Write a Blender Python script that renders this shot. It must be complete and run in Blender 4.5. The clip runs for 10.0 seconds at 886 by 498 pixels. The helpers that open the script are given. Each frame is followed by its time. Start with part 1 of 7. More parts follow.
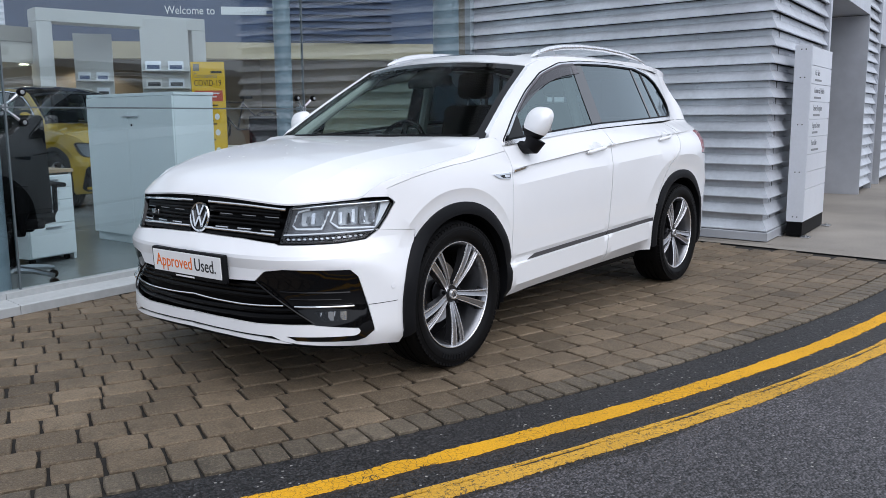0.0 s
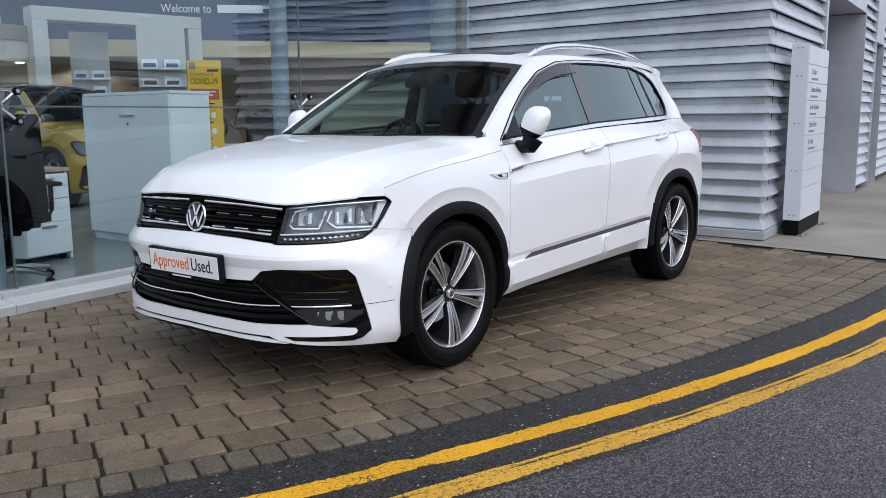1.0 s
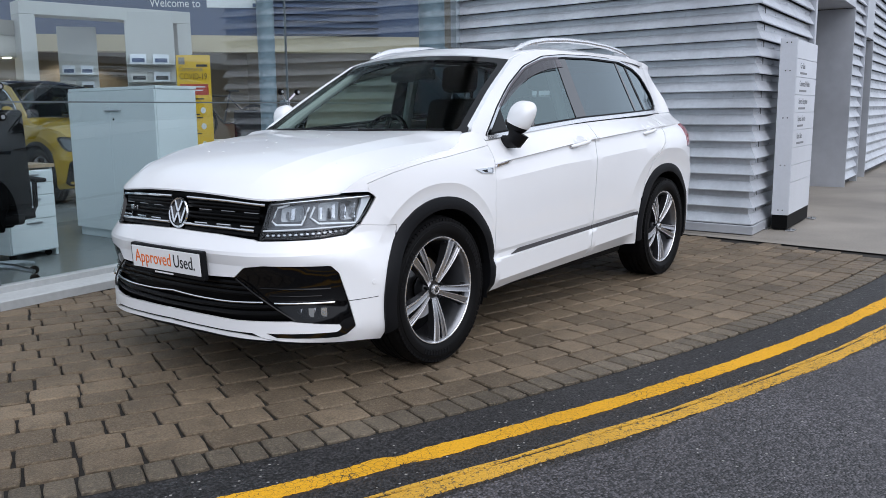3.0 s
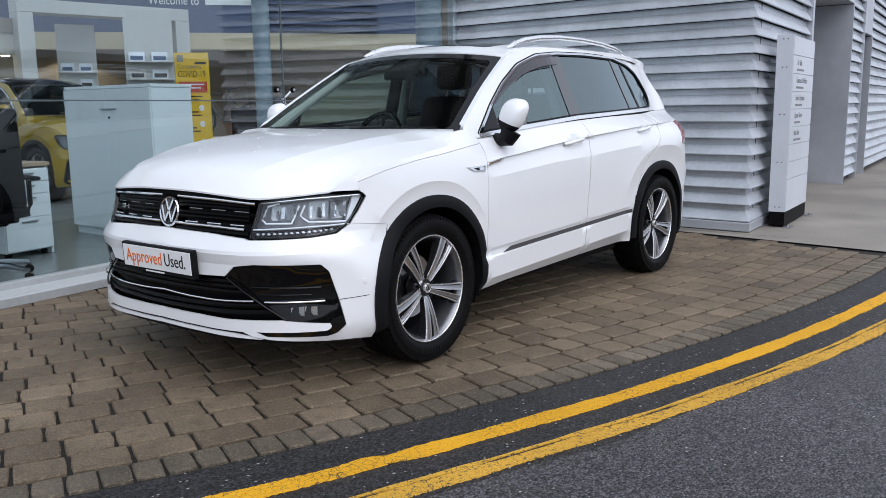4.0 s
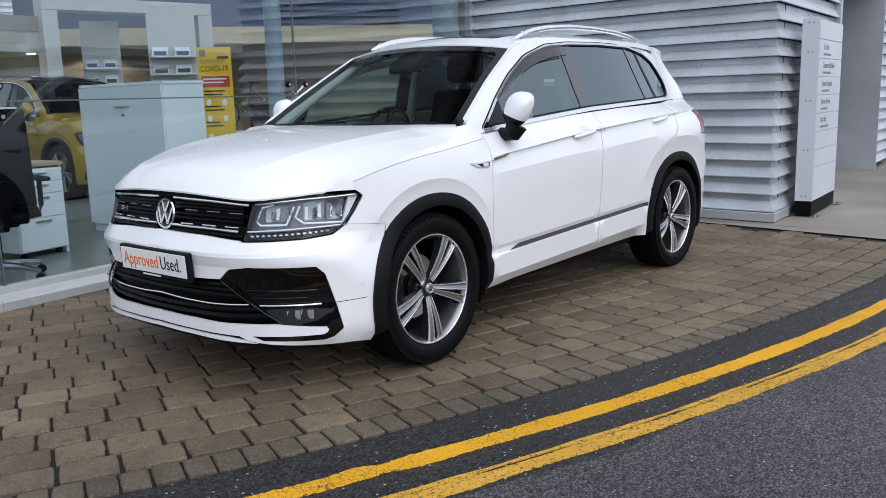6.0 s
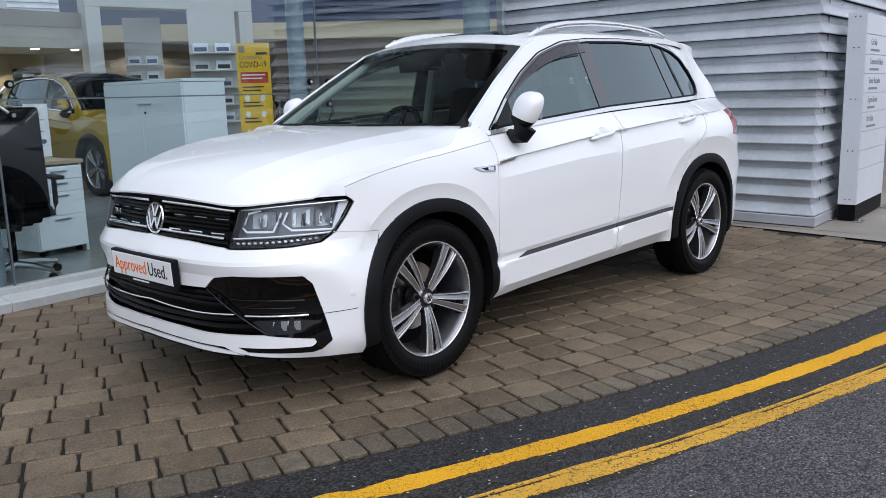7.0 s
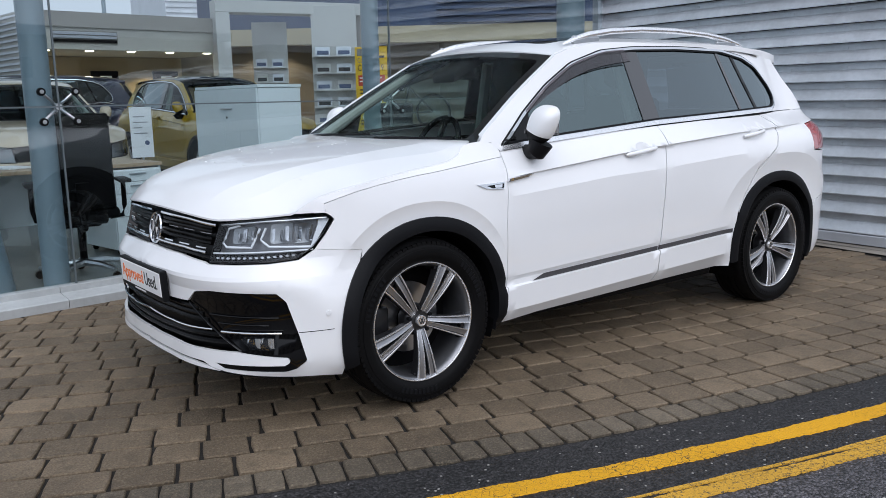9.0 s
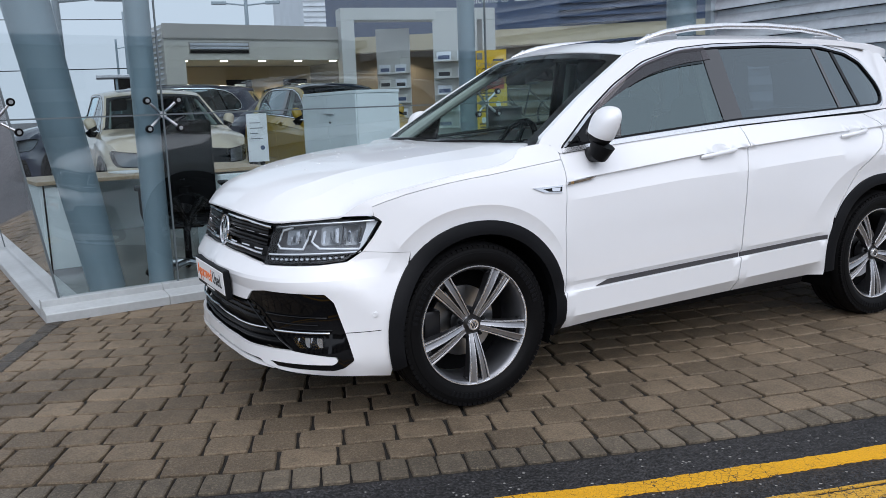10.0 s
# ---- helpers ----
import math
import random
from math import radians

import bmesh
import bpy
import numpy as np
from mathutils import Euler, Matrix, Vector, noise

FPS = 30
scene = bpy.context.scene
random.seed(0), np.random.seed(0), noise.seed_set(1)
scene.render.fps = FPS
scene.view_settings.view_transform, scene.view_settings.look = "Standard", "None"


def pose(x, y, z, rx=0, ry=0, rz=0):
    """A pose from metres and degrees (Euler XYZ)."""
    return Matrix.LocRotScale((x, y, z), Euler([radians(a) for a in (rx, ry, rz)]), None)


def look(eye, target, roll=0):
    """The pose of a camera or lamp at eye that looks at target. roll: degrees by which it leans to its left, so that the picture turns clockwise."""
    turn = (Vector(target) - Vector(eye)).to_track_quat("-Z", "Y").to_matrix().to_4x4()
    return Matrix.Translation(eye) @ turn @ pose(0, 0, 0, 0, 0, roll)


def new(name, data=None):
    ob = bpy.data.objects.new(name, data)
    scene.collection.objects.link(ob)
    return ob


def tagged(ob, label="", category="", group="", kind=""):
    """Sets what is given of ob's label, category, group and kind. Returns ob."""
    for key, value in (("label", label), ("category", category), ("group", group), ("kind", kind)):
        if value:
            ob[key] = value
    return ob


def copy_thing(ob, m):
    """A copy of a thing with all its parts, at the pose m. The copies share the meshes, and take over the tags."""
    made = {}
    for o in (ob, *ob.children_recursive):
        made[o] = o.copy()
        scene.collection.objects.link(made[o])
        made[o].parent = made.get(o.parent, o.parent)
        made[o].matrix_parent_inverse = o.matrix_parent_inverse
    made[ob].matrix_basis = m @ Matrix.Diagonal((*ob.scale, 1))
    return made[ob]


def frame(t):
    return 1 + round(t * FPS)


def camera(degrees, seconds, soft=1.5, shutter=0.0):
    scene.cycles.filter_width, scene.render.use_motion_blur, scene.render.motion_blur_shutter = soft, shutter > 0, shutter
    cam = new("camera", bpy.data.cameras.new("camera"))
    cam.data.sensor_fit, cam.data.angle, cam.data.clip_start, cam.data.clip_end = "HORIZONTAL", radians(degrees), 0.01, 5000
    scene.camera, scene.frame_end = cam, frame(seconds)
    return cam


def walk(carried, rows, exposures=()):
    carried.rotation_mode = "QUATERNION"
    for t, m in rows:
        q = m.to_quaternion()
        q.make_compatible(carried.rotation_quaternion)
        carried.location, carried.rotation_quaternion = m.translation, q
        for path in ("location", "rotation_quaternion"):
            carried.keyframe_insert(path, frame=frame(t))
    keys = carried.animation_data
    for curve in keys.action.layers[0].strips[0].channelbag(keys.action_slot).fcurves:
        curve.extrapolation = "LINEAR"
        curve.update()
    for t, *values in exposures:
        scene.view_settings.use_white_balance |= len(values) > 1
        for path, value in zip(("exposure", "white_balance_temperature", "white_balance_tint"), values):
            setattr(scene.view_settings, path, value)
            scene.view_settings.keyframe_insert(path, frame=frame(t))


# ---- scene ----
cam = camera(55.6, 10.0, soft=0.45)

PATH = [
    (0, (-3.168, -3.252, 1.197), (-1.609, -2.036, 0.888), -0.5),
    (0.5, (-3.169, -3.252, 1.204), (-1.609, -2.038, 0.896), -0.4),
    (1, (-3.164, -3.247, 1.202), (-1.602, -2.038, 0.889), -0.5),
    (1.5, (-3.159, -3.239, 1.201), (-1.594, -2.035, 0.886), -0.4),
    (2, (-3.154, -3.234, 1.201), (-1.585, -2.034, 0.883), -0.4),
    (2.5, (-3.137, -3.246, 1.2), (-1.567, -2.05, 0.879), -0.5),
    (4, (-3.091, -3.297, 1.207), (-1.523, -2.101, 0.875), -0.7),
    (4.5, (-3.061, -3.319, 1.209), (-1.498, -2.117, 0.873), -0.8),
    (5, (-3.031, -3.345, 1.212), (-1.479, -2.129, 0.872), -1.1),
    (5.5, (-2.994, -3.359, 1.213), (-1.462, -2.121, 0.868), -1.5),
    (5.7, (-2.97, -3.35, 1.218), (-1.445, -2.104, 0.867), -1.6),
    (6.8, (-2.699, -3.322, 1.261), (-1.214, -2.034, 0.891), -1.7),
    (7, (-2.629, -3.372, 1.251), (-1.185, -2.036, 0.887), -1.6),
    (7.5, (-2.48, -3.498, 1.258), (-1.18, -2.023, 0.897), -1.5),
    (8, (-2.342, -3.547, 1.264), (-1.096, -2.026, 0.899), -1.6),
    (8.5, (-2.177, -3.588, 1.289), (-0.944, -2.055, 0.929), -1.3),
    (9, (-2.043, -3.665, 1.29), (-0.844, -2.104, 0.936), -1.2),
    (9.5, (-1.895, -3.797, 1.287), (-0.859, -2.119, 0.949), -2.0),
    (10, (-1.748, -3.846, 1.281), (-0.815, -2.11, 0.943), -2.1),
]
walk(cam, [(t, look(eye, target, roll)) for t, eye, target, roll in PATH], [(0, 0.39, 6080, 13), (7, 0.36, 6080, 13), (9, 0.28, 6080, 13), (10, 0.31, 6080, 13)])

# ---- world, sun, exposure ----
world = bpy.data.worlds.new("sky")
scene.world = world
world.use_nodes = True
wn, wl = world.node_tree.nodes, world.node_tree.links
sky = wn.new("ShaderNodeTexSky")
sky.sky_type = "NISHITA"
sky.sun_disc = False
sky.sun_elevation, sky.sun_rotation = radians(51), radians(197)
sky.air_density, sky.dust_density = 1.0, 2.0
veil = wn.new("ShaderNodeHueSaturation")
veil.inputs["Saturation"].default_value = 0.36
# an even overcast dome: below a third of the way up the cloud stays as bright as there
way = wn.new("ShaderNodeTexCoord")
split, join, low = wn.new("ShaderNodeSeparateXYZ"), wn.new("ShaderNodeCombineXYZ"), wn.new("ShaderNodeMath")
low.operation, low.inputs[1].default_value = "MAXIMUM", 0.45
wl.new(way.outputs["Generated"], split.inputs[0])
wl.new(split.outputs["Z"], low.inputs[0])
wl.new(split.outputs["X"], join.inputs["X"])
wl.new(split.outputs["Y"], join.inputs["Y"])
wl.new(low.outputs[0], join.inputs["Z"])
wl.new(join.outputs[0], sky.inputs["Vector"])
wl.new(sky.outputs["Color"], veil.inputs["Color"])
cloud = wn.new("ShaderNodeMix")
cloud.data_type = "RGBA"
cloud.inputs["Factor"].default_value = 0.55
cloud.inputs["B"].default_value = (4.4, 4.75, 5.0, 1)
wl.new(veil.outputs["Color"], cloud.inputs["A"])
wl.new(cloud.outputs["Result"], wn["Background"].inputs["Color"])
wn["Background"].inputs["Strength"].default_value = 0.155
sun = new("sun", bpy.data.lights.new("sun", "SUN"))
sun.data.energy, sun.data.angle, sun.data.color = 1.3, radians(80), (1.0, 0.98, 0.96)
sun.matrix_world = look((-3.0, -10, 13), (0, 0, 0))
tagged(sun, kind="structure")


# ---- materials ----
def material(name, colour, rough=0.5, metal=0.0, coat=0.0, grain=0.0, scale=40.0, bump=0.0, stain=0.0, stain_scale=1.5, spec=0.5, island=0.0, obrand=0.0):
    """A Principled surface with variation at two scales, grain and stains, and fine relief."""
    m = bpy.data.materials.new(name)
    m.use_nodes = True
    n, l = m.node_tree.nodes, m.node_tree.links
    b = n["Principled BSDF"]
    b.inputs["Base Color"].default_value = (*colour, 1)
    b.inputs["Roughness"].default_value, b.inputs["Metallic"].default_value = rough, metal
    b.inputs["Coat Weight"].default_value = coat
    b.inputs["Coat Roughness"].default_value = 0.03
    b.inputs["Specular IOR Level"].default_value = spec
    if grain or stain or bump or island or obrand:
        co = n.new("ShaderNodeTexCoord")
        fine = n.new("ShaderNodeTexNoise")
        fine.inputs["Scale"].default_value, fine.inputs["Detail"].default_value = scale, 5
        wide = n.new("ShaderNodeTexNoise")
        wide.inputs["Scale"].default_value, wide.inputs["Detail"].default_value = stain_scale, 4
        geo = n.new("ShaderNodeNewGeometry")
        l.new(geo.outputs["Position"], fine.inputs["Vector"])
        l.new(geo.outputs["Position"], wide.inputs["Vector"])
        v = n.new("ShaderNodeHueSaturation")
        v.inputs["Color"].default_value = (*colour, 1)
        total = None
        for src, amount in ((fine.outputs["Fac"], grain), (wide.outputs["Fac"], stain)):
            mm = n.new("ShaderNodeMapRange")
            mm.inputs["From Min"].default_value, mm.inputs["From Max"].default_value = 0.3, 0.7
            mm.inputs["To Min"].default_value, mm.inputs["To Max"].default_value = 1 - amount, 1 + amount
            l.new(src, mm.inputs["Value"])
            if total is None:
                total = mm.outputs["Result"]
            else:
                mu = n.new("ShaderNodeMath")
                mu.operation = "MULTIPLY"
                l.new(total, mu.inputs[0])
                l.new(mm.outputs["Result"], mu.inputs[1])
                total = mu.outputs[0]
        for amount, kind in ((island, 0), (obrand, 1)):
            if amount:
                mm = n.new("ShaderNodeMapRange")
                mm.inputs["To Min"].default_value, mm.inputs["To Max"].default_value = 1 - amount, 1 + amount
                if kind:
                    l.new(n.new("ShaderNodeObjectInfo").outputs["Random"], mm.inputs["Value"])
                else:
                    l.new(geo.outputs["Random Per Island"], mm.inputs["Value"])
                mu = n.new("ShaderNodeMath")
                mu.operation = "MULTIPLY"
                l.new(total, mu.inputs[0])
                l.new(mm.outputs["Result"], mu.inputs[1])
                total = mu.outputs[0]
        l.new(total, v.inputs["Value"])
        l.new(v.outputs["Color"], b.inputs["Base Color"])
        if bump:
            bp = n.new("ShaderNodeBump")
            bp.inputs["Strength"].default_value, bp.inputs["Distance"].default_value = 0.6, bump
            l.new(fine.outputs["Fac"], bp.inputs["Height"])
            l.new(bp.outputs["Normal"], b.inputs["Normal"])
    return m


def glass(name, tint, gloss=1.0, rough=0.0, ior=1.5, film=(1.0, 1.0, 1.0)):
    """Clear or tinted sheet glass: it lets light straight through and mirrors more at a slant."""
    m = bpy.data.materials.new(name)
    m.use_nodes = True
    n, l = m.node_tree.nodes, m.node_tree.links
    n.remove(n["Principled BSDF"])
    t, g, mix, f = (n.new("ShaderNodeBsdf" + "Transparent"), n.new("ShaderNodeBsdfGlossy"), n.new("ShaderNodeMixShader"), n.new("ShaderNodeLayerWeight"))
    t.inputs["Color"].default_value = (*tint, 1)
    g.inputs["Roughness"].default_value = rough
    g.inputs["Color"].default_value = (*film, 1)
    f.inputs["Blend"].default_value = 0.5
    straight = ((ior - 1) / (ior + 1)) ** 2
    slant = n.new("ShaderNodeMath")
    slant.operation, slant.inputs[1].default_value = "POWER", 5.0
    l.new(f.outputs["Facing"], slant.inputs[0])
    mu = n.new("ShaderNodeMath")
    mu.operation, mu.use_clamp = "MULTIPLY_ADD", True
    mu.inputs[1].default_value, mu.inputs[2].default_value = (1 - straight) * min(gloss, 1.5), straight * gloss
    l.new(slant.outputs[0], mu.inputs[0])
    l.new(mu.outputs[0], mix.inputs[0])
    l.new(t.outputs[0], mix.inputs[1])
    l.new(g.outputs[0], mix.inputs[2])
    l.new(mix.outputs[0], n["Material Output"].inputs["Surface"])
    return m


def glow(name, colour, strength):
    m = bpy.data.materials.new(name)
    m.use_nodes = True
    b = m.node_tree.nodes["Principled BSDF"]
    b.inputs["Emission Color"].default_value, b.inputs["Emission Strength"].default_value = (*colour, 1), strength
    return m


def asphalt_material(name, colour, spec, contrast=0.75, chip=0.985, rate=135):
    """Rolled asphalt: dark and pale stones a few millimetres wide set in binder, pits between them and rare white chips."""
    m = material(name, colour, 0.55, spec=spec, grain=0.12, scale=30, bump=0.002, stain=0.22, stain_scale=0.8)
    n, l = m.node_tree.nodes, m.node_tree.links
    b = n["Principled BSDF"]
    geo = n.new("ShaderNodeNewGeometry")
    stones, big = n.new("ShaderNodeTexVoronoi"), n.new("ShaderNodeTexVoronoi")
    stones.inputs["Scale"].default_value, big.inputs["Scale"].default_value = rate, 60
    for t in (stones, big):
        l.new(geo.outputs["Position"], t.inputs["Vector"])
    sep, sep2 = n.new("ShaderNodeSeparateColor"), n.new("ShaderNodeSeparateColor")
    l.new(stones.outputs["Color"], sep.inputs[0])
    l.new(big.outputs["Color"], sep2.inputs[0])
    tone, pit = n.new("ShaderNodeMapRange"), n.new("ShaderNodeMapRange")
    tone.inputs["To Min"].default_value, tone.inputs["To Max"].default_value = 1 - contrast, 1 + contrast * 1.15
    l.new(sep.outputs[0], tone.inputs["Value"])
    # binder between the stones lies dark
    pit.inputs["From Min"].default_value, pit.inputs["From Max"].default_value = 0.35, 0.75
    pit.inputs["To Min"].default_value, pit.inputs["To Max"].default_value = 1.0, 0.25
    l.new(stones.outputs["Distance"], pit.inputs["Value"])
    mul = n.new("ShaderNodeMath")
    mul.operation = "MULTIPLY"
    l.new(tone.outputs["Result"], mul.inputs[0])
    l.new(pit.outputs["Result"], mul.inputs[1])
    shade = n.new("ShaderNodeHueSaturation")
    l.new(b.inputs["Base Color"].links[0].from_socket, shade.inputs["Color"])
    l.new(mul.outputs[0], shade.inputs["Value"])
    pick = n.new("ShaderNodeMapRange")
    pick.inputs["From Min"].default_value, pick.inputs["From Max"].default_value = chip, chip + 0.004
    l.new(sep2.outputs[0], pick.inputs["Value"])
    near = n.new("ShaderNodeMath")
    near.operation, near.inputs[1].default_value = "LESS_THAN", 0.30
    l.new(big.outputs["Distance"], near.inputs[0])
    both = n.new("ShaderNodeMath")
    both.operation = "MULTIPLY"
    l.new(pick.outputs["Result"], both.inputs[0])
    l.new(near.outputs[0], both.inputs[1])
    mix = n.new("ShaderNodeMix")
    mix.data_type = "RGBA"
    l.new(shade.outputs["Color"], mix.inputs["A"])
    mix.inputs["B"].default_value = (0.30, 0.29, 0.27, 1)
    l.new(both.outputs[0], mix.inputs["Factor"])
    l.new(mix.outputs["Result"], b.inputs["Base Color"])
    bp = n.new("ShaderNodeBump")
    bp.inputs["Strength"].default_value, bp.inputs["Distance"].default_value = 1.0, 0.006
    l.new(stones.outputs["Distance"], bp.inputs["Height"])
    bp.invert = True
    l.new(bp.outputs["Normal"], b.inputs["Normal"])
    return m


def line_material(name="road_paint", colour=(0.66, 0.335, 0.010), bare=0.655):
    """Thick yellow road paint, crazed with dark cracks and worn through."""
    m = material(name, colour, 0.7, grain=0.16, scale=150, bump=0.006, stain=0.12, spec=0.25)
    n, l = m.node_tree.nodes, m.node_tree.links
    b = n["Principled BSDF"]
    geo = n.new("ShaderNodeNewGeometry")
    warp = n.new("ShaderNodeTexNoise")
    warp.inputs["Scale"].default_value, warp.inputs["Detail"].default_value = 24, 6
    l.new(geo.outputs["Position"], warp.inputs["Vector"])
    add = n.new("ShaderNodeMix")
    add.data_type, add.blend_type = "RGBA", "ADD"
    add.inputs["Factor"].default_value = 0.035
    l.new(geo.outputs["Position"], add.inputs["A"])
    l.new(warp.outputs["Color"], add.inputs["B"])
    crack = n.new("ShaderNodeTexVoronoi")
    crack.feature = "DISTANCE_TO_EDGE"
    crack.inputs["Scale"].default_value = 34
    l.new(add.outputs["Result"], crack.inputs["Vector"])
    where = n.new("ShaderNodeTexNoise")
    where.inputs["Scale"].default_value, where.inputs["Detail"].default_value = 2.2, 3
    l.new(geo.outputs["Position"], where.inputs["Vector"])
    wr = n.new("ShaderNodeMapRange")
    wr.inputs["From Min"].default_value, wr.inputs["From Max"].default_value = 0.38, 0.62
    wr.inputs["To Min"].default_value, wr.inputs["To Max"].default_value = 0.0, 0.024
    l.new(where.outputs["Fac"], wr.inputs["Value"])
    lt = n.new("ShaderNodeMath")
    lt.operation = "LESS_THAN"
    l.new(crack.outputs["Distance"], lt.inputs[0])
    l.new(wr.outputs["Result"], lt.inputs[1])
    mix = n.new("ShaderNodeMix")
    mix.data_type = "RGBA"
    l.new(lt.outputs[0], mix.inputs["Factor"])
    l.new(b.inputs["Base Color"].links[0].from_socket, mix.inputs["A"])
    mix.inputs["B"].default_value = (0.05, 0.040, 0.025, 1)
    # flecks worn through to the stone
    fleck, thin, worn = n.new("ShaderNodeTexNoise"), n.new("ShaderNodeMath"), n.new("ShaderNodeMix")
    fleck.inputs["Scale"].default_value, fleck.inputs["Detail"].default_value, fleck.inputs["Roughness"].default_value = 70, 6, 0.7
    l.new(geo.outputs["Position"], fleck.inputs["Vector"])
    thin.operation, thin.inputs[1].default_value = "GREATER_THAN", bare
    l.new(fleck.outputs["Fac"], thin.inputs[0])
    worn.data_type = "RGBA"
    l.new(thin.outputs[0], worn.inputs["Factor"])
    l.new(mix.outputs["Result"], worn.inputs["A"])
    worn.inputs["B"].default_value = (0.10, 0.075, 0.04, 1)
    l.new(worn.outputs["Result"], b.inputs["Base Color"])
    return m


ASPHALT, YELLOW_LINE = asphalt_material("asphalt", (0.066, 0.0605, 0.066), 0.6, 1.0, 0.985, 110), line_material()
WORN_LINE = line_material("worn_road_paint", (0.58, 0.32, 0.035), 0.58)
GUTTER = asphalt_material("damp_asphalt", (0.023, 0.0215, 0.0225), 0.45, 1.0, 0.93, 100)
def block_material(name, colour, island=0.0, obrand=0.0):
    """Rough split concrete: coarse relief, mottled colour, pale grit and dark pits."""
    m = material(name, colour, 0.52, grain=0.36, scale=110, stain=0.34, stain_scale=1.6, island=island, obrand=obrand, spec=0.30)
    n, l = m.node_tree.nodes, m.node_tree.links
    b = n["Principled BSDF"]
    geo = n.new("ShaderNodeNewGeometry")
    grit, lumps, mid = n.new("ShaderNodeTexVoronoi"), n.new("ShaderNodeTexNoise"), n.new("ShaderNodeTexNoise")
    grit.inputs["Scale"].default_value = 170
    lumps.inputs["Scale"].default_value, lumps.inputs["Detail"].default_value, lumps.inputs["Roughness"].default_value = 70, 8, 0.78
    mid.inputs["Scale"].default_value, mid.inputs["Detail"].default_value = 14, 4
    for t in (grit, lumps, mid):
        l.new(geo.outputs["Position"], t.inputs["Vector"])
    sep, pick = n.new("ShaderNodeSeparateColor"), n.new("ShaderNodeMapRange")
    l.new(grit.outputs["Color"], sep.inputs[0])
    pick.inputs["From Min"].default_value, pick.inputs["From Max"].default_value, pick.inputs["To Max"].default_value = 0.72, 1.0, 0.50
    l.new(sep.outputs[0], pick.inputs["Value"])
    mix = n.new("ShaderNodeMix")
    mix.data_type = "RGBA"
    l.new(b.inputs["Base Color"].links[0].from_socket, mix.inputs["A"])
    mix.inputs["B"].default_value = (0.30, 0.245, 0.165, 1)
    l.new(pick.outputs["Result"], mix.inputs["Factor"])
    blot, dark = n.new("ShaderNodeMapRange"), n.new("ShaderNodeMix")
    blot.inputs["From Min"].default_value, blot.inputs["From Max"].default_value, blot.inputs["To Max"].default_value = 0.52, 0.75, 0.6
    l.new(mid.outputs["Fac"], blot.inputs["Value"])
    dark.data_type = "RGBA"
    l.new(blot.outputs["Result"], dark.inputs["Factor"])
    l.new(mix.outputs["Result"], dark.inputs["A"])
    dark.inputs["B"].default_value = (colour[0] * 0.42, colour[1] * 0.42, colour[2] * 0.42, 1)
    l.new(dark.outputs["Result"], b.inputs["Base Color"])
    bp = n.new("ShaderNodeBump")
    bp.inputs["Strength"].default_value, bp.inputs["Distance"].default_value = 1.0, 0.010
    l.new(lumps.outputs["Fac"], bp.inputs["Height"])
    l.new(bp.outputs["Normal"], b.inputs["Normal"])
    return m


BLOCK = block_material("paving_block", (0.160, 0.120, 0.079), obrand=0.27)
BLOCK_FAR = block_material("paving_block_rest", (0.160, 0.120, 0.079), island=0.27)
SETT = block_material("dark_sett", (0.128, 0.104, 0.075), obrand=0.20)
DRAIN_SETT = block_material("drain_sett", (0.048, 0.042, 0.035), obrand=0.15)
SAND = material("joint_sand", (0.010, 0.008, 0.006), 0.9, grain=0.3, scale=80, bump=0.004)
CONCRETE = material("concrete", (0.235, 0.212, 0.182), 0.6, grain=0.14, scale=60, bump=0.002, stain=0.25, stain_scale=0.9)
LOUVRE = material("galvanised_louvre", (0.56, 0.585, 0.625), 0.40, metal=0.5, grain=0.05, scale=25, stain=0.14, stain_scale=2.2, obrand=0.06)
LOUVRE_DARK = material("louvre_backing", (0.05, 0.053, 0.06), 0.5, metal=0.3, stain=0.2)
PANEL_GREY = material("grey_panel", (0.50, 0.52, 0.56), 0.38, metal=0.4, grain=0.04, stain=0.12, stain_scale=1.2, bump=0.001, scale=9)
TOTEM = material("totem_grey", (0.64, 0.665, 0.71), 0.4, metal=0.2, grain=0.02, stain=0.05)
DARK = material("dark_plinth", (0.005, 0.005, 0.0055), 0.5, spec=0.06, grain=0.1)
INK = material("sign_ink", (0.20, 0.21, 0.225), 0.6)
SILL = material("pale_sill", (0.40, 0.42, 0.425), 0.45, grain=0.06, scale=30, stain=0.12, stain_scale=2.5)
PANE = glass("shop_glass", (0.87, 0.915, 0.925), 1.35, ior=1.5)
JOINT = material("glass_joint", (0.10, 0.12, 0.13), 0.4)
COLUMN = material("blue_grey_steel", (0.185, 0.245, 0.285), 0.35, grain=0.04, stain=0.08)
STEEL = material("brushed_steel", (0.55, 0.56, 0.58), 0.28, metal=1.0, grain=0.05)
PAINT = material("white_paint", (0.79, 0.80, 0.815), 0.30, coat=0.65, grain=0.004, scale=8, stain=0.006)
BLACK_GLOSS = material("gloss_black", (0.003, 0.003, 0.0035), 0.05, spec=0.30, grain=0.05)
BLACK_TRIM = material("black_plastic", (0.0068, 0.0072, 0.0085), 0.5, spec=0.12, grain=0.12, scale=200, bump=0.0008)
STRIP_GREY = material("grey_strip", (0.055, 0.054, 0.058), 0.45, grain=0.1, scale=120)
BLACK_GRILLE = material("grille_plastic", (0.0022, 0.0022, 0.0026), 0.3, spec=0.08, grain=0.1, scale=90)
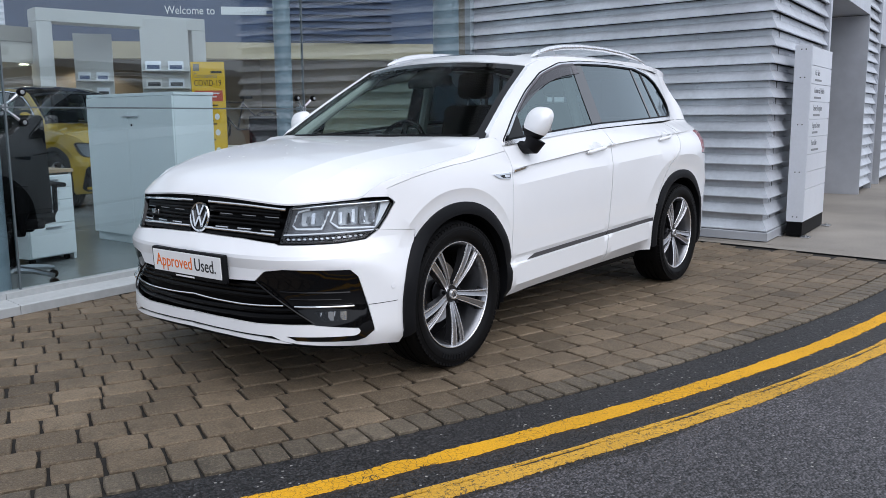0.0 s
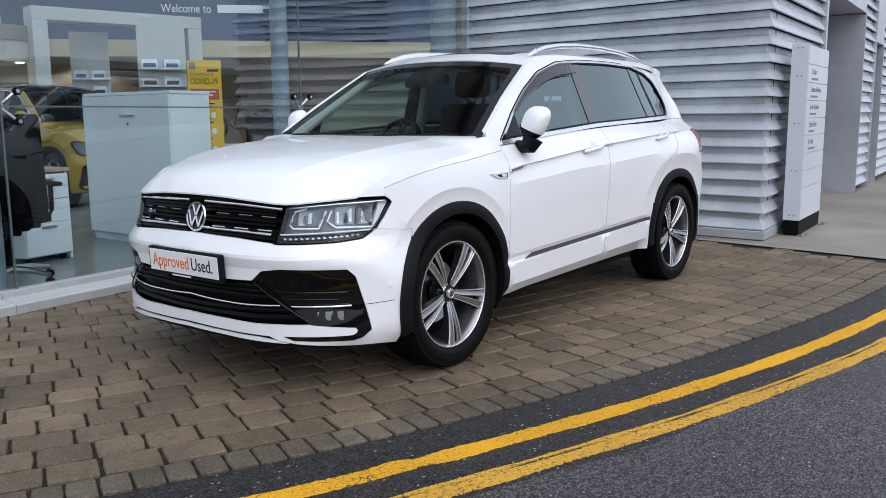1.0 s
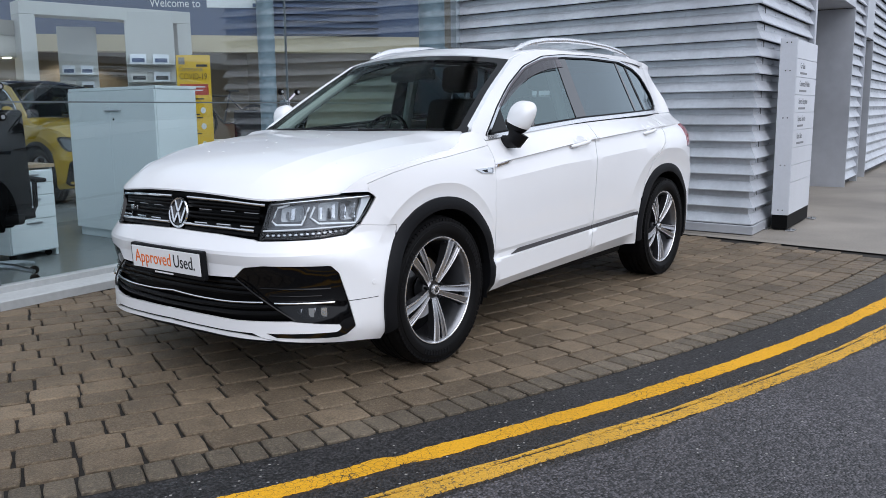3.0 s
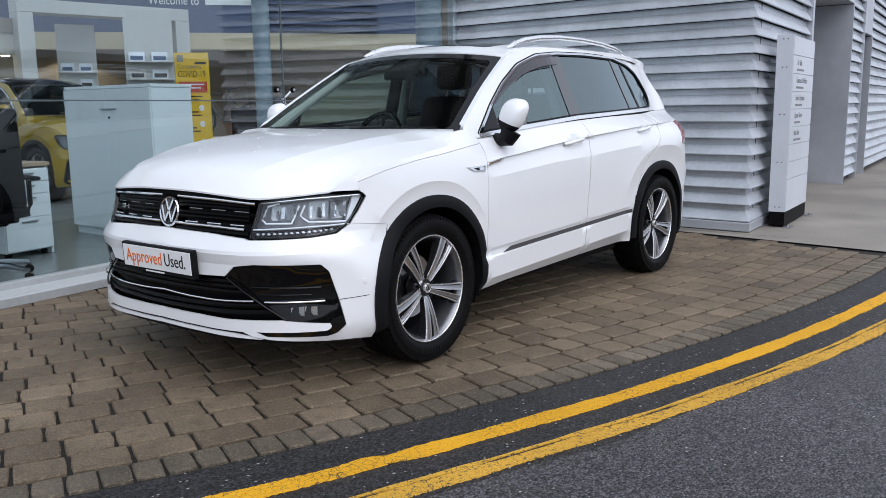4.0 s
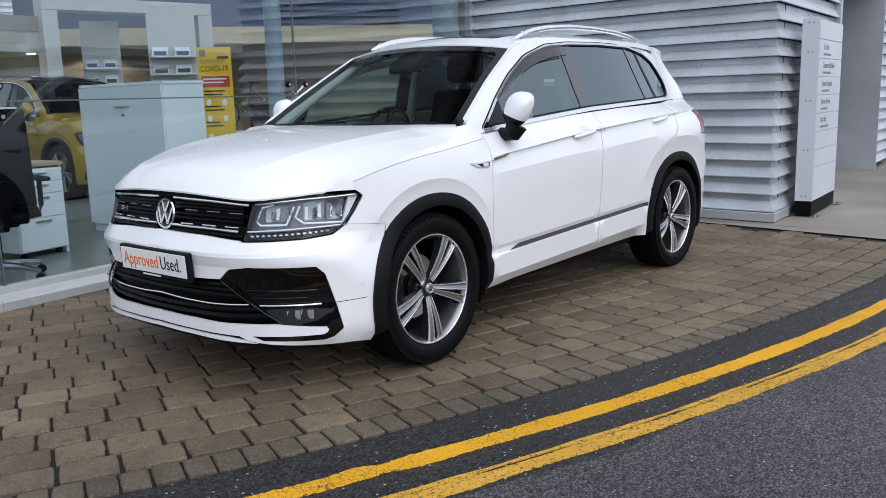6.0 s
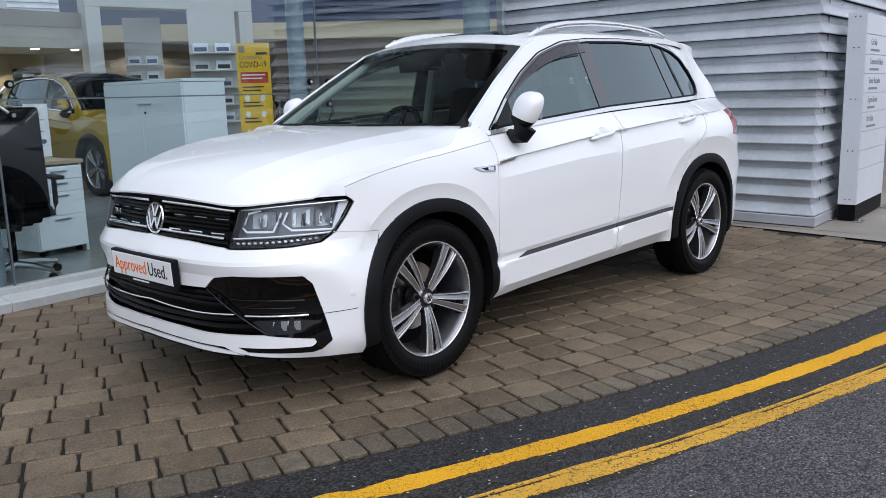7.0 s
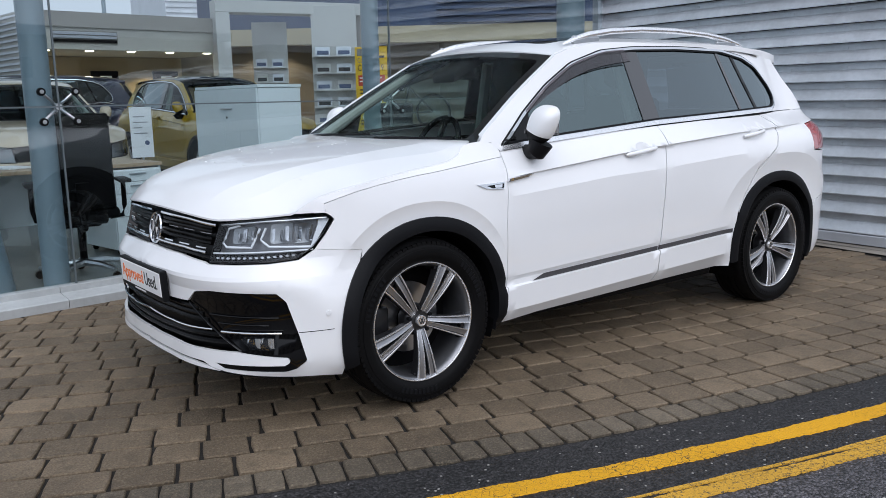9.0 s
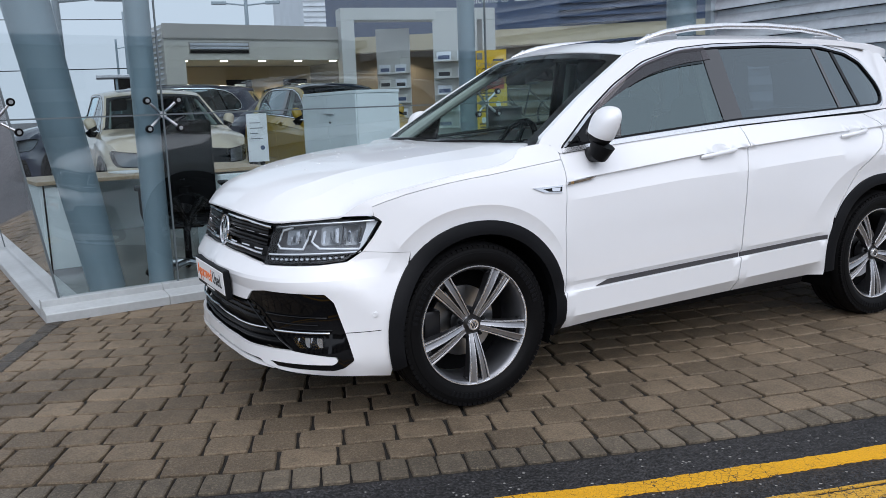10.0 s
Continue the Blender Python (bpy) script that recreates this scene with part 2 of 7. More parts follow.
CHROME = material("chrome", (0.78, 0.79, 0.81), 0.09, metal=1.0, grain=0.02)
ALLOY = material("machined_alloy", (0.93, 0.935, 0.95), 0.26, metal=0.85, grain=0.04, scale=60)
ALLOY_DARK = material("grey_alloy", (0.022, 0.022, 0.024), 0.3, metal=0.3, grain=0.05)
ALLOY_FACE = material("satin_alloy", (0.38, 0.385, 0.405), 0.30, metal=0.9, grain=0.05, scale=60)
ALLOY_BARREL = material("silver_barrel", (0.22, 0.225, 0.24), 0.36, metal=0.9, grain=0.05, stain=0.1, stain_scale=6)
RUBBER = material("tyre_rubber", (0.0042, 0.0042, 0.0046), 0.55, spec=0.1, grain=0.2, scale=120, bump=0.001)
CAR_GLASS = glass("windscreen_glass", (0.72, 0.82, 0.78), 0.25, ior=1.5)
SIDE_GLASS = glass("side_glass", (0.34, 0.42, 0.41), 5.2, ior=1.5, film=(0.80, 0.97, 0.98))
PRIVACY = glass("privacy_glass", (0.09, 0.115, 0.14), 4.8, ior=1.5, film=(0.84, 0.96, 1.0))
SMOKE = glass("smoked_deflector", (0.46, 0.42, 0.43), 2.0, ior=1.45, film=(1.0, 0.94, 0.95))
PILLAR = material("pillar_gloss", (0.012, 0.0105, 0.011), 0.12, spec=1.0, coat=1.0, grain=0.06)
# lit copy of the side glass, cleared for the far windows
LIT_SIDE_GLASS = glass("lit_side_glass", (0.74, 0.88, 0.84), 1.0, ior=1.5)
TRIM_GREY = material("pale_trim", (0.32, 0.33, 0.33), 0.7, grain=0.08, scale=90)
LENS = glass("lamp_lens", (0.90, 0.93, 0.95), 1.0, ior=1.45)
LAMP_DARK = material("lamp_housing", (0.20, 0.20, 0.21), 0.3, metal=0.5, grain=0.12)
LAMP_CUP = material("lamp_cup", (0.28, 0.29, 0.30), 0.28, metal=0.8, grain=0.1, scale=50)
LAMP_GREY = material("lamp_reflector", (0.74, 0.76, 0.79), 0.22, metal=0.7, grain=0.05, scale=30)
DRL = material("light_guide", (0.85, 0.87, 0.9), 0.2, grain=0.02)
TAIL_RED = material("tail_lamp_red", (0.35, 0.012, 0.015), 0.15, coat=1.0, grain=0.05)
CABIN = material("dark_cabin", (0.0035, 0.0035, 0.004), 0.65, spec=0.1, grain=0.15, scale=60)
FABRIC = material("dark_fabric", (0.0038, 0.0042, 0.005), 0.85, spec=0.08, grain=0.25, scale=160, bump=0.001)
PLATE_WHITE = material("plate_white", (0.82, 0.83, 0.84), 0.35, grain=0.01)
ORANGE = material("orange_print", (0.75, 0.16, 0.015), 0.45)
PRINT_BLACK = material("black_print", (0.012, 0.012, 0.014), 0.45)
LAMINATE = material("white_laminate", (0.74, 0.80, 0.815), 0.35, grain=0.015, stain=0.03)
FLOOR_TILE = material("grey_floor", (0.20, 0.22, 0.22), 0.25, grain=0.06, stain=0.1, stain_scale=0.7)
WOOD = material("oak_top", (0.40, 0.30, 0.19), 0.45, grain=0.15, scale=25)
CREAM = material("cream_plaster", (0.56, 0.48, 0.33), 0.7, grain=0.04, stain=0.05)
WALL_GREY = material("grey_plaster", (0.25, 0.235, 0.205), 0.75, grain=0.04, stain=0.06)
WALL_WARM = material("brown_plaster", (0.25, 0.21, 0.16), 0.75, grain=0.05, stain=0.2, stain_scale=0.5)
WALL_LIT = material("lit_plaster", (0.42, 0.33, 0.20), 0.7, grain=0.04, stain=0.08)
SOFFIT = material("pale_soffit", (0.52, 0.50, 0.45), 0.75, grain=0.04, stain=0.06)
WALL_WHITE = material("white_plaster", (0.56, 0.56, 0.545), 0.7, grain=0.02, stain=0.04)
NAVY = material("navy_panel", (0.050, 0.078, 0.160), 0.5, grain=0.05, stain=0.08)
CEILING = material("ceiling_white", (0.62, 0.62, 0.60), 0.8, grain=0.03)
POSTER_Y = material("yellow_poster", (0.80, 0.50, 0.02), 0.45, grain=0.02)
POSTER_R = material("red_poster", (0.50, 0.05, 0.02), 0.45, grain=0.02)
DOWNLIGHT = glow("downlight_glow", (1.0, 0.86, 0.62), 14)


# ---- building helpers ----
def finish(name, bm, mat, parent=None, smooth=False, angle=35):
    bmesh.ops.recalc_face_normals(bm, faces=bm.faces)
    me = bpy.data.meshes.new(name)
    if smooth:
        for f in bm.faces:
            f.smooth = True
        for e in bm.edges:
            if len(e.link_faces) != 2 or e.calc_face_angle(0) > radians(angle):
                e.smooth = False
    bm.to_mesh(me)
    bm.free()
    me.materials.append(mat)
    ob = new(name, me)
    if parent:
        ob.parent = parent
    return ob


def part(name, bm, mat, parent, label="", smooth=False, angle=35):
    ob = finish(name, bm, mat, parent, smooth, angle)
    return tagged(ob, label)


def holder(name, m, label, category, group="", kind=""):
    ob = new(name)
    ob.empty_display_size = 0.1
    ob.matrix_world = m
    return tagged(ob, label, category, group, kind)


def box_bm(bm, lo, hi, m=None, bevel=0.0, seg=2):
    """Adds a box from corner lo to corner hi, its edges rounded."""
    geom = bmesh.ops.create_cube(bm, size=1)
    vs = geom["verts"]
    c = [(a + b) / 2 for a, b in zip(lo, hi)]
    s = [b - a for a, b in zip(lo, hi)]
    bmesh.ops.transform(bm, matrix=Matrix.LocRotScale(c, None, s), verts=vs)
    if bevel:
        es = list({e for v in vs for e in v.link_edges})
        r = bmesh.ops.bevel(bm, geom=es, offset=bevel, segments=seg, affect="EDGES", profile=0.5)
        vs = list({v for f in r["faces"] for v in f.verts} | {v for v in vs if v.is_valid})
    if m is not None:
        bmesh.ops.transform(bm, matrix=m, verts=vs)
    return vs


def boxed(lo, hi, bevel=0.0, m=None):
    bm = bmesh.new()
    box_bm(bm, lo, hi, m, bevel)
    return bm


def lathe(profile, seg=48, axis="y", closed=False):
    """Turns (radius, height) pairs round an axis."""
    bm = bmesh.new()
    rings = []
    for k in range(seg):
        a = 2 * math.pi * k / seg
        ring = []
        for r, h in profile:
            if axis == "y":
                ring.append(bm.verts.new((r * math.cos(a), h, r * math.sin(a))))
            elif axis == "x":
                ring.append(bm.verts.new((h, r * math.cos(a), r * math.sin(a))))
            else:
                ring.append(bm.verts.new((r * math.cos(a), r * math.sin(a), h)))
        rings.append(ring)
    n = len(profile)
    for k in range(seg):
        a, b = rings[k], rings[(k + 1) % seg]
        for i in range(n if closed else n - 1):
            j = (i + 1) % n
            bm.faces.new((a[i], a[j], b[j], b[i]))
    bmesh.ops.remove_doubles(bm, verts=bm.verts, dist=1e-5)
    return bm


def tube(points, radius, seg=8, bm=None, taper=None, flat=1.0):
    """A round bar through points; flat squeezes it in z."""
    bm = bm or bmesh.new()
    pts = [Vector(p) for p in points]
    rings = []
    for i, p in enumerate(pts):
        d = (pts[min(i + 1, len(pts) - 1)] - pts[max(i - 1, 0)]).normalized()
        ref = Vector((0, 0, 1)) if abs(d.z) < 0.9 else Vector((1, 0, 0))
        s = d.cross(ref).normalized()
        w = s.cross(d).normalized()
        r = radius if taper is None else taper[i]
        rings.append([bm.verts.new(p + r * (math.cos(2 * math.pi * k / seg) * s + flat * math.sin(2 * math.pi * k / seg) * w)) for k in range(seg)])
    for a, b in zip(rings, rings[1:]):
        for k in range(seg):
            bm.faces.new((a[k], a[(k + 1) % seg], b[(k + 1) % seg], b[k]))
    bm.faces.new(rings[0])
    bm.faces.new(rings[-1])
    return bm


def words(text, size, mat, m, name, parent, depth=0.001, squeeze=1.0):
    """Raised lettering as a mesh in Blender's own font, standing in x and z."""
    cu = bpy.data.curves.new(name, "FONT")
    cu.body, cu.size, cu.extrude, cu.align_x = text, size, depth, "LEFT"
    cu.resolution_u = 3
    tmp = bpy.data.objects.new(name, cu)
    scene.collection.objects.link(tmp)
    me = bpy.data.meshes.new_from_object(tmp.evaluated_get(bpy.context.evaluated_depsgraph_get()))
    bpy.data.objects.remove(tmp)
    me.transform(m @ pose(0, 0, 0, 90) @ Matrix.Diagonal((squeeze, 1, 1, 1)))
    me.materials.clear()
    me.materials.append(mat)
    ob = new(name, me)
    ob.parent = parent
    return ob


def inside(p, poly):
    hit, j = False, len(poly) - 1
    for i in range(len(poly)):
        (xi, yi), (xj, yj) = poly[i], poly[j]
        if (yi > p[1]) != (yj > p[1]) and p[0] < (xj - xi) * (p[1] - yi) / (yj - yi) + xi:
            hit = not hit
        j = i
    return hit


def resample(poly, step):
    out = []
    for i, a in enumerate(poly):
        b = poly[(i + 1) % len(poly)]
        n = max(1, int(math.hypot(b[0] - a[0], b[1] - a[1]) / step))
        out += [(a[0] + (b[0] - a[0]) * k / n, a[1] + (b[1] - a[1]) * k / n) for k in range(n)]
    return out


def rounded(poly, r, n=4):
    """Rounds the corners of an outline."""
    out = []
    for i, p in enumerate(poly):
        a, b = Vector(poly[i - 1]), Vector(poly[(i + 1) % len(poly)])
        p = Vector(p)
        ra = min(r, (a - p).length * 0.45)
        rb = min(r, (b - p).length * 0.45)
        s, e = p + (a - p).normalized() * ra, p + (b - p).normalized() * rb
        for k in range(n + 1):
            t = k / n
            q = s * (1 - t) ** 2 + p * 2 * t * (1 - t) + e * t * t
            out.append((q.x, q.y))
    return out


def with_crossings(ring, lines):
    """The ring with extra corners where the lines cross it."""
    a = np.array([p for ln in lines for p in ln[:-1]])
    b = np.array([p for ln in lines for p in ln[1:]])
    d = b - a
    out = []
    for i, p in enumerate(ring):
        q = ring[(i + 1) % len(ring)]
        e = (q[0] - p[0], q[1] - p[1])
        den = e[0] * d[:, 1] - e[1] * d[:, 0]
        den = np.where(np.abs(den) < 1e-12, 1e-12, den)
        w = a - np.array(p)
        t = (w[:, 0] * d[:, 1] - w[:, 1] * d[:, 0]) / den
        s = (w[:, 0] * e[1] - w[:, 1] * e[0]) / den
        out.append(p)
        for v in sorted(t[(t > 0.01) & (t < 0.99) & (s >= 0) & (s < 1)]):
            out.append((p[0] + v * e[0], p[1] + v * e[1]))
    return out


def sheet(outline, surface, holes=(), step=0.05, fold=0.012, edge=None, creases=()):
    """A panel: an outline in surface coordinates, filled with a fine net, laid on surface(a, b, out) and folded in along its edges."""
    from mathutils.geometry import delaunay_2d_cdt
    edge = edge or step
    rings = [resample(outline, edge)] + [resample(h, edge) for h in holes]
    if creases:
        rings = [with_crossings(ring, creases) for ring in rings]
    pts, cons = [], []
    for ring in rings:
        k = len(pts)
        pts += ring
        cons += [(k + i, k + (i + 1) % len(ring)) for i in range(len(ring))]
    rim_count = len(pts)
    xs, ys = [p[0] for p in outline], [p[1] for p in outline]
    border = np.array(pts)
    # pressed creases run along edges of the net
    on_line = {}
    for li, line in enumerate(creases):
        dense, last = [], None
        for a, b in zip(line, line[1:]):
            n = max(1, int(math.hypot(b[0] - a[0], b[1] - a[1]) / edge))
            dense += [(a[0] + (b[0] - a[0]) * k / n, a[1] + (b[1] - a[1]) * k / n) for k in range(n)]
        for p in dense + [line[-1]]:
            if inside(p, outline) and not any(inside(p, h) for h in holes) and np.min(np.hypot(border[:, 0] - p[0], border[:, 1] - p[1])) > 0.004:
                on_line[len(pts)] = li
                if last is not None:
                    cons.append((last, len(pts)))
                last = len(pts)
                pts.append(p)
            else:
                last = None
    border = np.array(pts)
    x = min(xs) + step / 2
    while x < max(xs):
        y = min(ys) + step / 2
        while y < max(ys):
            if inside((x, y), outline) and np.min(np.hypot(border[:, 0] - x, border[:, 1] - y)) > step * 0.45:
                pts.append((x, y))
            y += step
        x += step
    vs, _, fs, *_ = delaunay_2d_cdt([Vector(p) for p in pts], cons, [], 0, 1e-6)
    bm = bmesh.new()
    made, low = {}, {}
    def vert(i):
        if i not in made:
            made[i] = bm.verts.new(surface(vs[i].x, vs[i].y, 0.0))
        return made[i]
    for f in fs:
        c = sum((vs[i] for i in f), Vector((0, 0))) / len(f)
        if inside(c, outline) and not any(inside(c, h) for h in holes):
            if len(f) == 3 and max(f) < rim_count:
                # no slivers along the rim
                p, q, r = (vs[i] for i in f)
                if abs((q - p).cross(r - p)) / max((q - p).length, (r - p).length, (r - q).length) < 0.0028:
                    continue
            bm.faces.new([vert(i) for i in f])
    back = {v: i for i, v in made.items()}
    # turn all faces outwards
    bm.normal_update()
    vote = 0
    for f in list(bm.faces)[:60]:
        i = back[f.verts[0]]
        o = Vector(surface(vs[i].x, vs[i].y, 0.01)) - Vector(surface(vs[i].x, vs[i].y, 0.0))
        vote += f.normal.dot(o)
    if vote < 0:
        for f in bm.faces:
            f.normal_flip()
    bm.normal_update()
    for e in bm.edges:
        a, b = on_line.get(back[e.verts[0]]), on_line.get(back[e.verts[1]])
        if a is not None and a == b and e.calc_face_angle(0) > radians(2.5):
            e.smooth = False
    if fold:
        rim = [e for e in bm.edges if len(e.link_faces) == 1]
        for e in rim:
            f = e.link_faces[0]
            a, b = e.verts
            loop = [l for l in f.loops if l.edge == e][0]
            a, b = loop.vert, loop.link_loop_next.vert
            for v in (a, b):
                if v not in low:
                    i = back[v]
                    low[v] = bm.verts.new(surface(vs[i].x, vs[i].y, -fold))
            bm.faces.new((b, a, low[a], low[b]))
            e.smooth = False
    for f in bm.faces:
        f.smooth = True
    return bm


def panel(name, bm, mat, parent, label=""):
    me = bpy.data.meshes.new(name)
    bm.to_mesh(me)
    bm.free()
    me.materials.append(mat)
    ob = new(name, me)
    ob.parent = parent
    return tagged(ob, label)


def curve_through(knots, x):
    """Smooth value at x of a curve through (x, value) knots."""
    xs = [k[0] for k in knots]
    if x <= xs[0]:
        return knots[0][1]
    if x >= xs[-1]:
        return knots[-1][1]
    i = max(j for j in range(len(xs) - 1) if xs[j] <= x)
    def slope(j):
        if j == 0:
            return (knots[1][1] - knots[0][1]) / (xs[1] - xs[0])
        if j == len(xs) - 1:
            return (knots[-1][1] - knots[-2][1]) / (xs[-1] - xs[-2])
        return (knots[j + 1][1] - knots[j - 1][1]) / (xs[j + 1] - xs[j - 1])
    h = xs[i + 1] - xs[i]
    t = (x - xs[i]) / h
    return ((2 * t ** 3 - 3 * t * t + 1) * knots[i][1] + (t ** 3 - 2 * t * t + t) * h * slope(i)
            + (3 * t * t - 2 * t ** 3) * knots[i + 1][1] + (t ** 3 - t * t) * h * slope(i + 1))


# ---- ground ----
# edge of the paving towards the road, and the lines that run along it
KERB = [(-9.0, 3.6), (-6.0, 1.55), (-4.0, 0.35), (-2.8, -0.30), (-1.80, -0.80), (-1.127, -1.105), (-0.48, -1.352), (0.375, -1.625), (1.79, -1.955), (3.3, -2.16), (6.0, -2.30), (12.0, -2.1)]
def kerb_y(x):
    return curve_through(KERB, x)
def kerb_path():
    pts, x = [], -7.0
    while x < 11.5:
        pts.append((x, kerb_y(x)))
        x += 0.02
    p = np.array(pts)
    s = np.r_[0, np.cumsum(np.hypot(*np.diff(p, axis=0).T))]
    g = np.arange(0, s[-1], 0.02)
    p = np.c_[np.interp(g, s, p[:, 0]), np.interp(g, s, p[:, 1])]
    t = np.gradient(p, 0.02, axis=0)
    t /= np.linalg.norm(t, axis=1)[:, None]
    return g, p, np.c_[-t[:, 1], t[:, 0]]
KS, KP, KN = kerb_path()
def along(s, d):
    """A place s metres along the kerb and d metres in from it (the building's side)."""
    return (float(np.interp(s, KS, KP[:, 0]) + d * np.interp(s, KS, KN[:, 0])), float(np.interp(s, KS, KP[:, 1]) + d * np.interp(s, KS, KN[:, 1])))

bm = bmesh.new()
bmesh.ops.create_grid(bm, x_segments=60, y_segments=60, size=400)
for v in bm.verts:
    v.co.z = -0.03
ground = tagged(finish("ground", bm, ASPHALT), "dark wet asphalt yard reaching to the horizon", "ground", kind="structure")

# road surface: a damp strip along the paving and the worn, drier lane beside it
for name, d0, d1, mat, label in (("road_gutter", -0.003, -0.575, GUTTER, "dark damp asphalt strip along the paving"), ("road", -0.575, -9.0, ASPHALT, "grey worn asphalt road with pale stone chips")):
    bm = bmesh.new()
    prev = None
    for s in np.arange(0.5, 18.5, 0.1):
        j = 0.02 * math.sin(s * 2.3) + 0.012 * math.sin(s * 7.1)
        a = bm.verts.new((*along(s, d0 + (j if d0 < -0.1 else 0)), -0.012))
        b = bm.verts.new((*along(s, d1 + (j if d1 > -1 else 0)), -0.012))
        if prev:
            bm.faces.new((prev[0], prev[1], b, a))
        prev = (a, b)
    tagged(finish(name, bm, mat), label, "road", kind="structure")

for name, off, wid in (("yellow_line", -0.272, 0.092), ("yellow_line", -0.5255, 0.069), ("yellow_line_edge", -0.4715, 0.020)):
    bm = bmesh.new()
    prev = None
    wear = random.Random(int(wid * 1000))
    for s in np.arange(0.6, 18.2, 0.0125):
        ragged = 0.0035 * math.sin(s * 9.1) + 0.002 * math.sin(s * 23.7 + 1) + (wear.uniform(-0.004, 0.003) if wid > 0.05 else 0.0)
        w = wid / 2 + ragged
        o = off + 0.006 * math.sin(s * 1.9) + (wear.uniform(-0.0015, 0.0015) if wid > 0.05 else 0.0)
        # a bump where the inner line was patched
        if wid > 0.085:
            w -= 0.016 * math.exp(-((s - 7.02) / 0.05) ** 2)
            o += 0.012 * math.exp(-((s - 6.93) / 0.07) ** 2)
        ring = [bm.verts.new((*along(s, o + w * k), z)) for k, z in ((1, -0.0118), (0.96, -0.0075), (-0.96, -0.0075), (-1, -0.0118))]
        if prev:
            for i in range(3):
                bm.faces.new((prev[i], prev[i + 1], ring[i + 1], ring[i]))
        prev = ring
    tagged(finish(name, bm, YELLOW_LINE if off > -0.4 else WORN_LINE, smooth=True), "worn yellow no-parking line painted on the asphalt, cracked", "road marking", "double yellow lines", "structure")


# ---- the building ----
# showroom axes: u along the glass front, w into the building
SHOP = pose(-1.52, 1.925, 0, 0, 0, 5)


# louvred wing: front face runs from its free corner to the glass, side face runs away from it
CORNER = Vector((4.93, -0.82, 0))
FRONT_END = Vector((5.06, 2.72, 0))
SIDE_DIR = Vector((math.cos(radians(4)), math.sin(radians(4)), 0))
FRONT_DIR = (FRONT_END - CORNER).normalized()
FRONT_N = Vector((-FRONT_DIR.y, FRONT_DIR.x, 0))
SIDE_N = Vector((SIDE_DIR.y, -SIDE_DIR.x, 0))
PITCH, LOUVRES = 0.157, 22


def louvre_slat(a, b, mitre_a=None, mitre_b=None, normal=None):
    """One bent steel slat: a short bolted flange, a face leaning out downwards and a lip turned back under. It runs from a to b."""
    prof = [(-0.060, 0.156), (-0.056, 0.154), (-0.054, 0.098), (-0.049, 0.094), (0.0, 0.008), (0.0, 0.0), (-0.030, 0.003), (-0.030, 0.006)]
    bm = bmesh.new()
    rows = []
    for p, mit in ((a, mitre_a), (b, mitre_b)):
        # along a mitre the profile leans to the corner's diagonal
        rows.append([bm.verts.new(p + (mit or normal) * o + Vector((0, 0, z))) for o, z in prof])
    for i in range(len(prof) - 1):
        bm.faces.new((rows[0][i], rows[0][i + 1], rows[1][i + 1], rows[1][i]))
    # bolts on the flange
    n = int((b - a).length / 0.45)
    for k in range(n):
        c = a.lerp(b, (k + 0.5) / n) + normal * -0.052 + Vector((0, 0, 0.115))
        g = bmesh.ops.create_icosphere(bm, subdivisions=1, radius=0.008)
        bmesh.ops.translate(bm, vec=c, verts=g["verts"])
    return bm


diag = (FRONT_N + SIDE_N) / (1 + FRONT_N.dot(SIDE_N))
GAP_A, GAP_B = 2.55, 5.75
wing = tagged(new("louvred_wall"), "building wing clad in grey galvanised steel louvres", "wall", kind="structure")
def run(key, a, b, mit_a, mit_b, normal, z0, rows):
    first = None
    for k in range(rows):
        if first is None:
            ob = part("louvre_slat", louvre_slat(a, b, mit_a, mit_b, normal), LOUVRE, wing)
            first = ob.data
        else:
            ob = new("louvre_slat", first)
            ob.parent = wing
        ob.location = (0, 0, z0 + k * PITCH)
run("front", CORNER, FRONT_END, diag, None, FRONT_N, 0.10, LOUVRES)
run("side", CORNER, CORNER + SIDE_DIR * GAP_A, diag, None, SIDE_N, 0.10, LOUVRES)
run("pier", CORNER + SIDE_DIR * GAP_B, CORNER + SIDE_DIR * 7.0, None, None, SIDE_N, 0.10, LOUVRES)
run("pier_far", CORNER + SIDE_DIR * 8.0, CORNER + SIDE_DIR * 13.0, None, None, SIDE_N, 0.10, LOUVRES)

def wall_block(name, a, b, normal, depth, z0, z1, mat, label, parent=None):
    bm = bmesh.new()
    lo = [a, b, b - normal * depth, a - normal * depth]
    vs = [bm.verts.new((p.x, p.y, z0)) for p in lo] + [bm.verts.new((p.x, p.y, z1)) for p in lo]
    for q in ((0, 1, 2, 3), (4, 5, 6, 7), (0, 1, 5, 4), (1, 2, 6, 5), (2, 3, 7, 6), (3, 0, 4, 7)):
        bm.faces.new([vs[i] for i in q])
    ob = finish(name, bm, mat, parent)
    return tagged(ob, label, "" if parent else "wall", kind="" if parent else "structure")

top = 0.10 + LOUVRES * PITCH
wall_block("wall_front_backing", CORNER - FRONT_N * 0.102 + FRONT_DIR * 0.09, FRONT_END - FRONT_N * 0.102, FRONT_N, 0.25, 0.0, top, LOUVRE_DARK, "dark steel backing behind the louvres")
wall_block("wall_side_backing", CORNER - SIDE_N * 0.102 + SIDE_DIR * 0.36, CORNER + SIDE_DIR * (GAP_A - 0.004) - SIDE_N * 0.102, SIDE_N, 0.25, 0.0, top, LOUVRE_DARK, "dark steel backing behind the louvres")
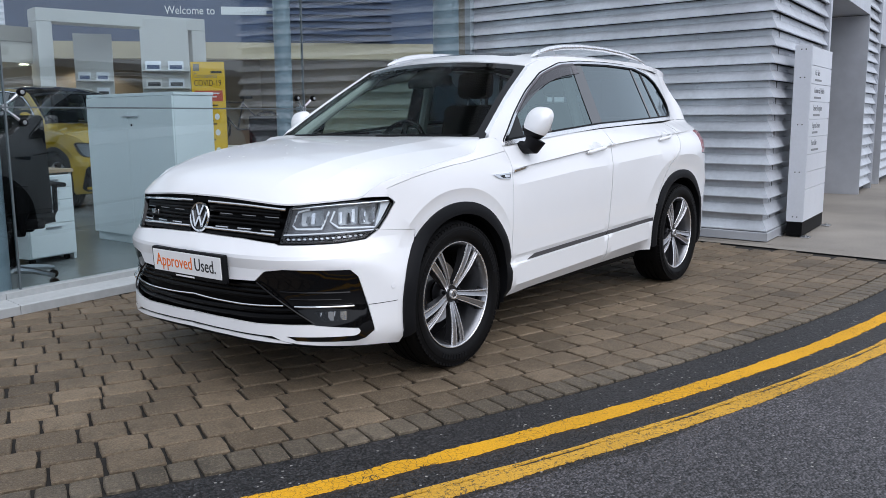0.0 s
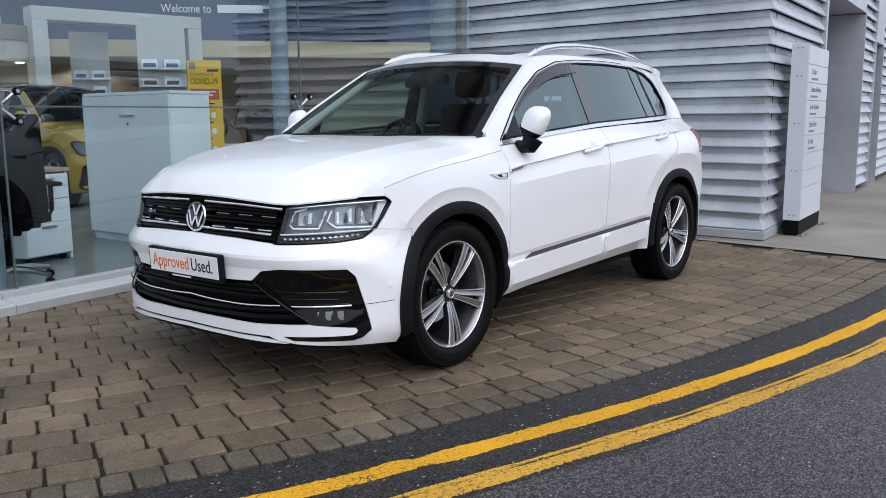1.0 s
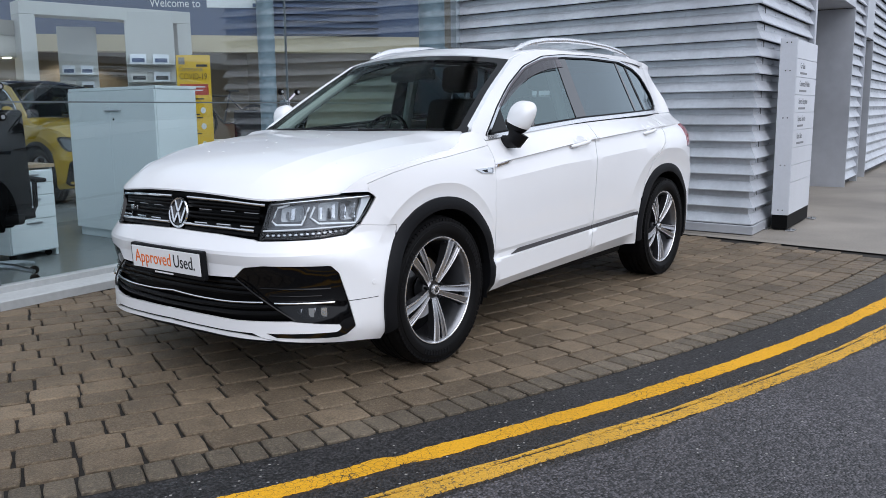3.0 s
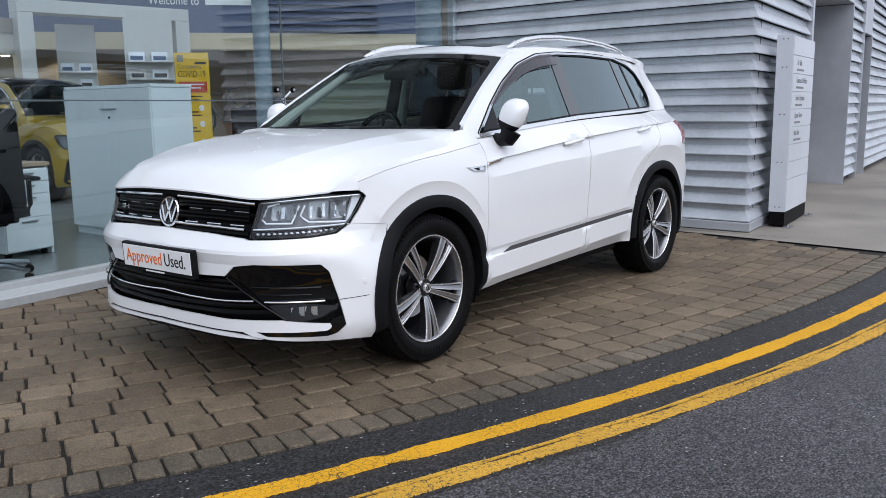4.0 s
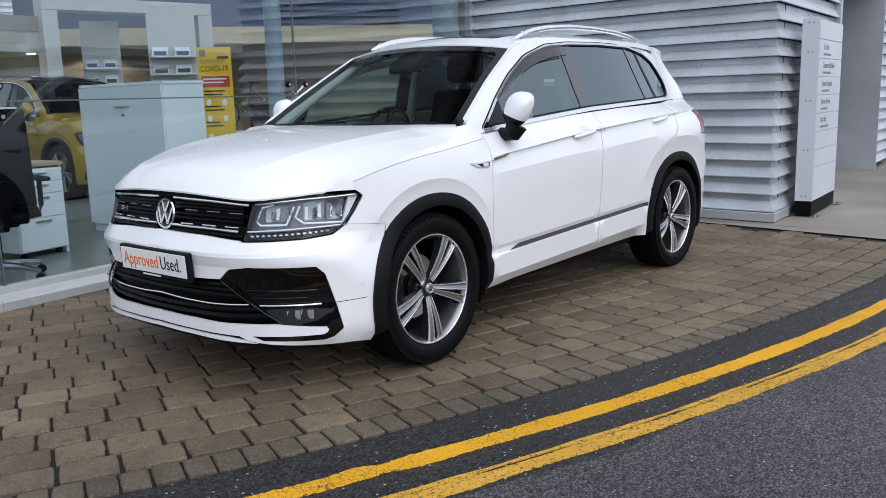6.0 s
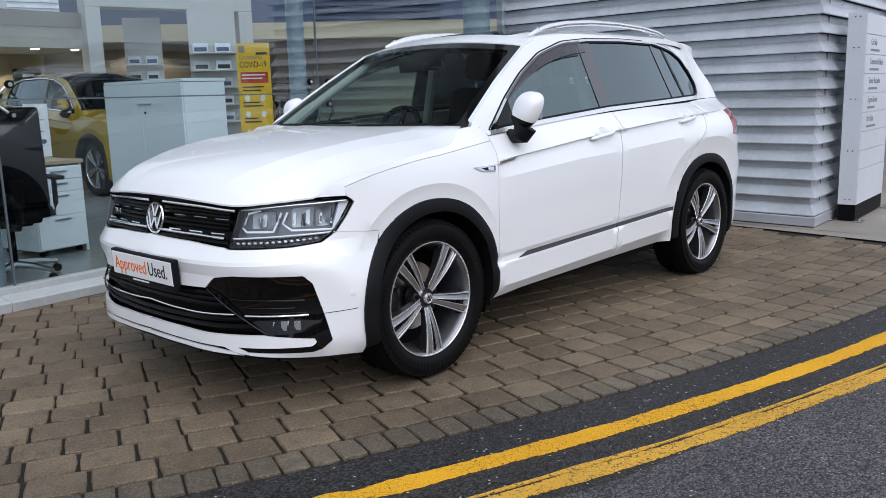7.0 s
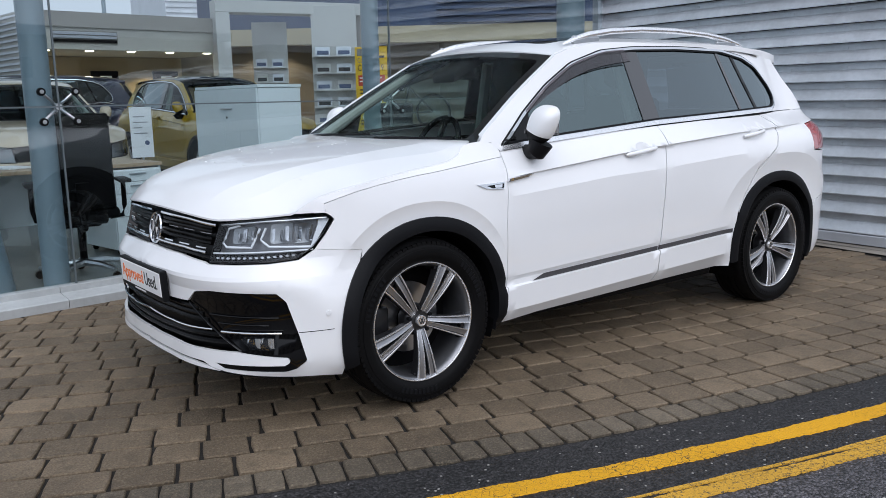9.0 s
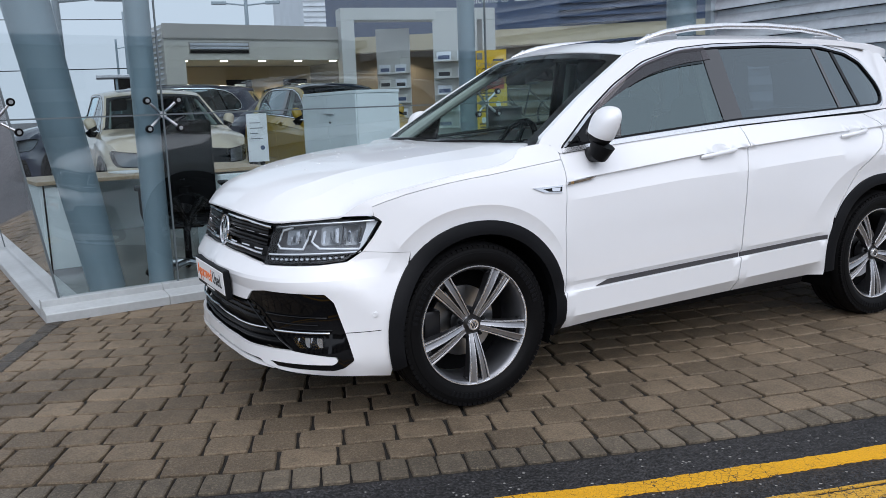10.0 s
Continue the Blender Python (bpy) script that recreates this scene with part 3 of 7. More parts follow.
# base flashing
for a, b, nn in ((CORNER + FRONT_DIR * 0.0, FRONT_END, FRONT_N), (CORNER + SIDE_DIR * 0.002, CORNER + SIDE_DIR * GAP_A, SIDE_N)):
    bm = bmesh.new()
    prof = [(-0.101, 0.100), (0.006, 0.092), (0.010, 0.086), (0.010, 0.010), (-0.101, 0.010)]
    rows = []
    for p, mit in ((a, diag), (b, nn)):
        rows.append([bm.verts.new(p + mit * o + Vector((0, 0, z))) for o, z in prof])
    for i in range(len(prof) - 1):
        bm.faces.new((rows[0][i], rows[0][i + 1], rows[1][i + 1], rows[1][i]))
    part("base_flashing", bm, PANEL_GREY, wing)
# post where the louvres meet the glass
wall_block("corner_post", FRONT_END - FRONT_DIR * 0.01 + FRONT_N * 0.03, FRONT_END + FRONT_DIR * 0.07 + FRONT_N * 0.03, FRONT_N, 0.2, 0.0, top, PANEL_GREY, "", wing)
# entrance recess: jamb, grey steel reveal, soffit and back
ja = CORNER + SIDE_DIR * GAP_A
wall_block("jamb", ja + SIDE_N * 0.012, ja + SIDE_DIR * 0.10 + SIDE_N * 0.012, SIDE_N, 0.9, 0.0, top, PANEL_GREY, "", wing)
jb = CORNER + SIDE_DIR * GAP_B
wall_block("reveal_panel", jb - SIDE_DIR * 0.04 + SIDE_N * 0.006, jb - SIDE_DIR * 0.002 + SIDE_N * 0.006, SIDE_N, 2.6, 0.0, 2.62, PANEL_GREY, "dented grey steel reveal", wing)
wall_block("soffit", ja + SIDE_DIR * 0.104 + SIDE_N * 0.004, jb - SIDE_DIR * 0.006, SIDE_N, 2.6, 2.63, top, PANEL_GREY, "", wing)
wall_block("recess_back", ja + SIDE_DIR * 0.104 - SIDE_N * 2.61, jb - SIDE_N * 2.61, SIDE_N, 0.2, 0.0, top, PANEL_GREY, "", wing)
for g0, g1 in ((GAP_B + 0.002, 7.0), (8.0, 13.0)):
    wall_block("pier_backing", CORNER + SIDE_DIR * g0 - SIDE_N * 0.102, CORNER + SIDE_DIR * g1 - SIDE_N * 0.102, SIDE_N, 0.5, 0.0, top, LOUVRE_DARK, "", wing)
    wall_block("pier_edge", CORNER + SIDE_DIR * (g1 - 0.03) + SIDE_N * 0.012, CORNER + SIDE_DIR * g1 + SIDE_N * 0.012, SIDE_N, 0.11, 0.0, top, PANEL_GREY, "", wing)
wall_block("reveal_panel", CORNER + SIDE_DIR * 7.96 + SIDE_N * 0.006, CORNER + SIDE_DIR * 7.998 + SIDE_N * 0.006, SIDE_N, 2.0, 0.0, 2.3, PANEL_GREY, "", wing)
wall_block("soffit", CORNER + SIDE_DIR * 7.004, CORNER + SIDE_DIR * 7.95, SIDE_N, 2.0, 2.31, top, PANEL_GREY, "", wing)
wall_block("recess_back", CORNER + SIDE_DIR * 7.0 - SIDE_N * 2.01, CORNER + SIDE_DIR * 8.0 - SIDE_N * 2.01, SIDE_N, 0.2, 0.0, top, PANEL_GREY, "", wing)

# ---- glass front ----
GLASS_TOP = 7.0
U_END = 6.60
def shop_part(name, lo, hi, mat, parent=None, bevel=0.0, label="", category="", kind="structure", group=""):
    ob = finish(name, boxed(lo, hi, bevel), mat, parent, smooth=bevel > 0)
    if parent is None:
        ob.matrix_world = SHOP
        tagged(ob, label, category, group, kind)
    return ob

# sill: upright face, ledge and shallow upstand, in lengths
sill = holder("sill", SHOP, "pale grey stone sill below the showroom glass", "sill", kind="structure")
def sill_run(a, b, across, inward):
    prof = [(0.0, 0.0), (0.0, 0.055), (0.008, 0.062), (0.150, 0.080), (0.152, 0.118), (0.235, 0.122), (0.235, 0.0)]
    bm = bmesh.new()
    rows = []
    for p in (a, b):
        rows.append([bm.verts.new(p + inward * o + Vector((0, 0, z))) for o, z in prof])
    for i in range(len(prof) - 1):
        bm.faces.new((rows[0][i], rows[0][i + 1], rows[1][i + 1], rows[1][i]))
    bm.faces.new(rows[0])
    bm.faces.new(rows[1][::-1])
    return bm
X, Y = Vector((1, 0, 0)), Vector((0, 1, 0))
cuts = [0.0, 0.78, 2.30, 3.80, 5.30, U_END]
for a, b in zip(cuts, cuts[1:]):
    part("sill_stone", sill_run(Vector((a + 0.002, 0, 0)), Vector((b - 0.002, 0, 0)), X, Y), SILL, sill)
cuts = [0.238, 1.7, 3.2, 4.7, 6.2, 7.7, 9.2]
for a, b in zip(cuts, cuts[1:]):
    part("sill_stone", sill_run(Vector((0, b - 0.002, 0)), Vector((0, a + 0.002, 0)), Y, X), SILL, sill)

# panes of the two glass walls, with thin dark joints
front_glass = holder("window_1", SHOP, "tall frameless showroom window with reflections in clear glass", "window", kind="structure")
joints_u = [0.165, 0.90, 3.66, U_END]
joints_z = [0.122, 1.285, 3.2, GLASS_TOP]
# the side wall leans out as it rises, and so does the corner joint
def lean(bm, below=9.0):
    for v in bm.verts:
        if v.co.x < below:
            v.co.x += 0.133 - 0.165 - 0.146 * v.co.z
    return bm
for i in range(len(joints_u) - 1):
    for j in range(len(joints_z) - 1):
        bm = boxed((joints_u[i] + 0.005, 0.188, joints_z[j] + 0.005), (joints_u[i + 1] - 0.005, 0.192, joints_z[j + 1] - 0.005))
        if i == 2:
            # this pane stands a degree out of line
            bmesh.ops.rotate(bm, verts=bm.verts, cent=(5.13, 0.19, 0), matrix=Matrix.Rotation(radians(-1.1), 3, "Z"))
        ob = part("pane", lean(bm, 0.2), PANE, front_glass)
        ob.visible_shadow = False
part("joint", lean(boxed((0.158, 0.184, 0.122), (0.172, 0.200, GLASS_TOP))), JOINT, front_glass)
for uu in joints_u[1:-1]:
    part("joint", boxed((uu - 0.005, 0.184, 0.122), (uu + 0.005, 0.200, GLASS_TOP)), JOINT, front_glass)
for zz in joints_z[1:3]:
    for i in range(len(joints_u) - 1):
        part("joint", lean(boxed((joints_u[i] + 0.005, 0.183, zz - 0.005), (joints_u[i + 1] - 0.005, 0.197, zz + 0.005)), 0.2), JOINT, front_glass)
side_glass = holder("window_2", SHOP, "tall frameless side window of the showroom", "window", kind="structure")
joints_w = [0.20, 3.0, 6.0, 9.2]
for i in range(len(joints_w) - 1):
    for j in range(len(joints_z) - 1):
        ob = part("pane", lean(boxed((0.158, joints_w[i] + 0.005, joints_z[j] + 0.005), (0.162, joints_w[i + 1] - 0.005, joints_z[j + 1] - 0.005))), PANE, side_glass)
        ob.visible_shadow = False
for ww in joints_w[1:]:
    part("joint", lean(boxed((0.153, ww - 0.005, 0.122), (0.170, ww + 0.005, GLASS_TOP))), JOINT, side_glass)
for i in range(len(joints_w) - 1):
    part("joint", lean(boxed((0.153, joints_w[i] + 0.005, 1.28), (0.168, joints_w[i + 1] - 0.005, 1.29))), JOINT, side_glass)

shop_part("floor", (0.24, 0.24, -0.02), (16.0, 14.0, 0.07), FLOOR_TILE, label="polished grey showroom floor", category="floor")
# ceiling slab; its long opening is unseen, added to daylight the hall
bm = bmesh.new()
for lo, hi in (((-1.05, 0.05, 7.02), (16.2, 1.6, 7.3)), ((-1.05, 10.2, 7.02), (16.2, 14.3, 7.3)), ((-1.05, 1.6, 7.02), (0.6, 10.2, 7.3)), ((14.5, 1.6, 7.02), (16.2, 10.2, 7.3))):
    box_bm(bm, lo, hi)
for k in range(5):
    box_bm(bm, (0.6 + 2.7 * k, 1.6, 7.1), (0.75 + 2.7 * k, 10.2, 7.3))
ceil = finish("ceiling", bm, CEILING)
ceil.matrix_world = SHOP
tagged(ceil, "white showroom ceiling with an unseen opening added for daylight", "ceiling", kind="structure")
light_pane = shop_part("added_roof_pane", (0.6, 1.6, 7.305), (14.5, 10.2, 7.315), PANE, label="clear glass over the unseen opening added for daylight", category="window")
light_pane.visible_shadow = False
shop_part("wall_back", (4.0, 13.0, 0.07), (16.0, 13.3, 2.95), WALL_WARM, label="grey plaster back wall of the showroom", category="wall")
shop_part("wall_end", (16.0, 0.24, 0.0), (16.3, 13.3, 7.0), WALL_WARM, label="plain end wall of the showroom", category="wall")

# columns: two upright, one leaning
def steel_column(name, base, head, radius, label, top=None):
    ob = finish(name, tube([base, head], radius, 28, None, [radius, top or radius]), COLUMN, smooth=True)
    ob.matrix_world = SHOP
    return tagged(ob, label, "column", "steel columns", "structure")
steel_column("column", (0.82, 0.32, 0.07), (0.82, 0.32, 7.02), 0.085, "round blue-grey steel column behind the glass joint")
steel_column("column", (3.57, 0.34, 0.07), (3.57, 0.34, 7.02), 0.075, "round blue-grey steel column behind the glass joint")
steel_column("leaning_column", (0.492, 0.52, 0.07), (-0.66, 0.52, 7.02), 0.122, "leaning round blue-grey steel column", 0.23)
steel_column("column", (6.36, 0.40, 0.07), (6.36, 0.40, 7.02), 0.15, "round blue-grey steel column beside the louvred wall")

# four-armed glass fittings
def spider(u, w, z, m, sides=(-1, 1)):
    root = holder("glass_fitting", SHOP @ pose(u, w, z) @ m, "four-armed stainless steel fitting bolted through the glass", "glass fitting", "glass fittings")
    part("hub", lathe([(0.0, -0.03), (0.022, -0.03), (0.022, 0.06), (0.0, 0.06)], 16, "y"), STEEL, root, smooth=True)
    for sx, sz in ((sx, sz) for sz in (1, -1) for sx in sides):
        part("arm", tube([(0.012 * sx, 0, 0.012 * sz), (0.055 * sx, -0.02, 0.05 * sz), (0.105 * sx, -0.03, 0.095 * sz)], 0.010, 10), STEEL, root, smooth=True)
        bm = lathe([(0.0, -0.058), (0.024, -0.056), (0.026, -0.050), (0.026, -0.030), (0.0, -0.030)], 18, "y")
        bmesh.ops.translate(bm, vec=(0.105 * sx, 0, 0.095 * sz), verts=bm.verts)
        part("disc", bm, DARK, root, "black-rimmed bolt disc", smooth=True)
        bm = lathe([(0.0, -0.062), (0.012, -0.062), (0.014, -0.058), (0.0, -0.056)], 14, "y")
        bmesh.ops.translate(bm, vec=(0.105 * sx, 0, 0.095 * sz), verts=bm.verts)
        part("bolt", bm, STEEL, root, smooth=True)
for z in (1.285, 3.2):
    spider(0.90, 0.215, z, pose(0, 0, 0))
    spider(3.66, 0.215, z, pose(0, 0, 0))
    spider(0.065 - 0.146 * z, 0.215, z, pose(0, 0, 0, 0, -8.3, 0), (1,))

# concrete pavement beyond the blocks
bm = bmesh.new()
prev = None
for k in range(0, 60):
    x = 4.47 + k * 0.35
    a, b = bm.verts.new((x, max(kerb_y(min(x, 12)), -2.4), 0.0)), bm.verts.new((x + (0.0 if k else 0.39), 1.2 + 0.07 * (x - 4.9), 0.0))
    if prev:
        bm.faces.new((prev[0], prev[1], b, a))
    prev = (a, b)
tagged(finish("pavement", bm, CONCRETE), "grey-brown concrete pavement beside the louvred wing", "pavement", kind="structure")



# ---- car body surface -------------------------------------------------
# plan outline of the left half, from the nose round to the tail, by arc length u
def plan_outline():
    pts = []
    L, W, n = 0.885, 0.912, 2.62
    for k in range(121):
        a = (k / 120) * np.pi / 2
        pts.append((-L * np.cos(a) ** (2 / n), W * np.sin(a) ** (2 / n)))
    for k in range(1, 51):
        x = 2.7 * k / 50
        pts.append((x, W + 0.008 * np.sin(np.pi * x / 2.7)))
    Lr, nr = 0.91, 3.5
    for k in range(1, 121):
        a = (1 - k / 120) * np.pi / 2
        pts.append((2.7 + Lr * np.cos(a) ** (2 / nr), W * np.sin(a) ** (2 / nr)))
    pts = np.array(pts)
    seg = np.hypot(*np.diff(pts, axis=0).T)
    keep = np.r_[True, seg > 1e-6]
    pts = pts[keep]
    u = np.r_[0, np.cumsum(np.hypot(*np.diff(pts, axis=0).T))]
    grid = np.linspace(0, u[-1], 900)
    P = np.c_[np.interp(grid, u, pts[:, 0]), np.interp(grid, u, pts[:, 1])]
    T = np.gradient(P, grid, axis=0)
    T /= np.linalg.norm(T, axis=1)[:, None]
    N = np.c_[-T[:, 1], T[:, 0]]
    ker = np.ones(25) / 25
    for c in range(2):
        N[12:-12, c] = np.convolve(N[:, c], ker, "valid")
    return grid, P, N
UG, UP, UN = plan_outline()
SIDE = ([0.12, 0.20, 0.26, 0.30, 0.45, 0.60, 0.74, 0.86, 0.92, 0.960, 0.985, 1.02, 1.06, 1.10, 1.30, 1.52, 1.57],
        [0.10, 0.067, 0.042, 0.038, 0.034, 0.026, 0.026, 0.033, 0.038, 0.045, 0.054, 0.080, 0.114, 0.138, 0.216, 0.297, 0.317])
NOSE = ([0.12, 0.19, 0.235, 0.27, 0.50, 0.555, 0.600, 0.615, 0.67, 0.71, 0.76, 0.90, 1.1],
        [0.10, 0.030, 0.004, 0.006, 0.012, 0.013, 0.0, 0.001, 0.014, 0.018, 0.034, 0.055, 0.20])
TAIL = ([0.2, 0.3, 0.5, 0.72, 0.78, 0.95, 1.06, 1.3, 1.5], [0.06, 0.01, 0.0, 0.0, 0.02, 0.02, 0.03, 0.135, 0.27])
def smooth(a, b, x):
    t = min(max((x - a) / (b - a), 0.0), 1.0)
    return t * t * (3 - 2 * t)
def u_of_x(x):
    return float(np.interp(x, UP[:, 0], UG))
def u_of_y(y):
    return float(np.interp(y, UP[:300, 1], UG[:300]))
# pressed lines along the flank: the shoulder, the soft edge under it, the ledge under the strip
SHOULDER = ([0.45, 0.635, 0.766, 0.953, 1.174, 1.53, 1.945, 2.234, 3.24], [0.925, 0.945, 0.956, 0.972, 0.992, 1.018, 1.042, 1.058, 1.098])
SOFT_EDGE = ([0.40, 0.455, 0.752, 1.169, 1.55, 2.21, 3.2], [0.838, 0.843, 0.862, 0.890, 0.901, 0.934, 0.97])
BELT_LINE = ([0.50, 0.93, 1.65, 2.3, 2.95, 3.3], [1.045, 1.085, 1.122, 1.142, 1.16, 1.165])
FLARES = ((0.02, 0.485, 0.514, 0.10), (2.74, 0.690, 0.570, 0.17))
def ledge_z(x):
    return float(np.interp(x, [0.40, 0.645, 1.51, 2.21], [0.430, 0.435, 0.462, 0.486]))
def door_section(x):
    """Heights and depths of the flank at x, with the shoulder as a sharp step."""
    s, e, b = np.interp(x, *SHOULDER), np.interp(x, *SOFT_EDGE), np.interp(x, *BELT_LINE)
    ds = 0.042 + 0.012 * smooth(1.0, 2.8, x)
    db = np.interp(b, [1.06, 1.10, 1.30], [0.114, 0.138, 0.216])
    step = 0.017 * smooth(0.40, 0.70, x) * smooth(3.2, 2.8, x)
    return ([0.12, 0.20, 0.26, 0.30, 0.45, 0.60, 0.74, e, s - 0.030, s - 0.010, s, (s + b) / 2, b, 1.30, 1.52, 1.57],
            [0.10, 0.067, 0.042, 0.038, 0.034, 0.026, 0.024, 0.030, ds + step - 0.006, ds + step, ds, (ds + db) / 2 - 0.008, db, 0.216, 0.297, 0.317])
def flank_lines():
    xs = np.linspace(0.30, 3.3, 61)
    out = []
    for off in (0.0, -0.010, -0.030):
        out.append([(u_of_x(x), float(np.interp(x, *SHOULDER)) + off) for x in xs if x > 0.45])
    out.append([(u_of_x(x), float(np.interp(x, *SOFT_EDGE))) for x in xs if x < 2.4])
    for off in (0.046, 0.026, 0.0, -0.004, -0.115):
        out.append([(u_of_x(x), ledge_z(x) + off) for x in xs if 0.42 < x < 2.3])
    return out
def flare_lines():
    out = []
    for cx, a, b, wide in FLARES:
        pts = []
        for k in range(61):
            t = math.pi * (-0.02 + 1.04 * k / 60)
            c, s = math.cos(t), math.sin(t)
            x, z = cx + a * math.copysign(abs(c) ** (2 / 2.25), c), 0.352 + b * math.copysign(abs(s) ** (2 / 2.25), s)
            if z > 0.58:
                pts.append((u_of_x(x), z))
        out.append(pts)
    return out
def body(u, z, out=0.0, side=-1):
    """Point of the lower body: u along the plan outline, z up, out metres proud."""
    px, py = np.interp(u, UG, UP[:, 0]), np.interp(u, UG, UP[:, 1])
    nx, ny = np.interp(u, UG, UN[:, 0]), np.interp(u, UG, UN[:, 1])
    wf, wr = smooth(0.15, 0.85, -nx), smooth(0.15, 0.85, nx)
    flank = np.interp(z, *SIDE)
    k = smooth(0.25, 0.60, px)
    if k > 0:
        flank += k * (np.interp(z, *door_section(px)) - flank)
    d = wf * np.interp(z, *NOSE) + wr * np.interp(z, *TAIL) + (1 - wf - wr) * flank
    # sills tuck in, rear haunch swells
    if 0.3 < px < 2.4 and nx * nx < 0.02:
        d += 0.012 * np.sin(np.pi * (px - 0.3) / 2.1) * smooth(0.9, 0.6, z)
    d -= 0.012 * np.exp(-((px - 2.75) / 0.45) ** 2) * smooth(0.75, 0.95, z) * smooth(1.1, 1.0, z)
    d += smooth(1.0, 1.15, z) * 0.066 * min(max(px - 2.0, 0.0), 1.06) ** 2
    # along the foot of the doors: a hollow for the strip, a ledge under it and a skirt
    if 0.40 < px < 2.35 and z < 0.60:
        rel = z - ledge_z(px)
        d += np.interp(rel, [-0.20, -0.115, -0.004, 0.0, 0.026, 0.046], [0.055, -0.003, -0.007, 0.010, 0.009, 0.0]) * smooth(0.37, 0.43, px) * smooth(2.235, 2.15, px)
    # a hollow band round each wheel opening, its outer edge crisp
    for cx, a, b, wide in FLARES:
        if abs(px - cx) < 1.0 and z > 0.3 and nx * nx < 0.5:
            r = ((abs(px - cx) / a) ** 2.25 + (abs(z - 0.352) / b) ** 2.25) ** (1 / 2.25)
            d += smooth(0.55, 0.70, z) * np.interp(r, [1 - wide, 1.0, 1.22], [0.010, -0.007, 0.0])
    # the bumper stands proud of the wing at its corners, the grille sits back between the lamps
    if px < 0.1:
        d -= np.interp(u, [0.25, 0.42, 0.62, 0.85, 1.02, 1.14, 1.36], [0.0, 0.018, 0.036, 0.052, 0.056, 0.050, 0.0]) * smooth(0.70, 0.565 - 0.13 * smooth(0.9, 1.1, u), z) * smooth(0.10, 0.26, z)
        d += 0.036 * smooth(0.60, 0.30, u) * smooth(0.615, 0.70, z)
    d -= out
    return (float(px - nx * d), float(side * (py - ny * d)), float(z))


# ---- the white car ----
BELT = [(0.50, 1.045), (0.93, 1.085), (1.65, 1.122), (2.3, 1.142), (2.95, 1.16), (3.3, 1.165)]
def belt(x):
    return curve_through(BELT, x)
NOSE_X = [(0.0, -0.822), (0.25, -0.812), (0.526, -0.750), (0.65, -0.66), (0.753, -0.525), (0.80, -0.42), (0.9, -0.2)]
HOOD_C = [(-0.9, 0.908), (-0.70, 0.968), (-0.50, 1.015), (-0.20, 1.061), (0.10, 1.089), (0.30, 1.100), (0.55, 1.112)]
SHUT = [(-0.62, 0.848), (-0.564, 0.858), (-0.501, 0.899), (-0.413, 0.932), (-0.224, 0.969), (-0.021, 0.998), (0.10, 1.010), (0.175, 1.020), (0.25, 1.046), (0.30, 1.084), (0.38, 1.094)]
WING_LINE = [(-0.48, 0.874), (-0.462, 0.884), (-0.415, 0.902), (-0.293, 0.935), (-0.161, 0.958), (-0.03, 0.974), (0.114, 0.986), (0.266, 1.002), (0.48, 1.022)]
SHUT_3D = [body(u_of_x(x), curve_through(SHUT, x)) for x in (-0.564, -0.535, -0.501, -0.455, -0.413, -0.30, -0.224, -0.09, 0.045, 0.12, 0.175, 0.21, 0.25, 0.28, 0.30, 0.38)]
SHUT_Y = [(p[0], abs(p[1]) - 0.003) for p in SHUT_3D]
HOOD_W = [(-0.9, 0.60), (-0.70, 0.69)] + SHUT_Y
HOOD_E = [(-0.9, 0.835), (-0.70, 0.848)] + [(p[0], p[2]) for p in SHUT_3D]
HOOD_LIP = [(0.0, 0.860), (0.20, 0.857), (0.36, 0.846), (0.53, 0.834), (0.65, 0.845), (0.75, 0.859)]
CREASE_IN = [(-0.9, 0.395), (-0.67, 0.440), (-0.51, 0.480), (-0.26, 0.532), (0.0, 0.546), (0.17, 0.550), (0.40, 0.550)]
CREASE_OUT = [(-0.9, 0.520), (-0.65, 0.570), (-0.49, 0.605), (-0.21, 0.660), (0.05, 0.698), (0.27, 0.728), (0.40, 0.738)]
def hood(x, y, out=0.0):
    """Bonnet skin: crowned, with a soft crease each side and a rolled nose."""
    ay = abs(y)
    zc, ze, w = curve_through(HOOD_C, x), curve_through(HOOD_E, x), curve_through(HOOD_W, x)
    t, tc = min(ay / w, 1.02), curve_through(CREASE_IN, x) / w
    t2 = min(curve_through(CREASE_OUT, x) / w, tc + (1 - tc) * 0.85)
    if t < tc:
        fall = 0.16 * (t / tc) ** 2.2
    else:
        fall = np.interp(t, [tc, t2, 1.02], [0.16, 0.16 + 0.84 * (t2 - tc) / (1 - tc) * 0.76, 1.02])
    z = zc - (zc - ze) * fall
    s = x - curve_through(NOSE_X, ay)
    e = math.exp(-max(s, 0) / 0.055) * smooth(0.80, 0.74, ay)
    z += e * (curve_through(HOOD_LIP, ay) - z)
    return (x, y, z + out)
ROOF_C = [(0.90, 1.518), (0.95, 1.536), (1.10, 1.574), (1.35, 1.606), (1.7, 1.624), (2.2, 1.626), (2.7, 1.604), (3.0, 1.574), (3.28, 1.533)]
def roof(x, y, out=0.0):
    zc = curve_through(ROOF_C, x)
    edge = curve_through([(0.95, 1.462), (1.02, 1.492), (1.10, 1.516), (1.25, 1.545), (1.5, 1.564), (2.5, 1.566), (2.9, 1.538), (3.28, 1.478)], x)
    return (x, y, zc - (zc - edge) * (abs(y) / 0.605) ** 2.4 + out)
WS_EDGE_X = [(0.0, 0.358), (0.5, 0.690), (1.0, 1.022)]
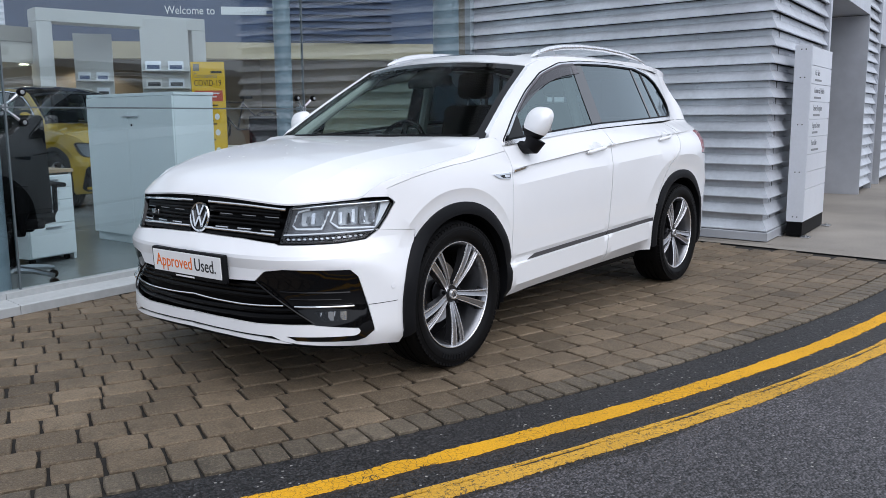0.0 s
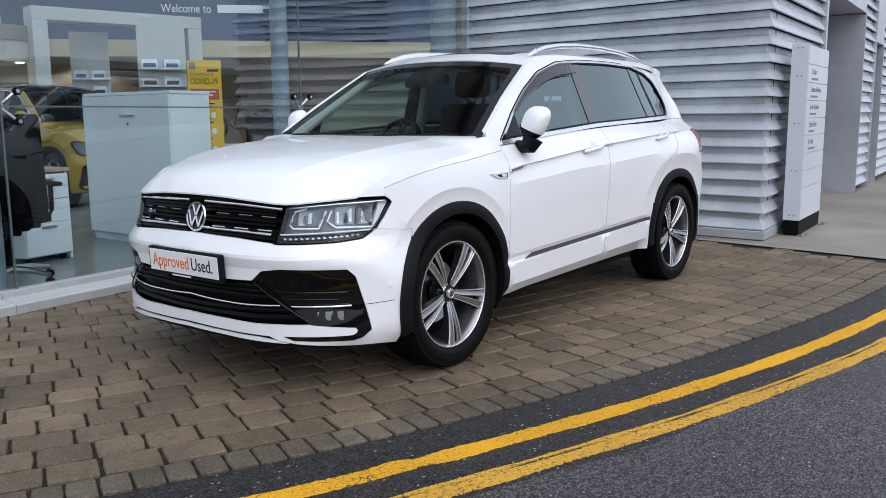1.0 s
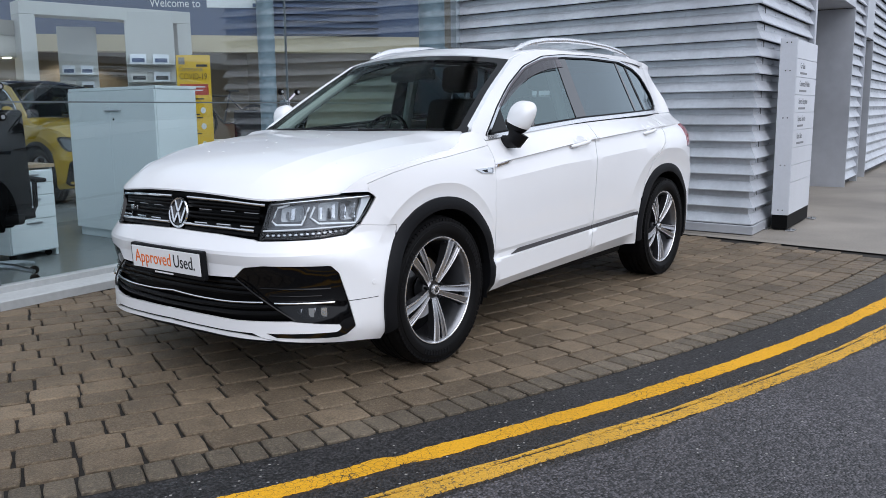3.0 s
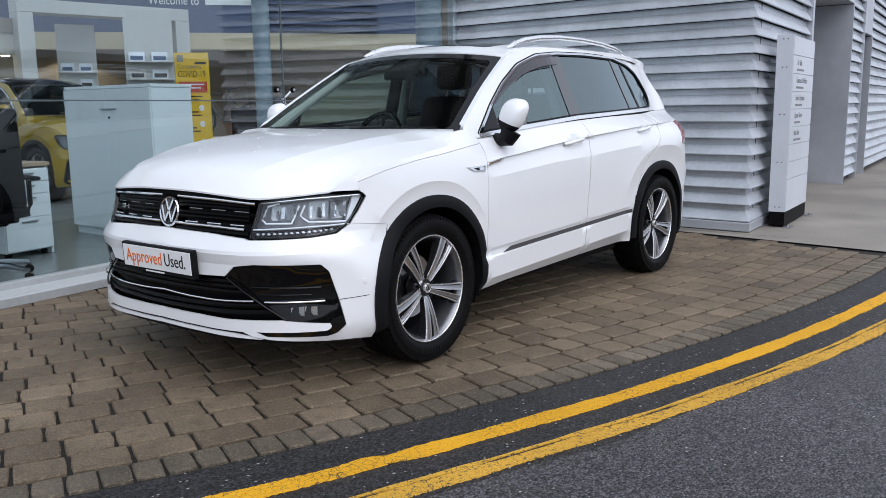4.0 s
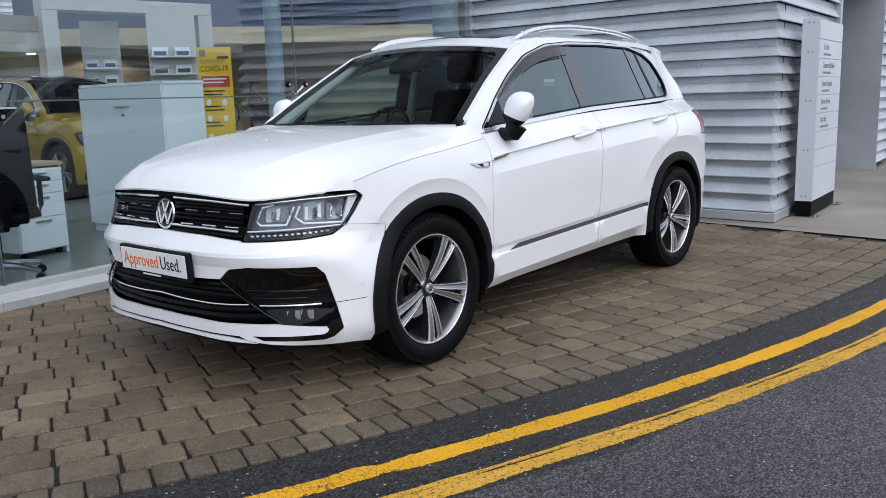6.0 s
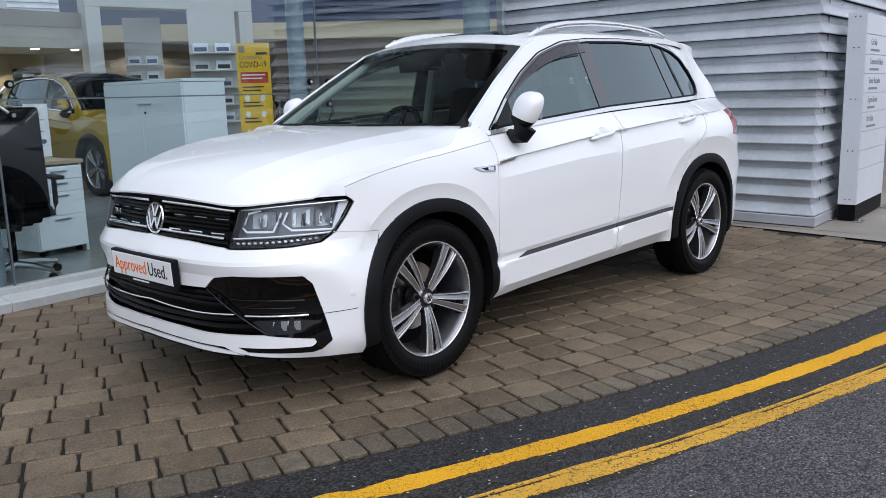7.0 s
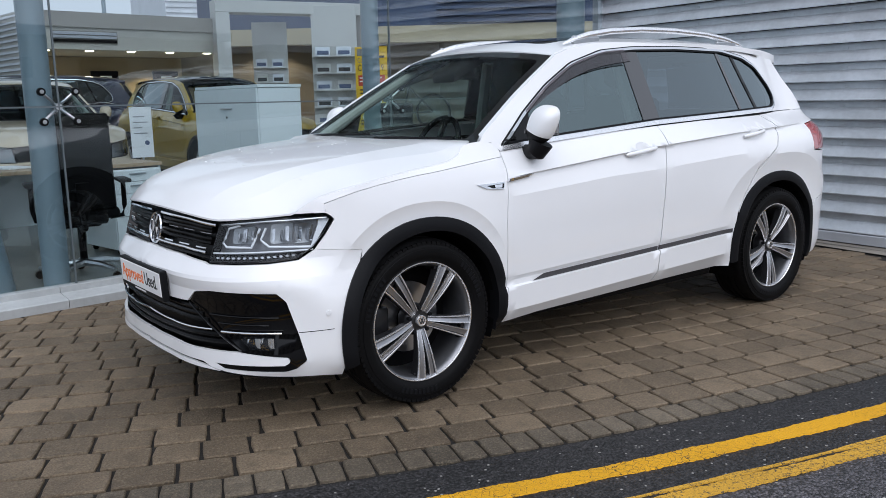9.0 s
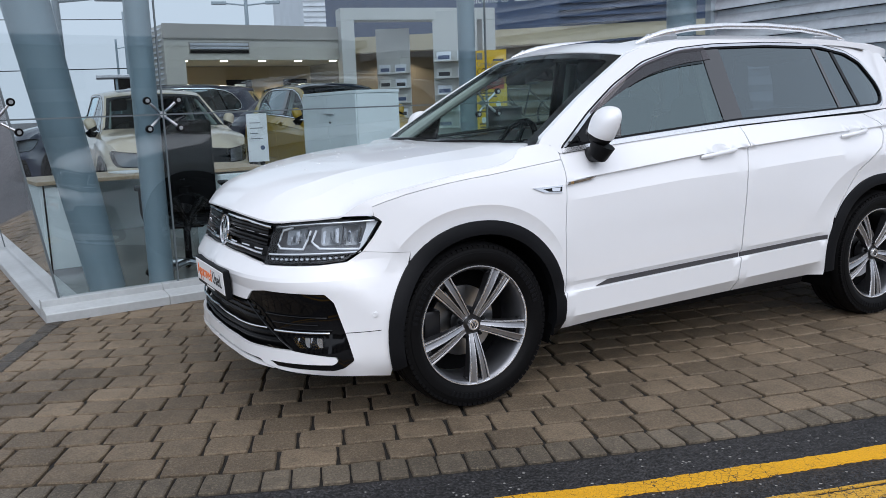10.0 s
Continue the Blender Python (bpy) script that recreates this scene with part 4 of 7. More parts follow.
WS_EDGE_Z = [(0.0, 1.078), (0.5, 1.296), (1.0, 1.490)]
def screen(s, v, out=0.0):
    """Windscreen: s from side to side (-1 to 1), v from cowl to roof (0 to 1)."""
    xe, ze = curve_through(WS_EDGE_X, v), curve_through(WS_EDGE_Z, v)
    ye = abs(body(u_of_x(xe), ze)[1]) - 0.004
    xc, zc = 0.26 + (0.945 - 0.26) * v, 1.090 + (1.534 - 1.090) * v + 0.03 * v * (1 - v)
    a = abs(s) ** 2.2
    n = Vector((-0.55, s * 0.35, 0.75))
    p = Vector((xc + (xe - xc) * a, s * ye, zc + (ze - zc) * a)) + n * out
    return tuple(p)


def ellipse(cx, cz, a, b, n=40, power=2.0):
    out = []
    for k in range(n):
        t = 2 * math.pi * k / n
        c, s = math.cos(t), math.sin(t)
        out.append((cx + a * math.copysign(abs(c) ** (2 / power), c), cz + b * math.copysign(abs(s) ** (2 / power), s)))
    return out


ARCH_F, ARCH_R = (0.03, 0.352, 0.400, 0.412), (2.69, 0.352, 0.432, 0.425)


def build_wheel(parent, m, paints):
    """Tyre, two-tone five-arm alloy wheel, brake disc and caliper; its outer face looks along -y."""
    wheel = new("wheel")
    wheel.parent = parent
    wheel.matrix_local = m
    prof = [(0.262, 0.085), (0.285, 0.108), (0.315, 0.116), (0.338, 0.108), (0.352, 0.092), (0.3575, 0.07), (0.3585, 0.045), (0.352, 0.043), (0.352, 0.035), (0.359, 0.033),
            (0.3595, 0.006), (0.352, 0.005), (0.352, -0.005), (0.3595, -0.006), (0.359, -0.033), (0.352, -0.035), (0.352, -0.043), (0.3585, -0.045), (0.3575, -0.07),
            (0.353, -0.088), (0.347, -0.098), (0.343, -0.097), (0.340, -0.106), (0.328, -0.113), (0.318, -0.1135), (0.316, -0.1165), (0.308, -0.1170), (0.290, -0.1165), (0.275, -0.111), (0.262, -0.098), (0.256, -0.094)]
    tyre = part("tyre", lathe(prof, 80, "y"), RUBBER, wheel, "black tyre with cut tread", smooth=True, angle=30)
    # shoulder tread blocks
    bm = bmesh.new()
    for k in range(84):
        a = 2 * math.pi * k / 84
        for w0, w1 in ((-0.112, -0.050), (0.050, 0.100)):
            mm = Matrix.Rotation(-a, 4, "Y") @ pose(0.3480, 0, 0)
            box_bm(bm, (-0.008, w0, -0.0105), (0.0050, w1, 0.0105), mm)
    for v in bm.verts:
        # shoulders follow the tyre's round edge
        if v.co.y < -0.09:
            v.co.x *= 0.978
            v.co.z *= 0.978
    tagged(part("tread", bm, RUBBER, tyre), kind="stuff")
    # raised plain bars of the moulded lettering
    bm = bmesh.new()
    for k0 in (0.25, 2.35, 4.25):
        for k in range(9):
            a = k0 + k * 0.075
            mm = Matrix.Rotation(-a, 4, "Y") @ pose(0.300, -0.1175, 0)
            box_bm(bm, (-0.011, -0.0015, -0.006), (0.011, 0.001, 0.006), mm)
    tagged(part("sidewall_relief", bm, BLACK_TRIM, tyre), kind="stuff")
    rim = part("rim", lathe([(0.256, 0.09), (0.238, 0.085), (0.232, 0.05), (0.230, -0.02), (0.236, -0.06), (0.243, -0.086), (0.252, -0.0965), (0.2565, -0.0985), (0.2585, -0.094), (0.256, -0.088)], 72, "y"), ALLOY_BARREL, wheel, "silver alloy rim", smooth=True)
    part("rim_lip", lathe([(0.2510, -0.0940), (0.2545, -0.1010), (0.2580, -0.1010), (0.2595, -0.0970)], 72, "y"), ALLOY, rim, "bright machined lip", smooth=True)
    base = radians(-15)
    def blade(t, sgn):
        """Radius, height, centre and half width of a blade of a forked arm, t from hub to rim."""
        r = 0.030 + 0.221 * t
        y = -0.062 - 0.030 * math.sin(min(t * 1.25, 1.0) * math.pi * 0.5) - 0.002 * t
        return r, y, sgn * (0.0105 + 0.0235 * t ** 1.15), 0.0095 + 0.0105 * t ** 0.9
    def strip(bm, sgn, cuts, t0, t1):
        """A band along a blade: cuts are (place across, height) from the inner to the outer edge."""
        rows = []
        for t in np.linspace(t0, t1, 10):
            r, y, mid, half = blade(t, sgn)
            rows.append([bm.verts.new((r, y + h * (0.4 + 0.6 * t), mid + sgn * half * o)) for o, h in cuts])
        for p, q in zip(rows, rows[1:]):
            for i in range(len(cuts) - 1):
                bm.faces.new((p[i], p[i + 1], q[i + 1], q[i]))
        bm.faces.new(rows[0])
        bm.faces.new(rows[-1])
        return bm
    for k in range(5):
        a = base + k * 2 * math.pi / 5
        turn = Matrix.Rotation(-a, 4, "Y")
        for sgn in (-1, 1):
            # each arm is a fork of two blades: dark core, a broad hollow silver face towards the fork and a thin bright ridge outside
            part("spoke_core", strip(bmesh.new(), sgn, ((-1.05, 0.056), (-1.0, 0.004), (1.0, 0.003), (1.10, 0.050)), 0.0, 1.0), ALLOY_DARK, rim).matrix_local = turn
            part("spoke_face", strip(bmesh.new(), sgn, ((-1.0, 0.0035), (-0.90, -0.0030), (-0.55, -0.0005), (0.05, 0.0025), (0.42, 0.0035)), 0.05, 1.0), ALLOY_FACE, rim, "hollow silver face").matrix_local = turn
            part("spoke_ridge", strip(bmesh.new(), sgn, ((0.56, 0.003), (0.64, -0.0040), (0.90, -0.0036), (1.0, 0.0030)), 0.05, 1.0), ALLOY, rim).matrix_local = turn
            part("spoke_ridge", strip(bmesh.new(), sgn, ((-1.0, 0.0020), (-0.97, -0.0052), (-0.80, -0.0046), (-0.74, 0.0010)), 0.05, 1.0), ALLOY, rim).matrix_local = turn
        # shelf that ties the fork to the rim
        bm = boxed((0.222, -0.078, -0.058), (0.246, -0.050, 0.058), 0.004)
        part("spoke_foot", bm, ALLOY_DARK, rim, smooth=True).matrix_local = turn
        bm = lathe([(0.0, -0.074), (0.007, -0.074), (0.0085, -0.071), (0.0085, -0.05)], 12, "y")
        b = a + math.pi / 5
        bmesh.ops.translate(bm, vec=(0.056 * math.cos(b), 0, 0.056 * math.sin(b)), verts=bm.verts)
        part("wheel_bolt", bm, BLACK_TRIM, rim, smooth=True)
    part("wheel_centre", lathe([(0.0, -0.062), (0.050, -0.062), (0.064, -0.052), (0.070, -0.040), (0.070, 0.0)], 40, "y"), ALLOY_DARK, rim, smooth=True)
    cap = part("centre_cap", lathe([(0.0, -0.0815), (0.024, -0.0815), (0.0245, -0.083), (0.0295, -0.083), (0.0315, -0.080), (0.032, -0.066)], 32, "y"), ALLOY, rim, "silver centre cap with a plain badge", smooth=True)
    bm = bmesh.new()
    badge_bars(bm, 0.022, -0.0825, 0.0015, "wheel")
    badge = part("cap_badge", bm, ALLOY_DARK, rim)
    cap.scale = badge.scale = (0.76, 1, 0.76)
    part("brake_disc", lathe([(0.06, 0.02), (0.155, 0.02), (0.155, 0.045), (0.06, 0.045)], 48, "y"), STEEL, wheel, smooth=True)
    bm = bmesh.new()
    vs = box_bm(bm, (-0.20, -0.012, -0.07), (-0.12, 0.07, 0.07), None, 0.012)
    part("brake_caliper", bm, ALLOY_DARK, wheel, smooth=True)
    part("inner_cover", lathe([(0.0, 0.075), (0.232, 0.07), (0.232, 0.09), (0.0, 0.095)], 40, "y"), DARK, wheel)
    return wheel


def badge_bars(bm, r, y, depth, way="wheel"):
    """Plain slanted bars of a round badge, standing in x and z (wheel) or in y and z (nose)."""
    w = r * 0.17
    for (x0, z0), (x1, z1) in (((-0.42, 0.88), (-0.04, 0.10)), ((0.42, 0.88), (0.04, 0.10)), ((-0.86, 0.42), (-0.40, -0.74)), ((0.86, 0.42), (0.40, -0.74)), ((-0.40, -0.74), (-0.02, 0.02)), ((0.40, -0.74), (0.02, 0.02))):
        d = Vector((x1 - x0, z1 - z0)).normalized()
        nrm = Vector((-d.y, d.x)) * w / 2
        quad = [(x0 * r + nrm.x, z0 * r + nrm.y), (x1 * r + nrm.x, z1 * r + nrm.y), (x1 * r - nrm.x, z1 * r - nrm.y), (x0 * r - nrm.x, z0 * r - nrm.y)]
        lo = [bm.verts.new((px, y, pz)) for px, pz in quad]
        hi = [bm.verts.new((px, y - depth, pz)) for px, pz in quad]
        bm.faces.new(hi)
        for i in range(4):
            j = (i + 1) % 4
            bm.faces.new((lo[i], lo[j], hi[j], hi[i]))


def offset_ring(poly, d):
    """The outline moved outwards by d."""
    area = sum(a[0] * b[1] - b[0] * a[1] for a, b in zip(poly, poly[1:] + poly[:1]))
    sg = 1 if area > 0 else -1
    out = []
    for i, p in enumerate(poly):
        a, b = Vector(poly[i - 1]), Vector(poly[(i + 1) % len(poly)])
        t = (b - a).normalized()
        out.append((p[0] + sg * t.y * d, p[1] - sg * t.x * d))
    return out


def build_car(root, paint, detail=True, roof_paint=None):
    """A compact SUV that faces -x, its front axle over the root. detail: the small parts as well."""
    step = 0.045 if detail else 0.09
    def U(pts):
        return [(u_of_x(x), z) for x, z in pts]
    def side_xz(x, z, out, side):
        return body(u_of_x(x), z, out, side)
    arch_f = [(u_of_x(x), z) for x, z in ellipse(*ARCH_F)]
    arch_r = [(u_of_x(x), z) for x, z in ellipse(*ARCH_R)]
    feet, flare = flank_lines(), flare_lines()
    for side in (-1, 1):
        surf = lambda a, b, out, side=side: body(a, b, out, side)
        # lamps first: their outline is cut from the panels
        lamp = rounded([(0.574, 0.822), (0.70, 0.836), (0.905, 0.850), (1.045, 0.852), (1.074, 0.834), (1.03, 0.773), (0.985, 0.724), (0.918, 0.684), (0.80, 0.672), (0.66, 0.667), (0.530, 0.664)], 0.014, 3)
        wl = [(x, curve_through(WING_LINE, x)) for x in (-0.44, -0.38, -0.30, -0.20, -0.10, 0.0, 0.10, 0.20, 0.30, 0.40, 0.47)]
        wing_pts = [(0.985 + 0.004, 0.7205), (1.034, 0.772), (1.076, 0.832), (1.062, 0.846), (1.0445, 0.8565)] + U([(x, z - 0.0011) for x, z in wl]) + U([(0.491, 1.021), (0.488, 0.97), (0.462, 0.72), (0.474, 0.44), (0.455, 0.25), (0.43, 0.25), (-0.30, 0.62)]) + [(u_of_x(-0.290), 0.7025)]
        panel("front_wing", sheet(wing_pts, surf, [arch_f], step, 0.012, 0.03, feet + flare), paint, root)
        top_pts = [(1.0425, 0.8585), (0.97, 0.860), (0.91, 0.859)] + U([(x, curve_through(SHUT, x) - 0.0018) for x in (-0.535, -0.501, -0.455, -0.413, -0.30, -0.224, -0.09, 0.045, 0.12, 0.175, 0.21, 0.25, 0.28, 0.30, 0.34)]) + U([(0.42, 1.096), (0.47, 1.084), (0.495, 1.050), (0.491, 1.025)]) + U([(x, z + 0.0011) for x, z in wl[::-1]])
        panel("wing_flange", sheet(U([(x, z + 0.008) for x, z in wl]) + U([(x, z - 0.008) for x, z in wl[::-1]]), lambda a, b, out, side=side: body(a, b, out - 0.013, side), [], 0.05, 0.0), paint, root)
        panel("wing_top", sheet(top_pts, surf, [], step, 0.012, 0.025), paint, root)
        cups = [[(u_of_x(x), z) for x, z in ellipse(cx, cz, 0.056, 0.031, 24)] for cx, cz in ((1.425, 1.013), (2.465, 1.060))]
        fd = U([(0.499, 1.044), (0.4915, 0.97), (0.4655, 0.72), (0.4775, 0.44), (0.459, 0.254), (0.70, 0.272), (1.07, 0.276), (1.552, 0.284), (1.572, 0.50), (1.592, 0.90), (1.648, 1.118), (1.2, 1.098), (0.80, 1.070)])
        panel("front_door", sheet(fd, surf, [cups[0]], step, 0.012, 0.03, feet), paint, root)
        rd = U([(1.559, 0.284), (1.579, 0.50), (1.599, 0.90), (1.655, 1.118), (2.05, 1.133), (2.68, 1.146), (2.715, 1.10), (2.70, 1.045), (2.64, 0.97), (2.45, 0.845), (2.27, 0.60), (2.235, 0.44), (2.22, 0.288), (1.90, 0.288)])
        panel("rear_door", sheet(rd, surf, [arch_r, cups[1]], step, 0.012, 0.03, feet + flare), paint, root)
        quarter = U([(2.69, 1.146), (2.724, 1.10), (2.708, 1.04), (2.648, 0.962), (2.46, 0.84), (2.28, 0.60), (2.69, 0.40), (3.20, 0.60), (3.36, 0.62)]) + [(UG[-1] - 0.62, 0.64), (UG[-1] - 0.60, 0.90)] + U([(3.25, 0.905), (3.092, 0.918), (3.086, 1.0), (3.112, 1.084), (3.30, 1.098), (3.45, 1.10), (3.43, 1.168), (2.95, 1.162)])
        panel("rear_quarter", sheet(quarter, surf, [arch_r], step, 0.012, 0.03, feet + flare), paint, root)
        rb = U([(2.86, 0.24), (2.92, 0.35), (3.20, 0.594), (3.36, 0.612)]) + [(UG[-1] - 0.55, 0.632), (UG[-1] + 0.0, 0.632), (UG[-1], 0.24)]
        panel("rear_bumper", sheet(rb, surf, [arch_r], step, 0.012, 0.03, feet + flare), paint, root)
        tail = U([(3.10, 0.925), (3.092, 1.0), (3.118, 1.078), (3.30, 1.092), (3.455, 1.09), (3.50, 1.08)]) + [(UG[-1] - 0.50, 1.07), (UG[-1] - 0.50, 0.91)]
        panel("tail_lamp", sheet(tail, surf, [], 0.06, 0.02), TAIL_RED, root, "red tail lamp")
        # glasshouse: pillars and cant rail as one pressed frame round the window opening
        dlo = U([(0.508, 1.062), (0.700, 1.212), (0.900, 1.342), (1.110, 1.448), (1.36, 1.515), (1.62, 1.537), (2.0, 1.546), (2.45, 1.540), (2.69, 1.502), (2.82, 1.448), (2.95, 1.328), (2.985, 1.265), (2.965, 1.205), (2.90, 1.180), (2.30, 1.160), (1.65, 1.138), (0.93, 1.092)])
        dlo = rounded(dlo, 0.03, 3)
        rail = U([(0.400, 1.094)] + [(curve_through(WS_EDGE_X, v) + 0.004, curve_through(WS_EDGE_Z, v) + 0.001) for v in np.linspace(0.1, 1.0, 10)] + [(1.12, 1.520), (1.30, 1.551), (1.6, 1.566), (2.5, 1.567), (2.9, 1.545), (3.20, 1.490), (3.29, 1.40), (3.44, 1.20), (3.46, 1.172), (2.95, 1.167), (2.3, 1.148), (1.65, 1.124), (0.93, 1.087), (0.505, 1.047), (0.490, 1.058), (0.462, 1.088)])
        panel("pillar_frame", sheet(rail, surf, [dlo], 0.03 if detail else 0.09, 0.05, 0.022 if detail else 0.06), paint, root)
        jamb = U([(0.40, 0.30), (0.40, 1.03), (1.0, 1.075), (1.65, 1.115), (2.75, 1.14), (2.80, 0.95), (2.30, 0.80), (2.20, 0.37), (1.56, 0.36)])
        panel("door_jamb", sheet(jamb, lambda a, b, out, side=side: body(a, b, out - 0.045, side), [arch_f, arch_r], 0.05, 0.0, 0.05), paint, root)
        # black gasket and bright strip round the windows
        fine = 0.02 if detail else 0.06
        panel("window_gasket", sheet(offset_ring(dlo, 0.007), lambda a, b, out, side=side: body(a, b, out + 0.003, side), [offset_ring(dlo, -0.020)], 0.05, 0.015, fine), BLACK_TRIM, root, "black window gasket")
        panel("window_trim", sheet(offset_ring(dlo, 0.002), lambda a, b, out, side=side: body(a, b, out + 0.007, side), [offset_ring(dlo, -0.011)], 0.05, 0.006, fine), CHROME, root, "chrome strip round the side windows")
        glassy = lambda a, b, out, side=side: body(a, b, out - 0.006, side)
        black = lambda a, b, out, side=side: body(a, b, out - 0.002, side)
        inner = offset_ring(dlo, -0.006)
        def clip_x(x0, x1, lean0=0.0, lean1=0.0):
            """The stretch of the window opening between two leaning lines."""
            poly = [(p[0] - u_of_x(0), p[1]) for p in inner]
            for keep_right, xx, lean in ((True, x0, lean0), (False, x1, lean1)):
                out = []
                for i in range(len(poly)):
                    a, b = poly[i - 1], poly[i]
                    fa, fb = a[0] - (xx + lean * (a[1] - 1.13)), b[0] - (xx + lean * (b[1] - 1.13))
                    if not keep_right:
                        fa, fb = -fa, -fb
                    if (fa >= 0) != (fb >= 0):
                        t = fa / (fa - fb)
                        out.append((a[0] + t * (b[0] - a[0]), a[1] + t * (b[1] - a[1])))
                    if fb >= 0:
                        out.append(b)
                poly = out
            return [(p[0] + u_of_x(0), p[1]) for p in poly]
        panel("door_corner", sheet(clip_x(0.4, 0.735, 0, 0.02), black, [], 0.08, 0.01), BLACK_GLOSS, root, "black triangle behind the mirror")
        # one glass on both sides: near copy darkened and shinier, far copy brightened
        panel("front_side_window", sheet(clip_x(0.738, 1.560, 0.02, -0.10), glassy, [], 0.08, 0.0), SIDE_GLASS if side < 0 else LIT_SIDE_GLASS, root, "side window, its tint set per side for the light")
        panel("centre_pillar", sheet(clip_x(1.562, 1.700, -0.10, -0.12), black, [], 0.08, 0.01), PILLAR, root, "black centre pillar cover")
        panel("rear_side_window", sheet(clip_x(1.702, 2.505, -0.12, -0.30), glassy, [], 0.08, 0.0), PRIVACY, root, "dark privacy glass")
        panel("window_divider", sheet(clip_x(2.507, 2.535, -0.30, -0.30), black, [], 0.08, 0.01), PILLAR, root)
        panel("rear_vent_window", sheet(clip_x(2.537, 2.705, -0.30, -0.42), glassy, [], 0.08, 0.0), PRIVACY, root, "dark privacy glass")
        panel("window_divider", sheet(clip_x(2.707, 2.735, -0.42, -0.42), black, [], 0.08, 0.01), BLACK_GLOSS, root)
        panel("quarter_window", sheet(clip_x(2.737, 3.2, -0.42, 0), glassy, [], 0.08, 0.0), PRIVACY, root, "dark privacy glass")
        # arch cladding: a black band round each wheel opening
        for cx, cz, a, b in (ARCH_F, ARCH_R):
            pts_o, pts_i = ellipse(cx, cz, a + 0.036, b + 0.036, 72, 2.15), ellipse(cx, cz, a - 0.022, b - 0.022, 72, 2.1)
            bm = bmesh.new()
            rings = []
            for (xo, zo), (xi, zi) in zip(pts_o, pts_i):
                if min(zo, zi) < (0.20 if cx < 1 or xo > cx else 0.27):
                    rings.append(None)
                    continue
                xm, zm = (xo * 0.5 + xi * 0.5), (zo * 0.5 + zi * 0.5)
                ring = [side_xz(xo, zo, -0.006, side), side_xz(xo, zo, 0.011, side), side_xz(xm, zm, 0.021, side), side_xz(xi, zi, 0.016, side), side_xz(xi, zi, -0.05, side)]
                rings.append([bm.verts.new(p) for p in ring])
            for i in range(len(rings)):
                p, q = rings[i - 1], rings[i]
                if p and q:
                    for j in range(4):
                        bm.faces.new((p[j], p[j + 1], q[j + 1], q[j]))
            part("arch_cladding", bm, BLACK_TRIM, root, "matt black wheel arch moulding", smooth=True)
            # liner behind the wheel
            bm = bmesh.new()
            prev = None
            for k in range(29):
                t = math.pi * (-0.12 + 1.24 * k / 28)
                ring = [bm.verts.new((cx + (a - 0.02) * math.cos(t), side * w, cz + (b - 0.02) * math.sin(t))) for w in (0.86, 0.52)]
                if prev:
                    bm.faces.new((prev[0], prev[1], ring[1], ring[0]))
                prev = ring
            part("arch_liner", bm, DARK, root)
        # lamp: dark housing, reflectors, light guides and a clear cover
        if True:
            deep = lambda a, b, out, side=side: body(a, b, out - 0.055, side)
            panel_lamp = panel("headlamp", sheet(offset_ring(lamp, -0.004), lambda a, b, out, side=side: body(a, b, out - 0.001, side), [], 0.06, 0.06), LENS, root, "clear headlamp with silver light guides")
            panel("lamp_housing", sheet(offset_ring(lamp, -0.005), deep, [], 0.06, 0.0), LAMP_DARK, panel_lamp)
            panel("lamp_bezel", sheet(offset_ring(lamp, -0.002), lambda a, b, out, side=side: body(a, b, out - 0.002, side), [offset_ring(lamp, -0.007)], 0.06, 0.05, 0.03), BLACK_GLOSS, panel_lamp)
            if detail:
                def guide(pts, r=0.006, name="light_guide", mat=DRL, depth=0.022):
                    q = resample_line([(u, z) for u, z in pts], 0.02)
                    part(name, tube([body(u, z, -depth, side) for u, z in q], r, 8), mat, panel_lamp, "white light guide", smooth=True)
                # two open hooks, a long guide under them and a bright rim above
                guide([(0.668, 0.812), (0.612, 0.799), (0.585, 0.742), (0.606, 0.727), (0.722, 0.727), (0.760, 0.802)], 0.0048)
                guide([(0.786, 0.803), (0.763, 0.757), (0.801, 0.731), (0.976, 0.727)], 0.0048)
                guide([(0.545, 0.703), (0.80, 0.713), (0.94, 0.717), (0.982, 0.719)], 0.0034, depth=0.010)
                guide([(0.586, 0.815), (0.80, 0.831), (1.046, 0.840)], 0.0042, mat=LAMP_GREY, depth=0.008)
                side_refl = lambda a, b, out, side=side: body(a, b, out - 0.020, side)
                panel("side_reflector", sheet([(0.972, 0.724), (0.990, 0.735), (1.060, 0.834), (1.012, 0.834), (1.008, 0.812)], side_refl, [], 0.03, 0.02), DRL, panel_lamp, "pale side reflector")
                # stepped bowls: each bowl is a fan of tilted bright facets in a dark cup
                for n_f, (lo, hi, zz0, zz1) in enumerate(((0.622, 0.735, 0.737, 0.806), (0.800, 0.905, 0.739, 0.820), (0.905, 0.985, 0.739, 0.822))):
                    cup = lambda a, b, out, side=side, lo=lo, hi=hi: body(a, b, out - 0.050 + 0.012 * abs(2 * (a - lo) / (hi - lo) - 1), side)
                    panel("reflector_cup", sheet(rounded([(lo, zz0), (hi - 0.012, zz0 + 0.002), (hi, zz1), (lo + 0.004, zz1 - 0.006)], 0.012, 2), cup, [], 0.03, 0.01), LAMP_CUP, panel_lamp, "grey lamp bowl")
